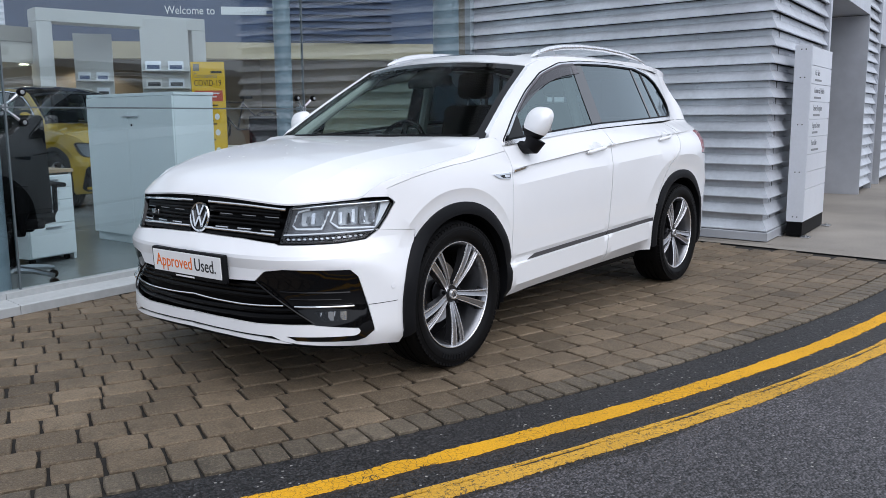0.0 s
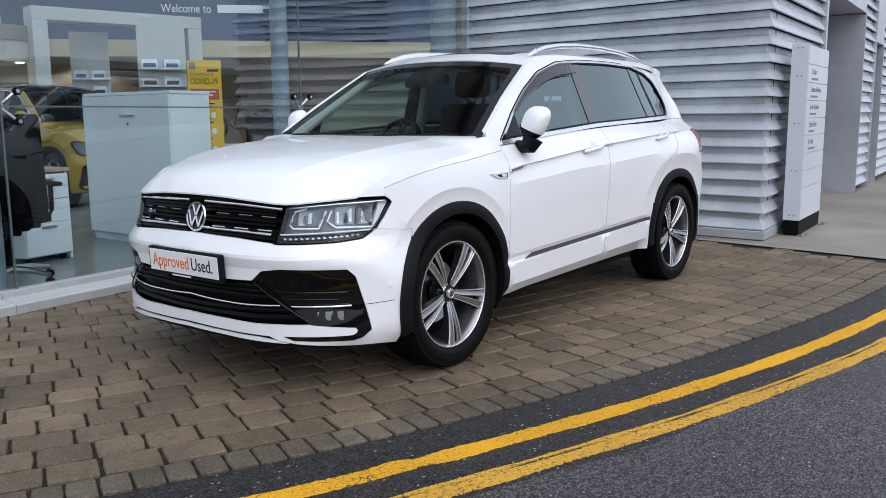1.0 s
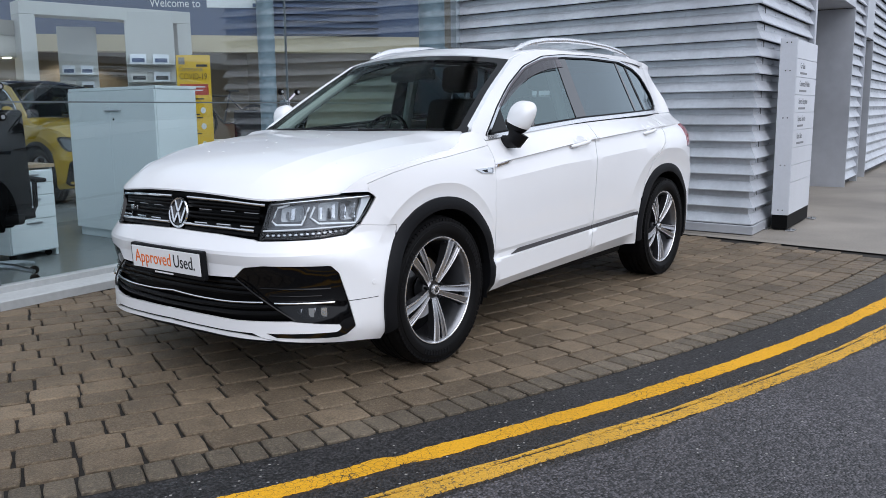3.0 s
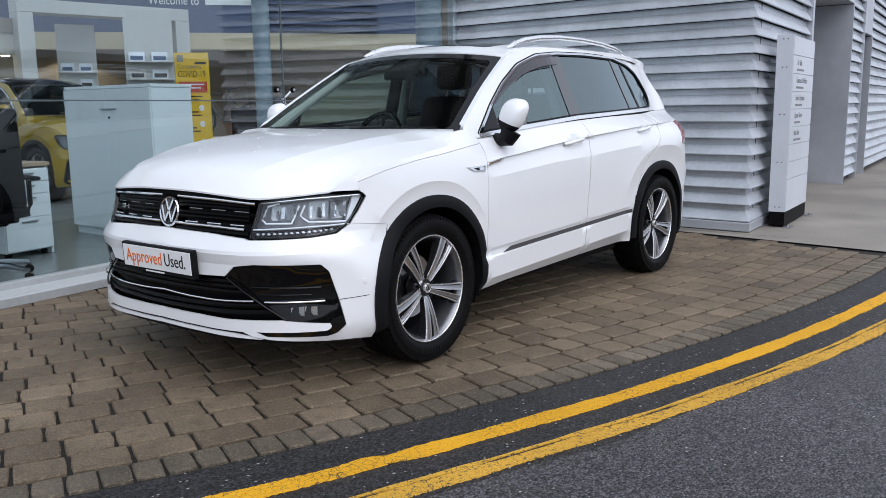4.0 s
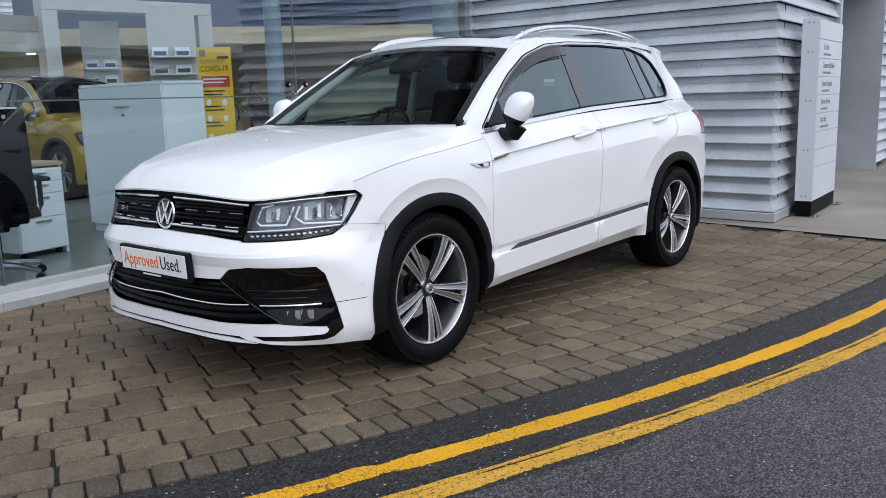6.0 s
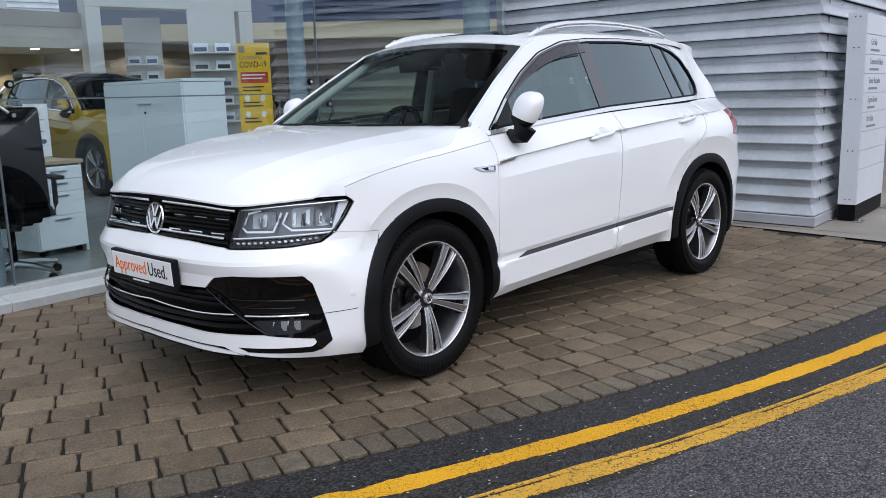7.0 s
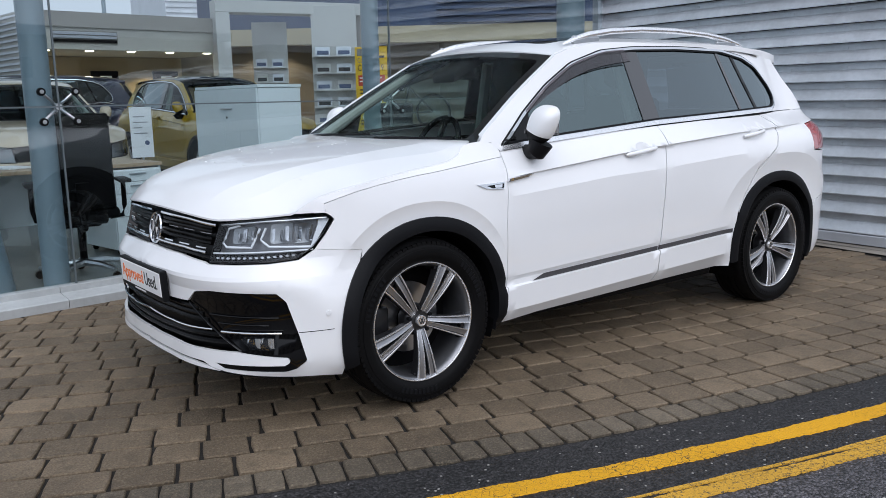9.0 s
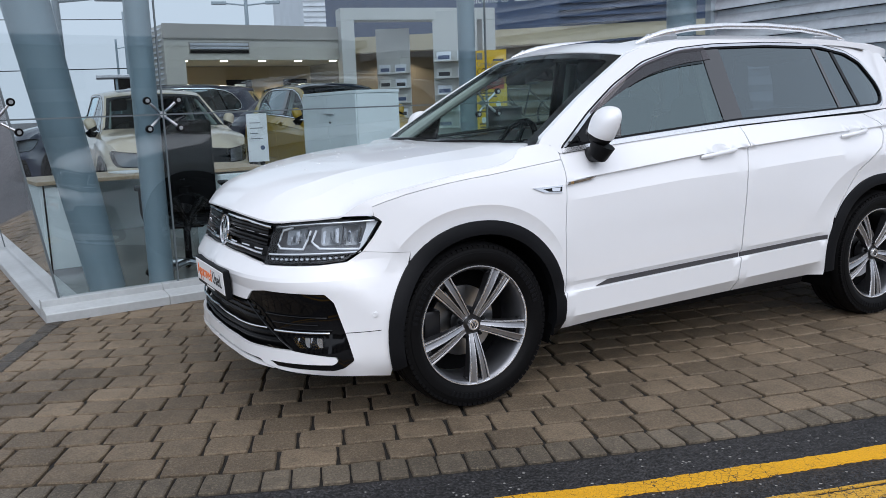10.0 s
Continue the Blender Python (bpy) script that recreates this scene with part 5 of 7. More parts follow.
                    for j in range(5):
                        f0, f1 = j / 5, (j + 0.86) / 5
                        a0, a1 = lo + (hi - lo) * f0, lo + (hi - lo) * f1
                        lift = 0.022 * ((j * 2 + n_f) % 3 - 1)
                        slab = lambda a, b, out, side=side, a0=a0, a1=a1, lift=lift, zz0=zz0, zz1=zz1: body(a, b, out - 0.040 + lift * (a - a0) / (a1 - a0) + 0.24 * lift * (b - zz0) / (zz1 - zz0), side)
                        top_z = zz1 - 0.010 - 0.012 * ((j + n_f) % 2)
                        panel("reflector", sheet([(a0, zz0 + 0.010 + 0.008 * (j % 2)), (a1, zz0 + 0.008), (a1 + 0.006, top_z), (a0 + 0.007, top_z - 0.004)], slab, [], 0.03, 0.006), LAMP_GREY if (j + n_f) % 3 else CHROME, panel_lamp, "silver faceted reflector")
                band = [(0.545, 0.6725), (0.76, 0.679), (0.90, 0.690), (0.955, 0.714), (0.915, 0.7105), (0.76, 0.7035), (0.555, 0.6975)]
                panel("led_band", sheet(band, lambda a, b, out, side=side: body(a, b, out - 0.016, side), [], 0.04, 0.01), BLACK_GRILLE, panel_lamp, "black strip behind the light cells")
                for k in range(14):
                    u = 0.562 + k * 0.0255
                    z = 0.6850 + 0.013 * (k / 13) ** 1.4
                    lum = lambda a, b, out, side=side: body(a, b, out - 0.012, side)
                    panel("led_cell", sheet([(u, z - 0.002), (u + 0.005, z - 0.004), (u + 0.012, z - 0.004), (u + 0.017, z - 0.002), (u + 0.017, z + 0.002), (u + 0.012, z + 0.004), (u + 0.005, z + 0.004), (u, z + 0.002)], lum, [], 0.03, 0.006), LAMP_GREY, panel_lamp)
    # front bumper skin with its openings
    for side in (-1, 1):
        surf = lambda a, b, out, side=side: body(a, b, out, side)
        ridges = [[(u, z + 0.02 * smooth(0.5, 1.1, u)) for u in np.linspace(0.0, 1.2, 25)] for z in (0.555, 0.600, 0.615, 0.67)]
        low_grille = [(-0.001, 0.492), (0.259, 0.498), (0.420, 0.505), (0.690, 0.323), (0.41, 0.314), (0.16, 0.317), (-0.001, 0.319)]
        fog = rounded([(0.416, 0.504), (0.467, 0.549), (0.558, 0.561), (0.838, 0.561), (0.872, 0.528), (0.912, 0.394), (0.938, 0.288), (0.897, 0.256), (0.859, 0.246), (0.609, 0.251), (0.561, 0.270), (0.855, 0.272), (0.875, 0.284), (0.874, 0.302), (0.686, 0.321)], 0.006, 2)
        bump = [(0.0, 0.684), (0.29, 0.678), (0.505, 0.666), (0.527, 0.660), (0.66, 0.663), (0.80, 0.668), (0.922, 0.680), (0.990, 0.719), (u_of_x(-0.290), 0.701), (u_of_x(-0.34), 0.55), (u_of_x(-0.40), 0.200), (1.0, 0.212), (0.832, 0.225), (0.62, 0.239), (0.545, 0.250), (0.50, 0.267), (0.268, 0.268), (0.0, 0.274)]
        panel("bumper_skin", sheet(bump, surf, [low_grille, fog, arch_f], step, 0.015, 0.03, ridges + flare), paint, root, "white front bumper")
        # pale blade over the lip and the dark lip under it
        blade = [(0.0, 0.264), (0.268, 0.259), (0.44, 0.258), (0.530, 0.250), (0.590, 0.239), (0.44, 0.2405), (0.268, 0.2445), (0.0, 0.250)]
        panel("lip_blade", sheet(blade, lambda a, b, out, side=side: body(a, b, out + 0.002, side), [], 0.05, 0.012), paint, root)
        panel("lower_lip", sheet([(0.0, 0.284), (0.268, 0.272), (0.52, 0.268), (0.94, 0.222), (0.94, 0.205), (0.55, 0.222), (0.0, 0.230)], lambda a, b, out, side=side: body(a, b, out - 0.016, side), [], 0.05, 0.10), BLACK_TRIM, root)
        panel("lower_grille", sheet(offset_ring(low_grille, 0.004), lambda a, b, out, side=side: body(a, b, out - 0.045, side), [], 0.06, 0.0), BLACK_GRILLE, root, "black lower grille")
        panel("fog_surround", sheet(offset_ring(fog, -0.001), lambda a, b, out, side=side: body(a, b, out - 0.004 - 0.018 * smooth(0.30, 0.42, b) * smooth(0.54, 0.46, b), side), [], 0.035, 0.03), BLACK_GLOSS, root, "gloss black bumper corner trim")
        if detail:
            for zz in (0.338, 0.365, 0.430, 0.452, 0.474):
                end = float(np.interp(zz, [0.322, 0.505], [0.675, 0.420]))
                q = [(u, zz + (0.016 if zz < 0.4 else 0.004) * (u / 0.6) ** 2) for u in np.linspace(0, end, 12)]
                part("grille_bar", tube([body(u, z, -0.024, side) for u, z in q], 0.008, 6, flat=1.3), BLACK_GRILLE, root, smooth=True)
            q = [(u, 0.402 - 0.010 * math.sin(math.pi * u / 0.56)) for u in np.linspace(0, 0.552, 14)]
            part("grille_strip", tube([body(u, z, -0.012, side) for u, z in q], 0.0048, 8), CHROME, root, "chrome strip", smooth=True)
            q = [(u, 0.402 + 0.006 * (u - 0.6)) for u in np.linspace(0.606, 0.850, 8)]
            part("fog_strip", tube([body(u, z, 0.000, side) for u, z in q], 0.0052, 8), CHROME, root, "chrome strip", smooth=True)
            # raised rib between the lower grille and the corner trim
            q = [(0.424 + (0.690 - 0.424) * k / 8, 0.498 - (0.498 - 0.327) * k / 8) for k in range(9)]
            part("corner_rib", tube([body(u, z, -0.004, side) for u, z in q], 0.0042, 6), BLACK_GLOSS, root, smooth=True)
            for zz, a0, a1 in ((0.520, 0.50, 0.80), (0.461, 0.535, 0.838), (0.430, 0.58, 0.80)):
                q = [(u, zz) for u in np.linspace(a0, a1, 8)]
                part("fog_fin", tube([body(u, z, -0.016, side) for u, z in q], 0.0030, 6), BLACK_GLOSS, root, smooth=True)
            fl = rounded([(0.686, 0.380), (0.826, 0.387), (0.822, 0.336), (0.722, 0.336)], 0.008, 3)
            flamp = panel("fog_lamp", sheet(fl, lambda a, b, out, side=side: body(a, b, out - 0.002, side), [], 0.03, 0.03), LENS, root, "small clear fog lamp")
            for k, (lo, hi) in enumerate(((0.712, 0.742), (0.744, 0.766), (0.768, 0.792), (0.794, 0.818))):
                cell = lambda a, b, out, side=side, k=k, lo=lo, hi=hi: body(a, b, out - 0.012 + (0.010 if k % 2 else -0.010) * (a - lo) / (hi - lo) + 0.25 * (b - 0.352) * (1 if k % 2 else -1) * 0.3, side)
                panel("fog_bowl", sheet([(lo, 0.342 + 0.006 * (k == 0)), (hi, 0.342), (hi, 0.381), (lo, 0.379 - 0.004 * (k == 0))], cell, [], 0.03, 0.008), ALLOY if k > 1 else LAMP_GREY, flamp, "silver fog lamp facet")
            seam = [(u, 0.403 + 0.003 * (u - 0.90) / 0.14) for u in np.linspace(0.911, 1.046, 8)]
            part("bumper_seam", tube([body(u, z, -0.0008, side) for u, z in seam], 0.0016, 6), DARK, root)
            # parking sensor
            c = body(1.024, 0.473, 0.0005, side)
            bm = lathe([(0.0, -0.002), (0.009, -0.002), (0.0095, 0.0), (0.0125, 0.0), (0.0125, 0.006)], 16, "y")
            bmesh.ops.transform(bm, matrix=Matrix.Translation(c) @ pose(0, 0, 0, 0, 0, (0 if side < 0 else 180) - side * -28), verts=bm.verts)
            part("parking_sensor", bm, paint, root, smooth=True)
    # upper grille
    for side in (-1, 1):
        surf = lambda a, b, out, side=side: body(a, b, out, side)
        gout = [(0.0, 0.856), (0.28, 0.846), (0.566, 0.824), (0.512, 0.660), (0.30, 0.672), (0.0, 0.678)]
        panel("grille", sheet(gout, lambda a, b, out, side=side: body(a, b, out - 0.05, side), [], 0.06, 0.0), BLACK_GRILLE, root, "black radiator grille")
        if detail:
            def bar(z0, z1, mat, r, depth, nm, u0=0.058, u1=None):
                q = [(u, z0 + (z1 - z0) * (u / 0.53) ** 2) for u in np.linspace(u0, u1 or 0.525, 12)]
                part(nm, tube([body(u, z, depth, side) for u, z in q], r, 8, flat=1.2), mat, root, smooth=True)
            bar(0.828, 0.813, CHROME, 0.0056, -0.006, "chrome_strip", 0.058, 0.556)
            bar(0.711, 0.701, CHROME, 0.0052, -0.006, "chrome_strip", 0.058, 0.505)
            for z0, z1 in ((0.806, 0.796), (0.790, 0.783), (0.760, 0.753), (0.742, 0.737), (0.690, 0.684)):
                bar(z0, z1, BLACK_GRILLE, 0.0070, -0.018, "grille_bar")
            for u0, u1 in ((0.130, 0.215), (0.276, 0.363), (0.424, 0.504)):
                bar(0.7205, 0.7185, CHROME, 0.0032, -0.008, "chrome_segment", u0, u1)
            for u0, u1 in ((0.140, 0.225), (0.288, 0.376), (0.436, 0.518)):
                bar(0.7785, 0.7745, ALLOY_FACE, 0.0017, -0.013, "chrome_segment", u0, u1)
            # gasket under the bonnet
            bar(0.850, 0.829, BLACK_TRIM, 0.006, -0.012, "bonnet_seal")
    # bonnet
    edge_pts = []
    for y in np.linspace(0.0, 0.735, 16):
        edge_pts.append((curve_through(NOSE_X, y) + 0.002, y))
    rear = [p for p in SHUT_Y if p[0] < 0.31] + [(0.345, 0.765), (0.378, 0.735), (0.385, 0.690), (0.362, 0.55), (0.305, 0.33), (0.262, 0.12), (0.255, 0.0)]
    right = edge_pts + rear
    outline = right + [(x, -y) for x, y in right[::-1] if abs(y) > 1e-6]
    folds = [[(x, sg * curve_through(line, x)) for x in np.linspace(x0, 0.36, 24)] for sg in (-1, 1) for line, x0 in ((CREASE_IN, -0.74), (CREASE_OUT, -0.64))]
    panel("bonnet", sheet(outline, hood, [], step, 0.007, 0.03, folds), paint, root, "white creased bonnet with rain drops")
    if detail:
        drop_rnd = random.Random(11)
        bm = bmesh.new()
        for k in range(50):
            x, y, r = drop_rnd.uniform(-0.55, 0.22), drop_rnd.uniform(-0.66, 0.66), drop_rnd.uniform(0.002, 0.0055)
            g = bmesh.ops.create_icosphere(bm, subdivisions=1, radius=1)
            bmesh.ops.transform(bm, matrix=Matrix.Translation(hood(x, y, 0.0006)) @ Matrix.Diagonal((r * drop_rnd.uniform(1, 1.8), r, r * 0.28, 1)), verts=g["verts"])
        tagged(part("rain_drops", bm, paint, root, smooth=True, angle=180), kind="stuff")
    # cowl and wiper shelf
    panel("cowl", sheet([(0.24, -0.70), (0.24, 0.70), (0.52, 0.70), (0.52, -0.70)], lambda x, y, out: (x, y, hood(min(x, 0.42), y)[2] - 0.022 + out), [], 0.1, 0.0), BLACK_TRIM, root)
    # windscreen with its black border
    full = [(-1, 0), (1, 0), (1, 1), (-1, 1)]
    clear = rounded([(-0.93, 0.06), (0.93, 0.06), (0.92, 0.93), (-0.92, 0.93)], 0.05, 4)
    panel("windscreen_border", sheet(full, lambda a, b, out: screen(a * 0.988, b, out - 0.007), [clear], 0.08, 0.02), BLACK_GLOSS, root, "black windscreen border")
    panel("windscreen", sheet(offset_ring(clear, 0.002), lambda a, b, out: screen(a * 0.988, b, out - 0.008), [], 0.08, 0.0), CAR_GLASS, root, "clear windscreen")
    # roof with a dark sunroof
    rt = [(0.945 + 0.075 * (abs(y) / 0.605) ** 2.2, y) for y in np.linspace(-0.605, 0.605, 19)]
    rear_r = [(1.6, 0.605), (2.4, 0.605), (2.8, 0.585), (3.1, 0.52), (3.24, 0.40), (3.28, 0.0), (3.24, -0.40), (3.1, -0.52), (2.8, -0.585), (2.4, -0.605), (1.6, -0.605)]
    sun_r = rounded([(1.13, -0.44), (1.13, 0.44), (2.35, 0.44), (2.35, -0.44)], 0.06, 4)
    panel("roof", sheet(rt + rear_r, roof, [sun_r], step + 0.02, 0.03), roof_paint or paint, root)
    panel("sunroof", sheet(offset_ring(sun_r, -0.005), roof, [], 0.1, 0.02), BLACK_GLOSS, root, "dark glass sunroof")
    sp = [(2.95, -0.55), (2.95, 0.55), (3.12, 0.53), (3.24, 0.49), (3.31, 0.0), (3.24, -0.49), (3.12, -0.53)]
    panel("roof_spoiler", sheet(rounded(sp, 0.05, 3), lambda x, y, out: (x, y, roof(min(x, 3.26), y * 0.96)[2] + 0.006 + out), [], 0.08, 0.05), paint, root)
    # tailgate and its window
    surf_l = lambda a, b, out: body(UG[-1] - abs(a), b, out, -1 if a < 0 else 1)
    panel("tailgate", sheet([(-0.60, 0.64), (0.60, 0.64), (0.60, 1.17), (-0.60, 1.17)], surf_l, [], 0.09, 0.03), paint, root)
    panel("rear_window", sheet([(-0.56, 1.175), (0.56, 1.175), (0.50, 1.50), (-0.50, 1.50)], lambda a, b, out: body(UG[-1] - abs(a), b, out, -1 if a < 0 else 1), [], 0.09, 0.0), PRIVACY, root)
    # floor pan closes the car below
    part("floor_pan", boxed((-0.70, -0.60, 0.21), (3.40, 0.60, 0.30), 0.04), DARK, root)
    # unseen wider tray, added to keep light off the ground below
    part("under_tray", boxed((0.50, -0.80, 0.235), (2.16, 0.80, 0.32), 0.03), DARK, root)
    # wheels
    build_wheel(root, pose(0, -0.778, 0.354), None)
    build_wheel(root, pose(2.68, -0.776, 0.354, 0, 2, 0), None)
    build_wheel(root, pose(0, 0.752, 0.354, 0, 0, 180), None)
    build_wheel(root, pose(2.68, 0.750, 0.354, 0, 0, 180), None)
    if detail:
        small_car_parts(root, paint)
    cabin(root)


def resample_line(pts, step):
    out = []
    for a, b in zip(pts, pts[1:]):
        n = max(1, int(math.hypot(b[0] - a[0], b[1] - a[1]) / step))
        out += [(a[0] + (b[0] - a[0]) * k / n, a[1] + (b[1] - a[1]) * k / n) for k in range(n)]
    return out + [pts[-1]]


def door_mirror(root, side, paint, label):
    mir = new("door_mirror")
    mir.parent = root
    tagged(mir, label)
    # white cap: blunt in front, flat behind, leaning in towards its foot
    mx, my, mz = (0.668, 0.916, 1.152) if side < 0 else (0.66, 0.880, 1.150)
    def shell(bm, sx, sy, sz, cut_lo, cut_hi):
        bmesh.ops.create_uvsphere(bm, u_segments=32, v_segments=24, radius=1)
        for v in bm.verts:
            x, y, z = v.co
            pw = lambda a, p: math.copysign(abs(a) ** p, a)
            x2 = x if x < 0.15 else 0.15 + (x - 0.15) * 0.5
            y2, z2 = pw(y, 0.74), pw(z, 0.80)
            # narrower below, its outer end lower than the inner one
            y2 *= 1 - 0.16 * (1 - z2) / 2
            v.co = (mx + sx * x2 + 0.018 * z2, side * (my + sy * y2 + 0.022 * z2), mz + sz * z2 + 0.010 * (1 - y2))
        # keep what lies between two slanted planes
        for at, keep in ((cut_lo, 1), (cut_hi, -1)):
            if at is not None:
                bmesh.ops.bisect_plane(bm, geom=list(bm.verts) + list(bm.edges) + list(bm.faces), plane_co=(mx, side * my, mz + at), plane_no=(0.10 * keep, side * 0.42 * keep, keep), clear_inner=True)
    bm = bmesh.new()
    shell(bm, 0.068, 0.078, 0.086, -0.036, None)
    part("mirror_cap", bm, paint, mir, smooth=True, angle=60)
    bm = bmesh.new()
    shell(bm, 0.066, 0.076, 0.084, None, -0.034)
    part("mirror_housing", bm, BLACK_TRIM, mir, "black lower half of the mirror", smooth=True, angle=60)
    part("mirror_glass", boxed((mx + 0.036, side * my - 0.055, mz - 0.035), (mx + 0.044, side * my + 0.055, mz + 0.060), 0.004), CHROME, mir)
    part("side_indicator", tube([(mx - 0.050, side * (my - 0.060), mz + 0.000), (mx - 0.056, side * (my - 0.058), mz - 0.030)], 0.007, 8), BLACK_GLOSS, mir, smooth=True)
    bm = bmesh.new()
    tube([(0.66, side * 0.80, 1.050), (0.655, side * 0.845, 1.036), (0.652, side * 0.885, 1.042), (0.662, side * 0.905, 1.085)], 0.03, 14, bm, [0.022, 0.034, 0.048, 0.058])
    part("mirror_foot", bm, BLACK_TRIM, mir, "black mirror foot", smooth=True)


def small_car_parts(root, paint):
    for side in (-1, 1):
        def on(x, z, out=0.0):
            return body(u_of_x(x), z, out, side)
        def strip(name, pts, mat, out, step=0.05, fold=0.012, label=""):
            return panel(name, sheet([(u_of_x(x), z) for x, z in pts], lambda a, b, o, side=side: body(a, b, o + out, side), [], step, fold), mat, root, label)
        # rubbing strips along the doors, in two lengths
        def ribbon(name, x0, x1, lo, hi, mat, out, tip=0.0, label=""):
            xs = np.linspace(x0, x1, 14)
            pts = [(x, ledge_z(x) + hi) for x in xs if x >= x0 + tip] + [(x, ledge_z(x) + lo) for x in xs[::-1]]
            return strip(name, pts, mat, out, 0.05, 0.01, label)
        for x0, x1, tip in ((0.645, 1.561, 0.06), (1.574, 2.225, 0.0)):
            ribbon("door_strip", x0, x1, 0.0015, 0.0245, STRIP_GREY, 0.004, tip, "dark grey rubbing strip let into the door foot")
            ribbon("strip_edge", x0 + tip + 0.02, x1, 0.0240, 0.0262, CHROME, 0.0052)
        # bright belt strip under the windows
        bs = [(0.515, 1.063), (0.72, 1.079), (0.93, 1.093), (1.30, 1.117), (1.65, 1.139), (2.0, 1.151), (2.3, 1.161), (2.6, 1.170), (2.9, 1.180)]
        strip("belt_strip", [(x, z + 0.007) for x, z in bs] + [(x, z - 0.012) for x, z in bs[::-1]], ALLOY, 0.0095, 0.05, 0.008, "bright belt strip")
        # wing badge
        strip("wing_badge", [(0.300, 0.914), (0.355, 0.892), (0.452, 0.884), (0.460, 0.916)], CHROME, 0.006, label="chrome arrow badge on the front wing")
        strip("badge_field", [(0.352, 0.906), (0.385, 0.893), (0.448, 0.889), (0.454, 0.910)], BLACK_GLOSS, 0.0075, 0.03, 0.003)
        strip("badge_mark", [(0.395, 0.900), (0.402, 0.894), (0.438, 0.893), (0.442, 0.907), (0.398, 0.907)], CHROME, 0.009, 0.03, 0.003)
        strip("door_blade", [(0.478, 0.914), (0.486, 0.928), (0.640, 0.942), (0.632, 0.930)], CHROME, 0.014)
        # handles over dished hollows
        for hx, hz, cx, cz in ((1.290, 0.986, 1.425, 1.013), (2.330, 1.034, 2.465, 1.060)):
            dish = lambda a, b, o, cx=cx, cz=cz, side=side: body(a, b, o - 0.016 * max(0.0, 1 - (((a - u_of_x(cx)) / 0.057) ** 2 + ((b - cz) / 0.032) ** 2)) - 0.0005, side)
            panel("handle_cup", sheet([(u_of_x(x), z) for x, z in ellipse(cx, cz, 0.0565, 0.0315, 24)], dish, [], 0.016, 0.0, 0.016), paint, root)
            q = [on(hx + t * 0.235, hz + 0.026 * t, 0.006 + 0.022 * math.sin(math.pi * min(max(t, 0.02), 0.98)) ** 0.5) for t in np.linspace(0, 1, 13)]
            part("door_handle", tube(q, 0.011, 10, None, [0.006] + [0.0105] * 11 + [0.006], 1.1), paint, root, smooth=True)
        door_mirror(root, side, paint, "white door mirror on a black foot")
        # wind deflector over the front window
        upper = [(0.72, 1.226), (0.90, 1.340), (1.11, 1.443), (1.36, 1.507), (1.54, 1.524)]
        lower = [(0.735, 1.222), (0.95, 1.322), (1.14, 1.392), (1.34, 1.436), (1.548, 1.460)]
        bm = bmesh.new()
        rows = []
        for t in np.linspace(0, 1, 28):
            hi_x, lo_x = 0.72 + 0.82 * t, 0.735 + 0.813 * t
            hi_z, lo_z = curve_through(upper, hi_x), curve_through(lower, lo_x)
            rows.append([bm.verts.new(on(hi_x + (lo_x - hi_x) * f, hi_z + (lo_z - hi_z) * f, 0.009 + 0.012 * math.sin(math.pi * 0.5 * f))) for f in (0.0, 0.35, 0.7, 1.0)])
        for p, q in zip(rows, rows[1:]):
            for i in range(3):
                bm.faces.new((p[i], p[i + 1], q[i + 1], q[i]))
        part("wind_deflector", bm, SMOKE, root, "smoked wind deflector", smooth=True)
        lip = [on(0.735 + 0.813 * t, curve_through(lower, 0.735 + 0.813 * t), 0.021) for t in np.linspace(0.35, 1, 14)]
        part("deflector_lip", tube(lip, 0.0025, 6), BLACK_TRIM, root, smooth=True)
        # roof rail: a bar that stands clear of the roof between its feet
        path = [(1.15, 0.560, 1.548), (1.23, 0.560, 1.574), (1.34, 0.562, 1.600), (1.50, 0.565, 1.622), (1.75, 0.566, 1.638), (2.05, 0.566, 1.640), (2.35, 0.565, 1.628), (2.55, 0.562, 1.606), (2.68, 0.558, 1.582), (2.74, 0.555, 1.568)]
        part("roof_rail", tube([(x, side * y, z) for x, y, z in path], 0.016, 10, None, [0.006, 0.014, 0.017, 0.017, 0.016, 0.016, 0.016, 0.017, 0.013, 0.005]), ALLOY, root, "satin silver roof rail", smooth=True)
        part("rail_foot", boxed((1.22, side * 0.560 - 0.012, 1.530), (1.42, side * 0.560 + 0.012, 1.594), 0.01), STEEL, root)
        part("rail_foot", boxed((2.46, side * 0.560 - 0.012, 1.540), (2.66, side * 0.560 + 0.012, 1.594), 0.01), STEEL, root)
    # number plate holder with its showroom plate
    plate = new("plate_holder")
    plate.parent = root
    plate.matrix_local = pose(-0.884, 0.0, 0.542, 3, 0, -90)
    tagged(plate, "black plate holder with a white card")
    part("plate_frame", boxed((-0.268, -0.012, -0.066), (0.268, 0.016, 0.066), 0.006), BLACK_TRIM, plate)
    part("plate_card", boxed((-0.254, -0.016, -0.046), (0.254, -0.011, 0.055), 0.002), PLATE_WHITE, plate, "white card")
    words("Approved", 0.084, ORANGE, pose(-0.230, -0.0168, -0.020), "orange_words", plate, 0.0008, 0.82)
    words("Used.", 0.084, PRINT_BLACK, pose(0.062, -0.0168, -0.020), "black_words", plate, 0.0008, 0.82)
    part("small_print", boxed((-0.09, -0.0135, -0.060), (0.05, -0.0118, -0.053)), PLATE_WHITE, plate)
    # nose badge
    em = new("nose_badge")
    em.parent = root
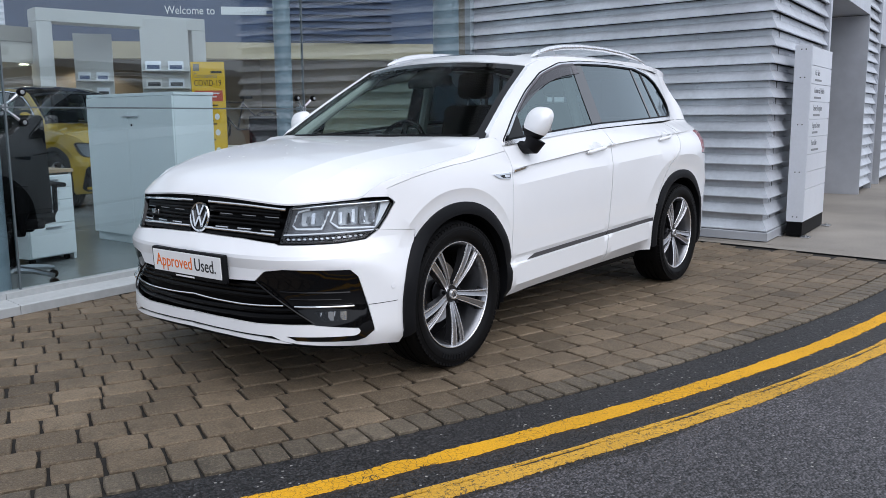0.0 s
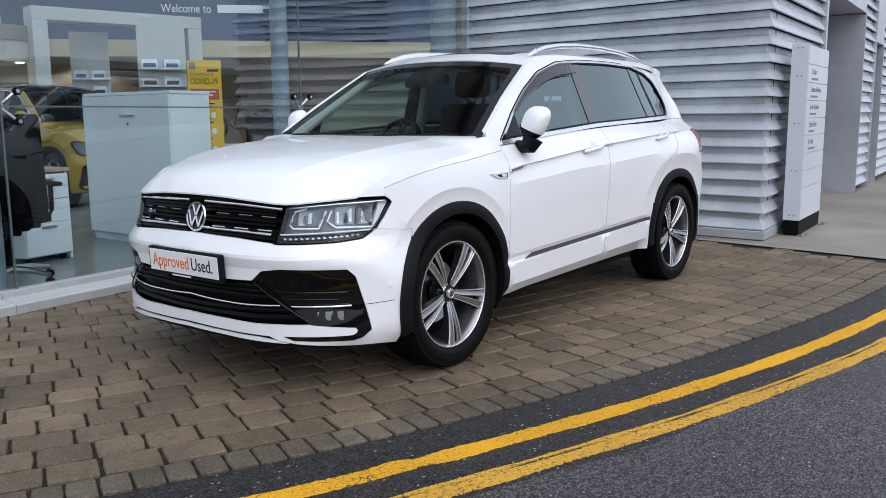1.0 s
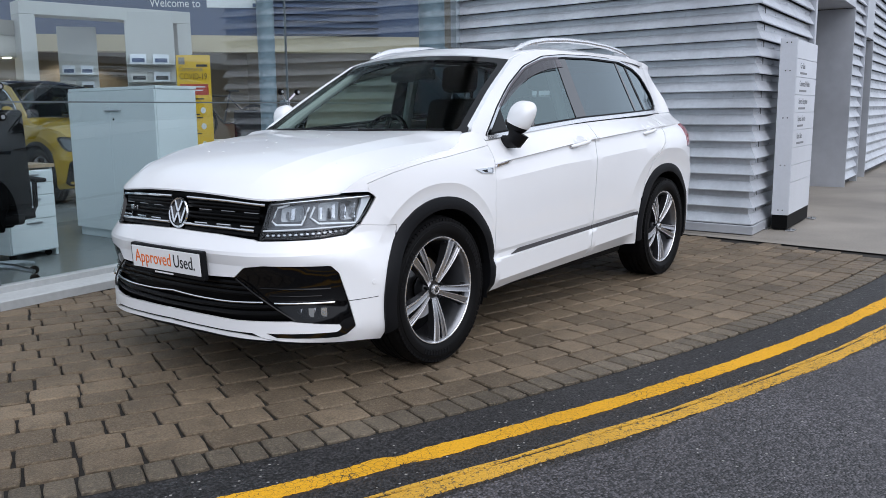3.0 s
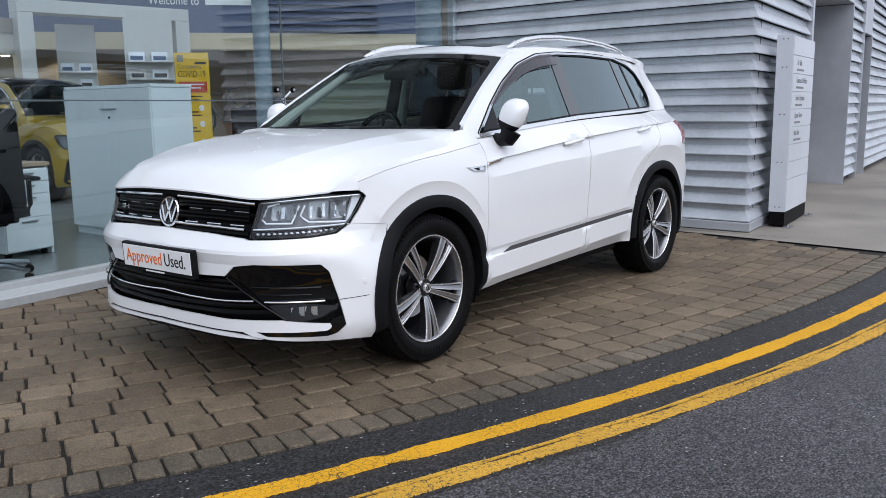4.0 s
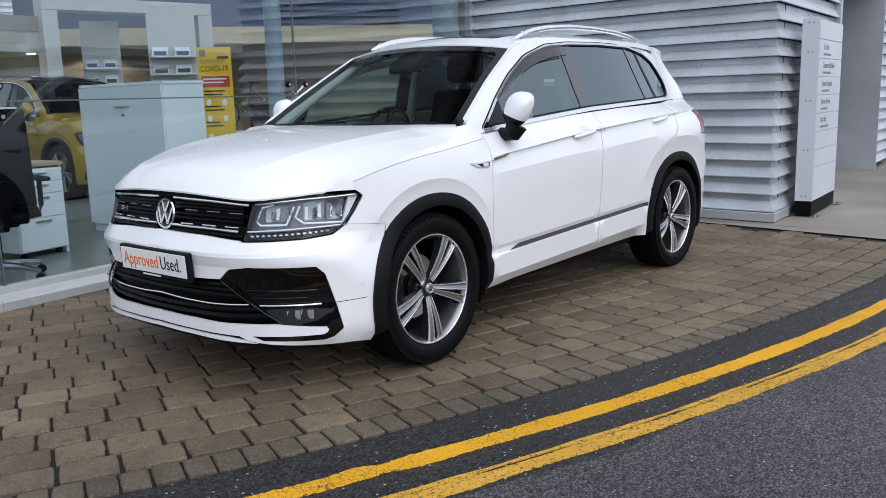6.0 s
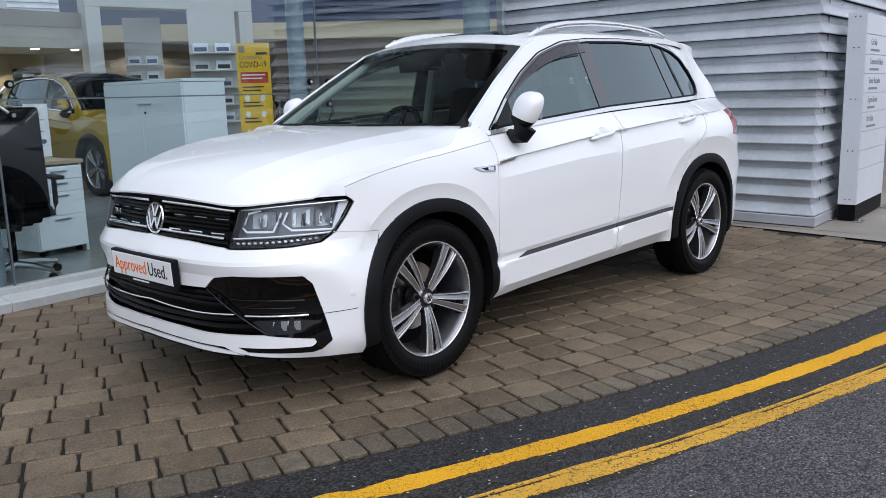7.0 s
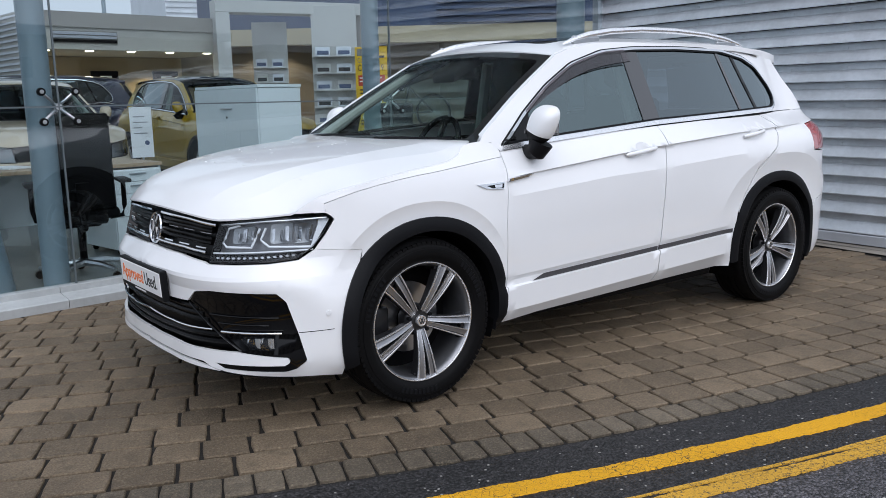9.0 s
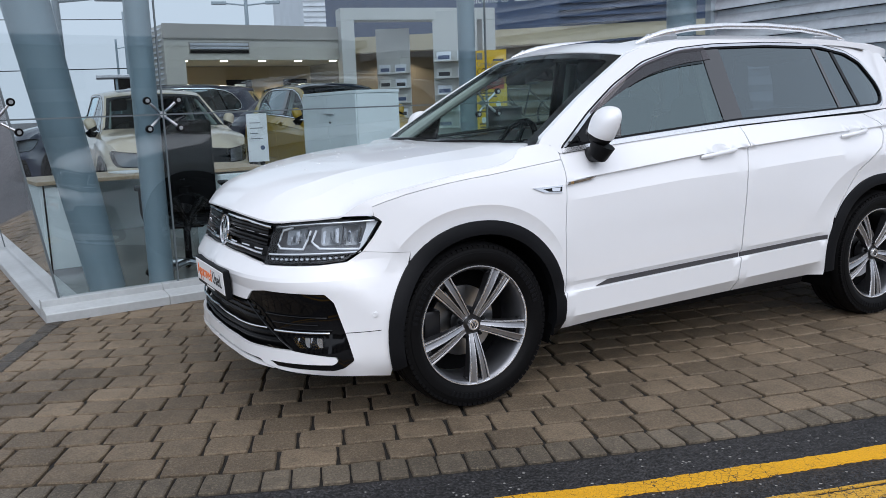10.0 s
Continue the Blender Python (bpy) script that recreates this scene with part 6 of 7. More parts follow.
    em.matrix_local = pose(-0.806, 0.0, 0.754, -9, 0, -90) @ Matrix.Scale(1.06, 4)
    tagged(em, "round chrome badge on a black field")
    part("badge_field", lathe([(0.0, -0.004), (0.060, -0.002), (0.060, 0.04), (0.0, 0.04)], 40, "y"), BLACK_GLOSS, em, smooth=True)
    part("badge_ring", lathe([(0.056, -0.001), (0.0575, -0.008), (0.063, -0.010), (0.067, -0.005), (0.067, 0.02)], 48, "y"), CHROME, em, smooth=True)
    bm = bmesh.new()
    badge_bars(bm, 0.058, -0.003, 0.006)
    part("badge_bars", bm, CHROME, em)
    # small grille mark
    bm = boxed((-0.05, -0.004, -0.011), (-0.018, 0.004, 0.011), 0.003)
    box_bm(bm, (-0.008, -0.004, -0.002), (0.006, 0.004, 0.003), None, 0.001)
    box_bm(bm, (0.014, -0.004, -0.011), (0.022, 0.004, 0.011), None, 0.002)
    gm = part("grille_mark", bm, CHROME, root)
    gm.matrix_local = Matrix.Translation(body(0.40, 0.755, -0.006, 1)) @ pose(0, 0, 0, 0, 0, -98)
    # wipers
    for y0, y1, x1 in ((0.52, -0.05, 0.33), (-0.12, -0.60, 0.42)):
        q = []
        for t in np.linspace(0, 1, 8):
            y = y0 + (y1 - y0) * t
            s = y / 0.72
            p = Vector(screen(s, 0.012 + 0.03 * t, 0.008))
            q.append(p)
        part("wiper", tube(q, 0.006, 6), BLACK_TRIM, root)


def cabin(root):
    """Dark seats, dashboard, wheel and roof lining seen through the glass."""
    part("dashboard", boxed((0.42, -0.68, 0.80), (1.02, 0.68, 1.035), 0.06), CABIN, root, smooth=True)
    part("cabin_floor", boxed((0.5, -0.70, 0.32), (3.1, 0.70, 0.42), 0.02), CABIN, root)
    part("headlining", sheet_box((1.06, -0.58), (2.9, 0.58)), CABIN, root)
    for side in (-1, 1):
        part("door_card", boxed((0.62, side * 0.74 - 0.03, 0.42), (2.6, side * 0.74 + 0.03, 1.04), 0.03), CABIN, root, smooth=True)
        part("inner_pillar", tube([(1.62, side * 0.665, 1.05), (1.59, side * 0.535, 1.50)], 0.035, 8), TRIM_GREY, root, smooth=True)
        y = side * 0.36
        seat = new("front_seat")
        seat.parent = root
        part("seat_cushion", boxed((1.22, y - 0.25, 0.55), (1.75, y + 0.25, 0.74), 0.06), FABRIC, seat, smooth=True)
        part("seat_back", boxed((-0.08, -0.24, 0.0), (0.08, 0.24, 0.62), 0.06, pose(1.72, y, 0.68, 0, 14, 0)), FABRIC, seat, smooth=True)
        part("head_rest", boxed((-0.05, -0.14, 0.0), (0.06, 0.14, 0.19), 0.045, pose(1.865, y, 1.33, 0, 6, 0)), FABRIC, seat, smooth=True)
        for dy in (-0.06, 0.06):
            part("head_rest_rod", tube([(1.855, y + dy, 1.25), (1.87, y + dy, 1.36)], 0.007, 8), CHROME, seat, smooth=True)
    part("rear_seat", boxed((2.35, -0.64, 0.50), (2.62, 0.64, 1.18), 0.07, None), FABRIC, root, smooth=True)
    # steering wheel on the right-hand side
    bm = bmesh.new()
    pts = [(0.19 * math.cos(t), 0.19 * math.sin(t), 0) for t in np.linspace(0, 2 * math.pi, 33)]
    tube(pts, 0.017, 10, bm)
    box_bm(bm, (-0.085, -0.06, -0.03), (0.085, 0.055, 0.015), None, 0.02)
    for a in (0, 180, 270):
        box_bm(bm, (0.06, -0.02, -0.012), (0.18, 0.02, 0.008), pose(0, 0, 0, 0, 0, a), 0.006)
    sw = part("steering_wheel", bm, BLACK_GLOSS, root, "black steering wheel", smooth=True)
    sw.matrix_local = pose(1.02, 0.36, 1.0, 0, -64, 0) @ pose(0, 0, 0, 0, 0, 90)
    part("inner_mirror", boxed((0.93, -0.125, 1.385), (0.97, 0.125, 1.450), 0.014), BLACK_GLOSS, root, "black inside mirror", smooth=True)
    # sensor box behind the top of the windscreen, and pale pillar trims
    bm = bmesh.new()
    for v in box_bm(bm, (0.80, -0.10, 1.44), (1.02, 0.10, 1.50), None, 0.02):
        v.co.z += (v.co.x - 0.95) * 0.52
    part("sensor_box", bm, CABIN, root, "black sensor box at the top of the windscreen", smooth=True)
    for side in (-1, 1):
        q = []
        for v in np.linspace(0.02, 0.97, 9):
            p = Vector(screen(side * 0.925, v, -0.045))
            q.append((p.x + 0.03, p.y, p.z))
        part("pillar_trim", tube(q, 0.030, 10, None, [0.034] * 3 + [0.028] * 6), TRIM_GREY, root, "pale grey pillar trim", smooth=True)


def sheet_box(lo, hi):
    return sheet([(lo[0], lo[1]), (hi[0], lo[1]), (hi[0], hi[1]), (lo[0], hi[1])], lambda x, y, out: (x, y, roof(x, y)[2] - 0.035 + out), [], 0.15, 0.0)


car = holder("car", pose(0, 0.012, 0), "white compact SUV with black arch trim and two-tone alloy wheels", "car")
build_car(car, PAINT, True)


# ---- things in the showroom ----
def gable_box(name, lo, hi, mat, parent, bevel=0.004, label=""):
    return part(name, boxed(lo, hi, bevel), mat, parent, label)

cab = holder("cabinet", pose(1.13, 2.98, 0.07), "tall white laminate cabinet behind the glass", "cabinet")
gable_box("plinth", (0.012, 0.012, 0.0), (0.388, 1.348, 0.076), LAMINATE, cab)
gable_box("body", (0.0, 0.0, 0.078), (0.40, 1.36, 1.335), LAMINATE, cab, 0.004)
gable_box("top", (-0.006, -0.006, 1.338), (0.406, 1.366, 1.365), LAMINATE, cab, 0.003)
gable_box("door", (-0.018, 0.002, 0.080), (-0.002, 0.679, 1.334), LAMINATE, cab, 0.002)
gable_box("door", (-0.018, 0.681, 0.080), (-0.002, 1.358, 1.334), LAMINATE, cab, 0.002)
gable_box("handle", (-0.034, 0.50, 1.155), (-0.019, 0.74, 1.170), STEEL, cab, 0.004)
part("lock", lathe([(0.0, -0.024), (0.010, -0.024), (0.010, -0.018)], 12, "x"), DARK, cab).location = (0, 0.62, 1.085)

ped = holder("drawer_unit", pose(-0.03, 3.30, 0.07, 0, 0, 10), "white three-drawer office pedestal under a desk", "drawer unit")
gable_box("body", (0.0, 0.0, 0.05), (0.42, 0.55, 0.70), LAMINATE, ped)
for k, (z0, z1) in enumerate(((0.06, 0.315), (0.319, 0.500), (0.504, 0.596), (0.600, 0.692))):
    d = gable_box("drawer", (0.004, -0.02, z0), (0.416, -0.002, z1), LAMINATE, ped, 0.003)
    gable_box("drawer_handle", (0.14, -0.034, z1 - 0.035), (0.28, -0.021, z1 - 0.022), STEEL, d, 0.003)
for x, y in ((0.05, 0.05), (0.37, 0.05), (0.05, 0.5), (0.37, 0.5)):
    part("castor", lathe([(0.0, -0.012), (0.024, -0.012), (0.026, 0.0), (0.024, 0.012), (0.0, 0.012)], 14, "y"), DARK, ped, smooth=True).location = (x, y, 0.026)

desk = holder("desk", pose(-1.43, 3.17, 0.07, 0, 0, 6), "office desk with an oak top and pale end panels", "desk")
gable_box("desktop", (0.0, 0.0, 0.715), (1.85, 0.75, 0.745), WOOD, desk, 0.004, "oak desktop")
gable_box("end_panel", (0.02, 0.03, 0.0), (0.045, 0.72, 0.713), LAMINATE, desk)
gable_box("end_panel", (1.82, 0.03, 0.0), (1.845, 0.72, 0.713), LAMINATE, desk)
gable_box("front_panel", (0.060, 0.05, 0.06), (0.400, 0.07, 0.700), LAMINATE, desk, 0.003, "white front panel")
for x in (0.047, 0.402):
    gable_box("panel_edge", (x, 0.045, 0.03), (x + 0.012, 0.075, 0.712), DARK, desk, 0.0)
gable_box("modesty_panel", (0.047, 0.60, 0.25), (1.798, 0.62, 0.713), LAMINATE, desk)
papers = finish("papers", boxed((0, 0, 0), (0.21, 0.30, 0.012), 0.002), PLATE_WHITE)
papers.matrix_world = pose(-0.75, 3.42, 0.817, 0, 0, 20)
tagged(papers, "small stack of white papers on the desk", "papers")
price = holder("price_stand", pose(1.04, 5.75, 0.07, 0, 0, -14), "slim white price board on a steel floor stand", "price stand")
gable_box("base", (-0.14, -0.12, 0.0), (0.14, 0.12, 0.012), STEEL, price, 0.003)
part("pole", tube([(0, 0.02, 0.012), (0, 0.02, 0.66)], 0.012, 10), STEEL, price, smooth=True)
board = gable_box("board", (-0.115, -0.006, 0.64), (0.115, 0.006, 1.19), PLATE_WHITE, price, 0.002, "white card")
part("disc_mark", lathe([(0.0, -0.008), (0.026, -0.008), (0.026, -0.0065)], 18, "y"), NAVY, board).location = (0.05, 0, 0.80)
for k, w in enumerate((0.12, 0.15, 0.09, 0.14)):
    gable_box("text_bar", (-0.08, -0.0085, 1.08 - 0.06 * k), (-0.08 + w, -0.0065, 1.09 - 0.06 * k), INK, board, 0.0)


def office_chair(m, label):
    ch = holder("office_chair", m, label, "office chair", "office chairs")
    part("backrest", boxed((-0.225, -0.045, 0.50), (0.225, 0.005, 1.17), 0.022, pose(0, 0, 0, -5)), FABRIC, ch, smooth=True)
    part("back_shell", boxed((-0.215, -0.066, 0.53), (0.215, -0.048, 1.15), 0.008, pose(0, 0, 0, -5)), DARK, ch, "thin black back shell", smooth=True)
    part("tilt_box", boxed((-0.16, -0.02, 0.40), (0.16, 0.10, 0.47), 0.02), DARK, ch, smooth=True)
    part("seat", boxed((-0.25, 0.02, 0.43), (0.25, 0.50, 0.51), 0.035), FABRIC, ch, smooth=True)
    part("seat_pan", boxed((-0.13, 0.10, 0.37), (0.13, 0.36, 0.43), 0.02), DARK, ch)
    part("spine", tube([(0, 0.18, 0.38), (0, -0.03, 0.40), (0, -0.07, 0.52), (0, -0.08, 0.70)], 0.022, 10, flat=2.0), DARK, ch, smooth=True)
    for sx in (-1, 1):
        arm = part("armrest", tube([(sx * 0.20, 0.20, 0.42), (sx * 0.29, 0.20, 0.43), (sx * 0.305, 0.20, 0.50), (sx * 0.305, 0.19, 0.67)], 0.017, 10), DARK, ch, smooth=True)
        part("arm_pad", boxed((sx * 0.305 - 0.042, 0.06, 0.672), (sx * 0.305 + 0.042, 0.32, 0.700), 0.012), DARK, arm, smooth=True)
    part("gas_column", tube([(0, 0.22, 0.09), (0, 0.22, 0.38)], 0.026, 12), DARK, ch, smooth=True)
    for k in range(5):
        a = 2 * math.pi * k / 5 + 0.3
        c, s = math.cos(a), math.sin(a)
        part("foot", tube([(0, 0.22, 0.105), (0.16 * c, 0.22 + 0.16 * s, 0.10), (0.31 * c, 0.22 + 0.31 * s, 0.075)], 0.02, 8, None, [0.03, 0.022, 0.016]), STEEL, ch, smooth=True)
        bm = lathe([(0.0, -0.022), (0.026, -0.022), (0.029, -0.012), (0.029, 0.012), (0.026, 0.022), (0.0, 0.022)], 16, "y")
        part("castor", bm, DARK, ch, smooth=True).location = (0.31 * c, 0.22 + 0.31 * s, 0.029)
    return ch
office_chair(pose(-0.49, 2.44, 0.07, 0, 0, -8), "black fabric office chair on a five-star base at the desk")
office_chair(pose(4.15, 5.35, 0.07, 0, 0, -40), "black fabric office chair on a five-star base")

# the far end of the hall
def far_thing(m, tall=1.28):
    return m @ Matrix.Diagonal((1.28, 1.28, tall, 1))
# roll-up poster
post = holder("poster_stand", pose(7.42, 10.90, 0.07, 0, 0, -42) @ Matrix.Diagonal((0.90, 1.28, 1.12, 1)), "yellow roll-up health notice on a floor stand", "poster stand")
gable_box("base", (-0.38, -0.05, 0.0), (0.38, 0.05, 0.07), STEEL, post, 0.01)
gable_box("banner", (-0.36, -0.004, 0.07), (0.36, 0.004, 2.02), POSTER_Y, post, 0.0, "yellow banner")
gable_box("red_field", (-0.30, -0.0075, 1.33), (0.30, -0.0045, 1.52), POSTER_R, post, 0.0)
words("COVID-19", 0.155, PRINT_BLACK, pose(-0.31, -0.006, 1.60), "black_words", post, 0.001, 0.86)
words("Coronavirus", 0.125, WALL_GREY, pose(-0.31, -0.006, 1.74), "grey_words", post, 0.001, 0.80)
for k, (w, z) in enumerate(((0.50, 1.46), (0.44, 1.40), (0.46, 1.25), (0.40, 1.19), (0.36, 0.98), (0.42, 0.92), (0.30, 0.70), (0.38, 0.64))):
    gable_box("text_bar", (-0.27, -0.0095, z), (-0.27 + w, -0.0078 if z > 1.3 else -0.0045, z + 0.022), PLATE_WHITE if z > 1.3 else PRINT_BLACK, post, 0.0)
for x in (-0.18, 0.16):
    for z in (1.06, 0.78, 0.46):
        part("pictogram", lathe([(0.0, -0.008), (0.055, -0.008), (0.055, -0.0045)], 20, "y"), PLATE_WHITE, post).location = (x, 0, z)
gable_box("crest", (-0.31, -0.007, 1.86), (-0.18, -0.0045, 1.98), WALL_GREY, post, 0.0)
gable_box("crest", (0.06, -0.007, 1.82), (0.30, -0.0045, 1.86), PRINT_BLACK, post, 0.0)

# white portal frame and brochure racks
por = holder("portal_frame", far_thing(pose(4.72, 12.85, 0.07, 0, 0, -11), 1.165), "white free-standing portal frame", "display frame")
gable_box("post", (0.22, 0.0, 0.0), (0.44, 0.40, 2.576), WALL_WHITE, por, 0.006)
gable_box("post", (2.64, 0.0, 0.0), (2.88, 0.40, 2.576), WALL_WHITE, por, 0.006)
gable_box("lintel", (0.22, 0.0, 2.58), (2.88, 0.40, 2.79), WALL_WHITE, por, 0.006)

def rack(m):
    r = holder("brochure_rack", m, "white brochure rack with rows of leaflets", "brochure rack", "brochure racks")
    gable_box("back_panel", (-0.29, 0.0, 0.0), (0.29, 0.04, 2.45), WALL_WHITE, r, 0.004)
    for k in range(5):
        z = 0.55 + 0.27 * k
        gable_box("ledge", (-0.28, -0.13, z), (0.28, -0.002, z + 0.018), WALL_WHITE, r, 0.003)
        for j, x in enumerate((-0.15, 0.12)):
            b = gable_box("leaflet", (-0.095, -0.006, 0.0), (0.095, 0.004, 0.15), PANEL_GREY if (k + j) % 3 else WALL_WHITE, r, 0.0)
            b.matrix_local = pose(x, -0.05, z + 0.020, -14, 0, 0)
            c = gable_box("leaflet_picture", (-0.075, -0.009, 0.02), (0.075, -0.0065, 0.085), PRINT_BLACK if k % 2 else NAVY, r, 0.0)
            c.matrix_local = pose(x, -0.05, z + 0.020, -14, 0, 0)
    return r
first_rack = rack(far_thing(pose(6.40, 13.30, 0.07, 0, 0, -32), 1.18))
copy_thing(first_rack, far_thing(pose(7.34, 12.18, 0.07, 0, 0, -34), 1.10))

# bulkhead: cream band below, navy sign panel above; added fins imitate louvres mirrored in the glass
bulk = holder("sign_bulkhead", far_thing(pose(6.0, 15.57, 0.0, 0, 0, -40.3), 1.14), "cream bulkhead with a navy sign panel above", "sign", kind="structure")
gable_box("cream_band", (-0.2, 0.0, 2.26), (7.5, 0.3, 2.58), CREAM, bulk, 0.0)
gable_box("navy_panel", (-0.2, 0.03, 2.584), (7.5, 0.3, 5.0), NAVY, bulk, 0.0)
for k in range(7):
    gable_box("fin", (4.15 + 0.03 * (k % 2), -0.06, 2.62 + 0.13 * k), (6.4, 0.026, 2.68 + 0.13 * k), NAVY, bulk, 0.0)
# unseen soffit with three downlights, added to brighten the hall behind the band
gable_box("band_soffit", (-0.2, 0.304, 2.36), (7.5, 1.7, 2.50), SOFFIT, bulk, 0.0)
for x in (1.3, 3.1, 4.9):
    part("downlight", lathe([(0.0, 0.0), (0.06, 0.0), (0.07, 0.008)], 18, "z"), DOWNLIGHT, bulk, "warm glowing downlight").location = (x, 0.62, 2.350)
    lamp_l = new("downlight_lamp", bpy.data.lights.new("downlight_lamp", "SPOT"))
    lamp_l.data.energy, lamp_l.data.color, lamp_l.data.spot_size, lamp_l.data.shadow_soft_size = 60, (1.0, 0.82, 0.58), radians(140), 0.08
    lamp_l.location = bulk.matrix_world @ Vector((x, 0.62, 2.32))
    tagged(lamp_l, kind="structure")
words("Welcome to", 0.225, PLATE_WHITE, pose(2.40, 0.024, 3.12), "white_words", bulk, 0.006, 0.74)
gable_box("sign_bar", (3.36, 0.018, 3.12), (4.30, 0.028, 3.275), PLATE_WHITE, bulk, 0.0, "plain white bar")

# low room at the back: soffit with warm downlights over a lit wall
soff = holder("back_room_soffit", SHOP, "pale soffit with warm downlights along the back wall", "soffit", kind="structure")
gable_box("soffit_box", (3.9, 10.6, 2.30), (7.9, 12.98, 2.95), SOFFIT, soff, 0.0)
gable_box("fascia", (3.88, 10.57, 2.69), (7.9, 10.596, 2.97), WALL_GREY, soff, 0.0, "darker grey fascia along the top")
gable_box("pier", (3.9, 10.6, 0.07), (4.28, 12.85, 2.296), SOFFIT, soff, 0.0)
vent = gable_box("vent_frame", (4.36, 10.585, 2.415), (5.56, 10.597, 2.635), WALL_GREY, soff, 0.0)
for k in range(3):
    gable_box("vent_slat", (4.38, 10.565, 2.430 + 0.068 * k), (5.54, 10.583, 2.480 + 0.068 * k), DARK if k == 0 else PANEL_GREY, vent, 0.004)
for k in range(5):
    u = 4.35 + 0.8 * k
    part("downlight", lathe([(0.0, 0.0), (0.07, 0.0), (0.08, 0.008)], 18, "z"), DOWNLIGHT, soff, "warm glowing downlight").location = (u, 10.95, 2.29)
for uu in (5.84, 7.20):
    fr = gable_box("inner_window", (uu, 12.80, 1.25), (uu + 0.57, 12.857, 2.00), DARK, soff, 0.0, "dark inner window")
    gable_box("inner_pane", (uu + 0.17, 12.785, 1.30), (uu + 0.42, 12.797, 1.90), LAMINATE, fr, 0.0)
# paler than the brown back wall: part of the downlight wash is in its colour
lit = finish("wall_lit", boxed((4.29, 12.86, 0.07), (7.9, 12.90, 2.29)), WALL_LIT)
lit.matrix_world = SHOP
tagged(lit, "tan wall with downlight warmth put into its colour", "wall", kind="structure")
for u in (4.7, 5.9, 7.1):
    lamp_l = new("downlight_lamp", bpy.data.lights.new("downlight_lamp", "SPOT"))
    lamp_l.data.energy, lamp_l.data.color, lamp_l.data.spot_size, lamp_l.data.shadow_soft_size = 45, (1.0, 0.80, 0.52), radians(120), 0.08
    lamp_l.matrix_world = SHOP @ pose(u, 12.2, 2.26)
    tagged(lamp_l, kind="structure")

# bicycle on show
def bicycle(m):
    b = holder("bicycle", m, "dark mountain bicycle on show", "bicycle")
    for x in (0.0, 1.08):
        w = new("wheel")
        w.parent = b
        ring = [(x + 0.33 * math.cos(t), 0, 0.36 + 0.33 * math.sin(t)) for t in np.linspace(0, 2 * math.pi, 33)]
        part("tyre", tube(ring, 0.026, 8), RUBBER, w, smooth=True)
        for k in range(10):
            a = math.pi * k / 10
            part("spoke", tube([(x - 0.32 * math.cos(a), 0, 0.36 - 0.32 * math.sin(a)), (x + 0.32 * math.cos(a), 0, 0.36 + 0.32 * math.sin(a))], 0.003, 4), STEEL, w)
    for p, q in (((0.0, 0, 0.36), (0.16, 0, 0.92)), ((0.16, 0, 0.88), (0.62, 0, 0.88)), ((0.14, 0, 0.80), (0.48, 0, 0.34)), ((0.62, 0, 0.95), (0.48, 0, 0.34)), ((0.48, 0, 0.34), (1.08, 0, 0.36)), ((0.60, 0, 0.85), (1.08, 0, 0.36))):
        part("frame_tube", tube([p, q], 0.018, 8), PRINT_BLACK, b, smooth=True)
    part("handlebar", tube([(0.18, -0.33, 1.02), (0.15, 0, 0.99), (0.18, 0.33, 1.02)], 0.014, 8), PRINT_BLACK, b, smooth=True)
    part("saddle", boxed((0.54, -0.06, 0.95), (0.80, 0.06, 1.0), 0.02), PRINT_BLACK, b, smooth=True)
bicycle(pose(8.42, 12.15, 0.60, 0, 0, -40) @ Matrix.Scale(1.1, 4))
stand = finish("display_plinth", boxed((-0.2, -0.25, 0.0), (1.4, 0.25, 0.56), 0.01), WALL_WHITE)
stand.matrix_world = pose(8.42, 12.15, 0.07, 0, 0, -40)
tagged(stand, "low white display plinth under the bicycle", "plinth")

# ---- totem sign beside the louvres ----
tot = holder("sign_totem", pose(5.47, -1.0, 0.0, 0, 0, 4), "slim grey steel direction totem with engraved lines", "sign")
gable_box("plinth", (0.0, 0.004, 0.012), (1.06, 0.150, 0.15), DARK, tot, 0.003, "black plinth")
gable_box("core", (0.008, 0.010, 0.152), (1.05, 0.145, 1.835), TOTEM, tot, 0.002)
gable_box("end_cover", (-0.006, 0.0, 0.152), (0.006, 0.155, 1.855), TOTEM, tot, 0.002)
zs = [0.152, 0.47, 0.64, 0.81, 0.98, 1.15, 1.32, 1.49, 1.665, 1.845]
for z0, z1 in zip(zs, zs[1:]):
    gable_box("panel", (0.012, -0.002, z0 + 0.0025), (1.052, 0.0085, z1 - 0.0025), TOTEM, tot, 0.001)
for k, (txt, w) in enumerate((("Car Sales", 0.34), ("Commercial Vehicles", 0.36), ("Service Reception", 0.34), ("Express Service", 0.28), ("Parts Sales", 0.36))):
    z0 = zs[7 - k]
    x0 = 0.19
    for word in txt.split():
        ink = words(word, 0.078, INK, pose(x0, -0.0028, z0 + 0.085), "printed_word", tot, 0.0006, 0.78)
        x0 = max(v.co.x for v in ink.data.vertices) + 0.022
    gable_box("text_bar", (0.19, -0.0036, z0 + 0.030), (0.19 + w, -0.0021, z0 + 0.050), INK, tot, 0.0)
for z in (0.2, 0.64, 1.10, 1.55, 1.815):
    for y in (0.055, 0.095):
        part("screw", lathe([(0.0, -0.010), (0.006, -0.009), (0.006, -0.006)], 10, "x"), DARK, tot).location = (0, y, z)
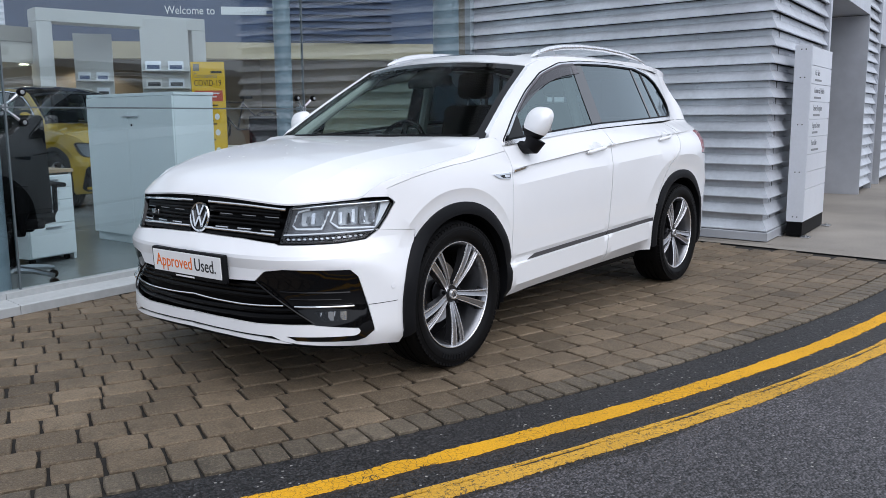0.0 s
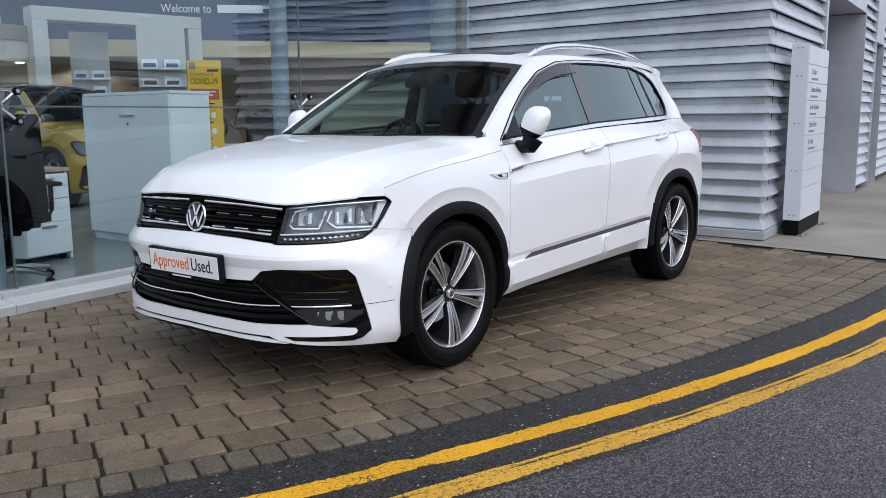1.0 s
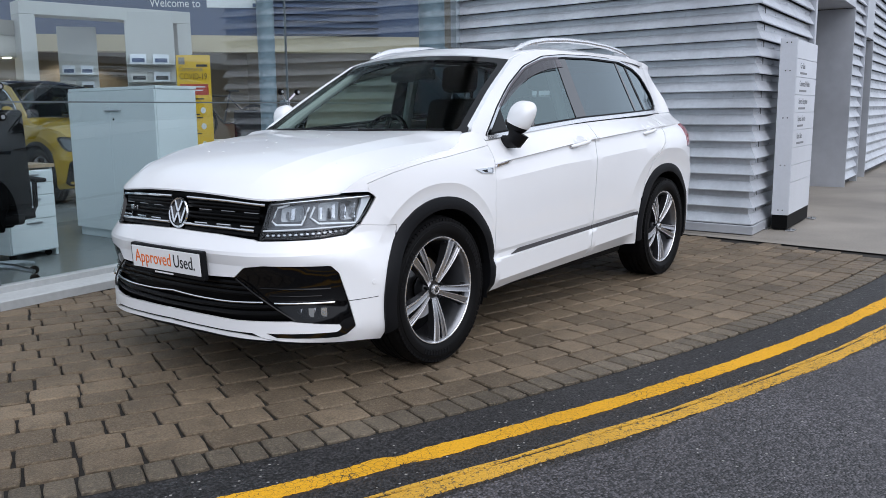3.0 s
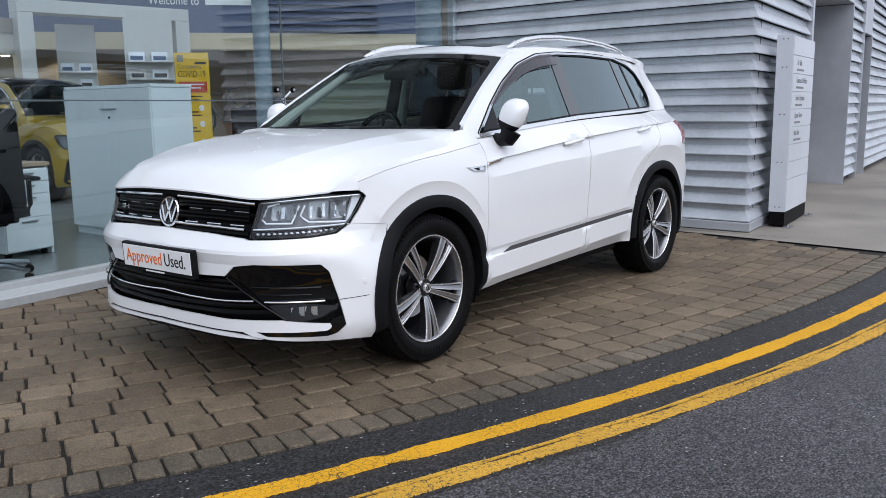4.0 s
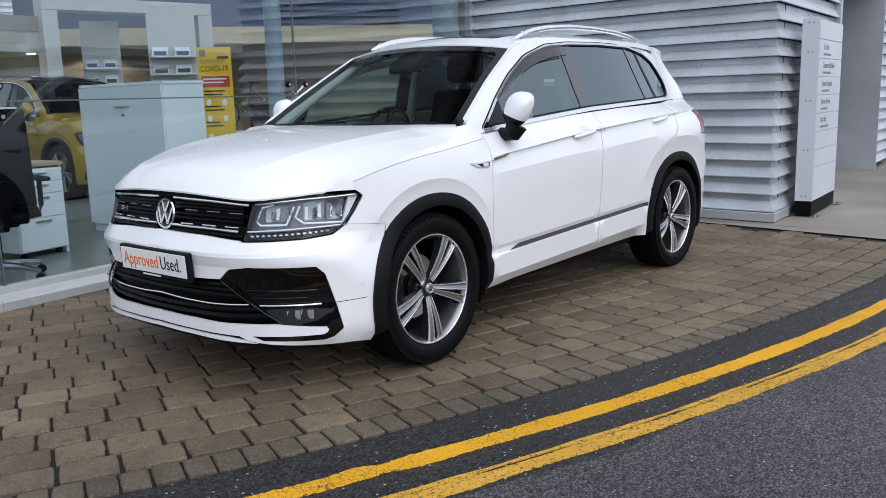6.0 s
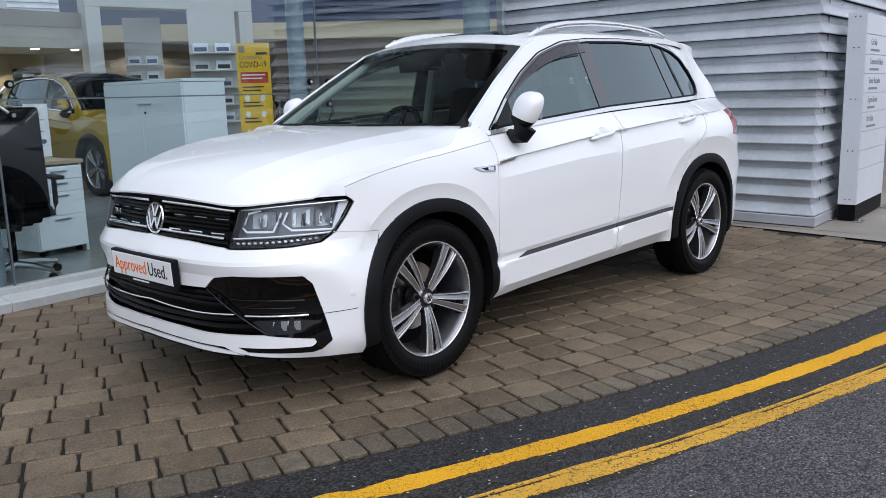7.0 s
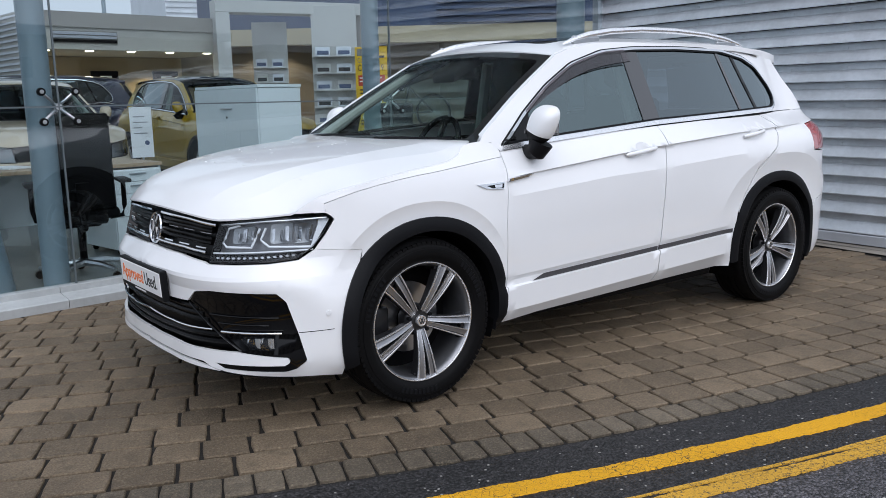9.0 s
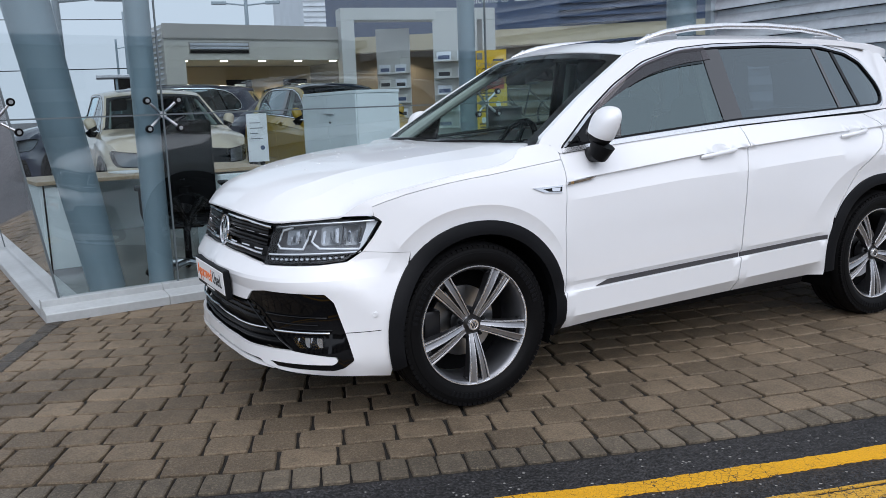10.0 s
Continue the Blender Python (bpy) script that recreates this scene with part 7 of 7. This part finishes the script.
for x, y in ((-0.05, -0.05), (-0.05, 0.20), (1.0, -0.06), (1.0, 0.20)):
    gable_box("foot_plate", (x, y - 0.02, 0.001), (x + 0.12, y + 0.06, 0.012), STEEL, tot, 0.002)
    part("foot_bolt", lathe([(0.0, 0.03), (0.010, 0.03), (0.011, 0.012)], 8, "z"), STEEL, tot).location = (x + 0.03, y + 0.01, 0)

# ---- cars on show behind the glass, and beyond it ----
def other_car(m, scale, colour, name, label, rough=0.3, roof_paint=None, mirrors=""):
    root = holder("car", m @ Matrix.Diagonal((*scale, 1)), label, "car")
    paint = material(name, colour, rough, coat=1.0, grain=0.01)
    build_car(root, paint, False, roof_paint)
    if mirrors:
        for side in (-1, 1):
            door_mirror(root, side, paint, mirrors)
    return root
other_car(pose(0.26, 6.65, 0.07, 0, 0, 91), (0.90, 0.94, 0.97), (0.52, 0.44, 0.32), "cream_paint", "cream hatchback on show in the showroom", mirrors="cream door mirror on a black foot")
other_car(pose(3.12, 7.33, 0.07, 0, 0, 95), (0.86, 0.95, 1.0), (0.34, 0.225, 0.004), "yellow_paint", "yellow hatchback with a black roof on show", roof_paint=BLACK_GLOSS, mirrors="yellow door mirror on a black foot")
other_car(pose(-0.55, 11.65, 0.07, 0, 0, -3), (0.97, 0.97, 1.065), (0.012, 0.016, 0.04), "navy_paint", "dark blue SUV on show in the showroom")
other_car(pose(-4.4, 9.6, 0.0, 0, 0, 92), (0.95, 1.0, 0.95), (0.10, 0.11, 0.125), "grey_paint", "dark grey car parked in the yard")

# unseen low buildings, added to cut the low sky from glass, paint and ground
def backdrop_building(m, length, height, wall, label):
    ob = holder("commercial_building", m, label, "building", "buildings across the road")
    gable_box("wall", (0, 0, 0), (length, 12, height), wall, ob, 0.0)
    gable_box("roof", (-0.3, -0.4, height), (length + 0.3, 12.3, height + 0.45), PANEL_GREY, ob, 0.02)
    n = int(length / 4.5)
    for k in range(n):
        x = (k + 0.5) * length / n
        for z0, z1 in ((0.4, 2.1), (2.7, 3.7)):
            w = gable_box("window", (x - 1.3, -0.10, z0), (x + 1.3, -0.004, z1), DARK, ob, 0.01)
            gable_box("pane", (x - 1.2, -0.13, z0 + 0.1), (x + 1.2, -0.104, z1 - 0.1), BLACK_GLOSS, w, 0.0)
for bx, blen, bh, bwall in ((-40, 34, 4.2, WALL_WARM), (-4, 30, 4.8, WALL_GREY), (29, 40, 4.3, WALL_WARM)):
    backdrop_building(pose(bx + blen, -36.0, 0, 0, 0, 180), blen, bh, bwall, "long low unseen building added across the road to cut low sky light")
backdrop_building(pose(-46, -36, 0, 0, 0, 90), 60, 4.4, WALL_GREY, "long low unseen building added beyond the yard to cut low sky light")

# street lamps and a low building beyond
def street_lamp(m, arms, h=6.1, label="tall grey twin-headed street lamp", slim=1.0):
    sl = holder("street_lamp", m, label, "street lamp", "street lamps")
    part("pole", tube([(0, 0, 0), (0, 0, h / 2), (0, 0, h + 0.35)], 0.09, 12, None, [0.12 * slim, 0.10 * slim, 0.08 * slim]), COLUMN, sl, smooth=True)
    for s in arms:
        part("arm", tube([(0, 0, h - 0.1), (s * 0.9 * slim, 0, h)], 0.035 * slim, 8), COLUMN, sl, smooth=True)
        a, b = s * 0.85 * slim, s * 1.5 * slim
        part("lamp_head", boxed((min(a, b), -0.14 * slim, h - 0.06), (max(a, b), 0.14 * slim, h - 0.06 + 0.14 * slim), 0.03), COLUMN, sl)
street_lamp(pose(9.32, 34.6, 0, 0, 0, -16), (-1, 1))
street_lamp(pose(0.09, 18.1, 0, 0, 0, -4), (1,), 4.05, "tall grey street lamp with one head")
street_lamp(pose(4.50, 40.7, 0, 0, 0, -8), (1,), 4.65, "thin grey lamp post with one short arm", 0.6)
street_lamp(pose(4.20, 35.7, 0, 0, 0, -8), (1,), 5.40, "thin grey lamp post with one short arm", 0.6)
for z in (3.35, 5.42):
    cable = finish("overhead_cable", tube([(4.20, 35.7, z), (-12.0, 37.0, z - 0.15), (-28.0, 38.0, z)], 0.022, 6), DARK)
    tagged(cable, "thin dark overhead cable strung from a lamp post", "cable", "overhead cables")
shelter = holder("yard_shelter", pose(2.3, 30.9, 0, 0, 0, -6), "small flat-roofed shelter in the yard", "shelter")
gable_box("roof", (0.0, -0.6, 2.72), (1.7, 0.8, 2.84), PANEL_GREY, shelter, 0.02)
gable_box("back_panel", (0.62, 0.2, 0.0), (1.58, 0.26, 2.71), DARK, shelter, 0.0)
for x in (0.7, 1.55):
    part("post", tube([(x, -0.4, 0), (x, -0.4, 2.72)], 0.05, 10), COLUMN, shelter, smooth=True)
# louvred end of the back building
end_a, end_b = Vector((1.40, 12.95, 0)), Vector((1.16, 15.35, 0))
end_n = Vector((end_a.y - end_b.y, end_b.x - end_a.x, 0)).normalized()
end_wall = tagged(new("louvred_end_wall"), "end wall clad in bright silver louvres", "wall", kind="structure")
end_wall.matrix_world = Matrix.Diagonal((1, 1, 0.66, 1))
wall_block("backing", end_a - end_n * 0.11, end_b - end_n * 0.11, end_n, 0.2, 0.0, 4.46, LOUVRE, "", end_wall)
slat = part("louvre_slat", louvre_slat(end_b, end_a, None, None, end_n), LOUVRE, end_wall)
for k in range(1, 28):
    ob = new("louvre_slat", slat.data)
    ob.parent = end_wall
    ob.location = (0, 0, 0.1 + k * PITCH)
far = holder("distant_shed", pose(12.5, 36.0, 0, 0, 0, -12), "pale ribbed metal shed beyond the yard", "building")
gable_box("wall", (0, 0, 0), (26, 14, 9.2), PANEL_GREY, far, 0.0)
gable_box("roof", (-0.1, -0.1, 9.2), (26.1, 14.1, 9.5), WALL_GREY, far, 0.0)
for k in range(36):
    gable_box("rib", (0.0, -0.08, 0.2 + 0.25 * k), (26, -0.004, 0.32 + 0.25 * k), LOUVRE, far, 0.0)


# ---- paving, block by block ----
paving = tagged(new("block_paving"), "brown weathered concrete block paving with sandy joints", "paving", kind="structure")
bm = bmesh.new()
prev = None
for s in np.arange(0.6, 14.6, 0.15):
    p, q = along(s, 0.001), along(s, 7.1)
    a, b = bm.verts.new((*p, -0.014)), bm.verts.new((*q, -0.014))
    if prev:
        bm.faces.new((prev[0], prev[1], b, a))
    prev = (a, b)
part("sand_bed", bm, SAND, paving, "dark sandy joints")

rnd = random.Random(5)
def block_mesh(name, length, width, mat, seed):
    """A tumbled block: soft uneven edges and a slightly hollow top."""
    r = random.Random(seed)
    me = bpy.data.meshes.new(name)
    hx, hy = length / 2, width / 2
    ring = [(-hx, -hy), (-hx / 3, -hy), (hx / 3, -hy), (hx, -hy), (hx, 0), (hx, hy), (hx / 3, hy), (-hx / 3, hy), (-hx, hy), (-hx, 0)]
    jit = []
    for i, (x, y) in enumerate(ring):
        corner = abs(x) == hx and abs(y) == hy
        k = r.uniform(0.935, 0.975) if corner else 1
        jit.append((x * k + r.uniform(-0.0030, 0.0016) * (1 if x > 0 else -1), y * k + r.uniform(-0.0035, 0.002) * (1 if y > 0 else -1)))
    n = len(ring)
    vs = [(x, y, -0.03) for x, y in jit] + [(x, y, -0.0042 + r.uniform(-0.0025, 0.001)) for x, y in jit]
    vs += [(x * (1 - 0.0055 / hx), y * (1 - 0.0055 / hy), r.uniform(-0.0008, 0.0006)) for x, y in jit]
    fs = [tuple(range(2 * n, 3 * n))]
    for k in range(n):
        j = (k + 1) % n
        fs += [(k, j, n + j, n + k), (n + k, n + j, 2 * n + j, 2 * n + k)]
    me.from_pydata(vs, [], fs)
    me.materials.append(mat)
    return me
ROW = 0.1775
LENGTHS = (0.180, 0.198, 0.208, 0.224)
stock = {(L, v): block_mesh("block", L - 0.0075, ROW - 0.0125, BLOCK, int(L * 1000) + v * 7) for L in LENGTHS for v in range(4)}
rest_v, rest_f = [], []
DRAIN_A, DRAIN_B = Vector((-1.453, 1.978)), Vector((-2.044, 0.405))
drain_dir = (DRAIN_B - DRAIN_A).normalized()
shop_inv = SHOP.inverted()
placed = 0
for row in range(39):
    d = 0.160 + ROW * (row + 0.5)
    # courses break joint by half a block
    s = 0.72 + (0.10 if row % 2 else 0.0) + rnd.uniform(-0.02, 0.02)
    while s < 14.2:
        L = rnd.choice(LENGTHS)
        # spacing shrinks on the inside of the bend
        k = (Vector(along(s + 0.05, d)) - Vector(along(s - 0.05, d))).length / 0.1
        ds = L / max(k, 0.3)
        c = Vector(along(s + ds / 2, d))
        t = Vector(along(s + ds, d)) - Vector(along(s, d))
        s += ds
        loc = shop_inv @ Vector((c.x, c.y, 0))
        if loc.x > 0.09 and loc.y > 0.09:
            continue
        if c.x > 4.50 + 0.125 * (c.y + 1.03) or c.x < -5.5:
            continue
        ang = math.degrees(math.atan2(t.y, t.x)) + rnd.uniform(-0.8, 0.8)
        m = pose(c.x, c.y, rnd.uniform(-0.002, 0.0015), rnd.uniform(-0.35, 0.35), rnd.uniform(-0.35, 0.35), ang + (180 if rnd.random() < 0.5 else 0))
        me = stock[(L, rnd.randrange(4))]
        near = -2.15 < c.x < 1.9 and d < 2.05 and not (c.x > 0.2 and c.y > -0.5)
        if near and placed < 300:
            ob = new("block", me)
            ob.parent = paving
            ob.matrix_local = m
            placed += 1
        else:
            base = len(rest_v)
            rest_v += [tuple(m @ v.co) for v in me.vertices]
            rest_f += [tuple(base + i for i in p.vertices) for p in me.polygons]
me = bpy.data.meshes.new("blocks_beyond")
me.from_pydata(rest_v, [], rest_f)
me.materials.append(BLOCK_FAR)
ob = new("blocks_beyond", me)
ob.parent = paving
tagged(ob, kind="stuff")

# dark setts along the kerb and across the forecourt
kerb = tagged(new("kerb_setts"), "row of dark grey setts edging the paving", "kerb", kind="structure")
sett_stock = [block_mesh("sett", 0.098, 0.148, SETT, 900 + v) for v in range(6)]
s = 1.2
while s < 13.8:
    c, c2 = along(s, 0.080), along(s + 0.02, 0.080)
    if -5.0 < c[0] < 4.38:
        ob = new("sett", rnd.choice(sett_stock))
        ob.parent = kerb
        ob.matrix_local = pose(c[0], c[1], rnd.uniform(-0.003, 0.001), rnd.uniform(-0.8, 0.8), 0, math.degrees(math.atan2(c2[1] - c[1], c2[0] - c[0])) + rnd.uniform(-1, 1))
    s += 0.1055
drain = tagged(new("drain_setts"), "line of dark setts crossing the paving", "paving", kind="structure")
drain_stock = [block_mesh("sett", 0.19, 0.098, DRAIN_SETT, 950 + v) for v in range(4)]
for k in range(14):
    c = DRAIN_A + drain_dir * (0.02 + 0.197 * k)
    ob = new("sett", rnd.choice(drain_stock))
    ob.parent = drain
    ob.matrix_local = pose(c.x, c.y, 0.0055 + rnd.uniform(-0.001, 0.001), 0, 0, math.degrees(math.atan2(drain_dir.y, drain_dir.x)) + rnd.uniform(-0.8, 0.8))
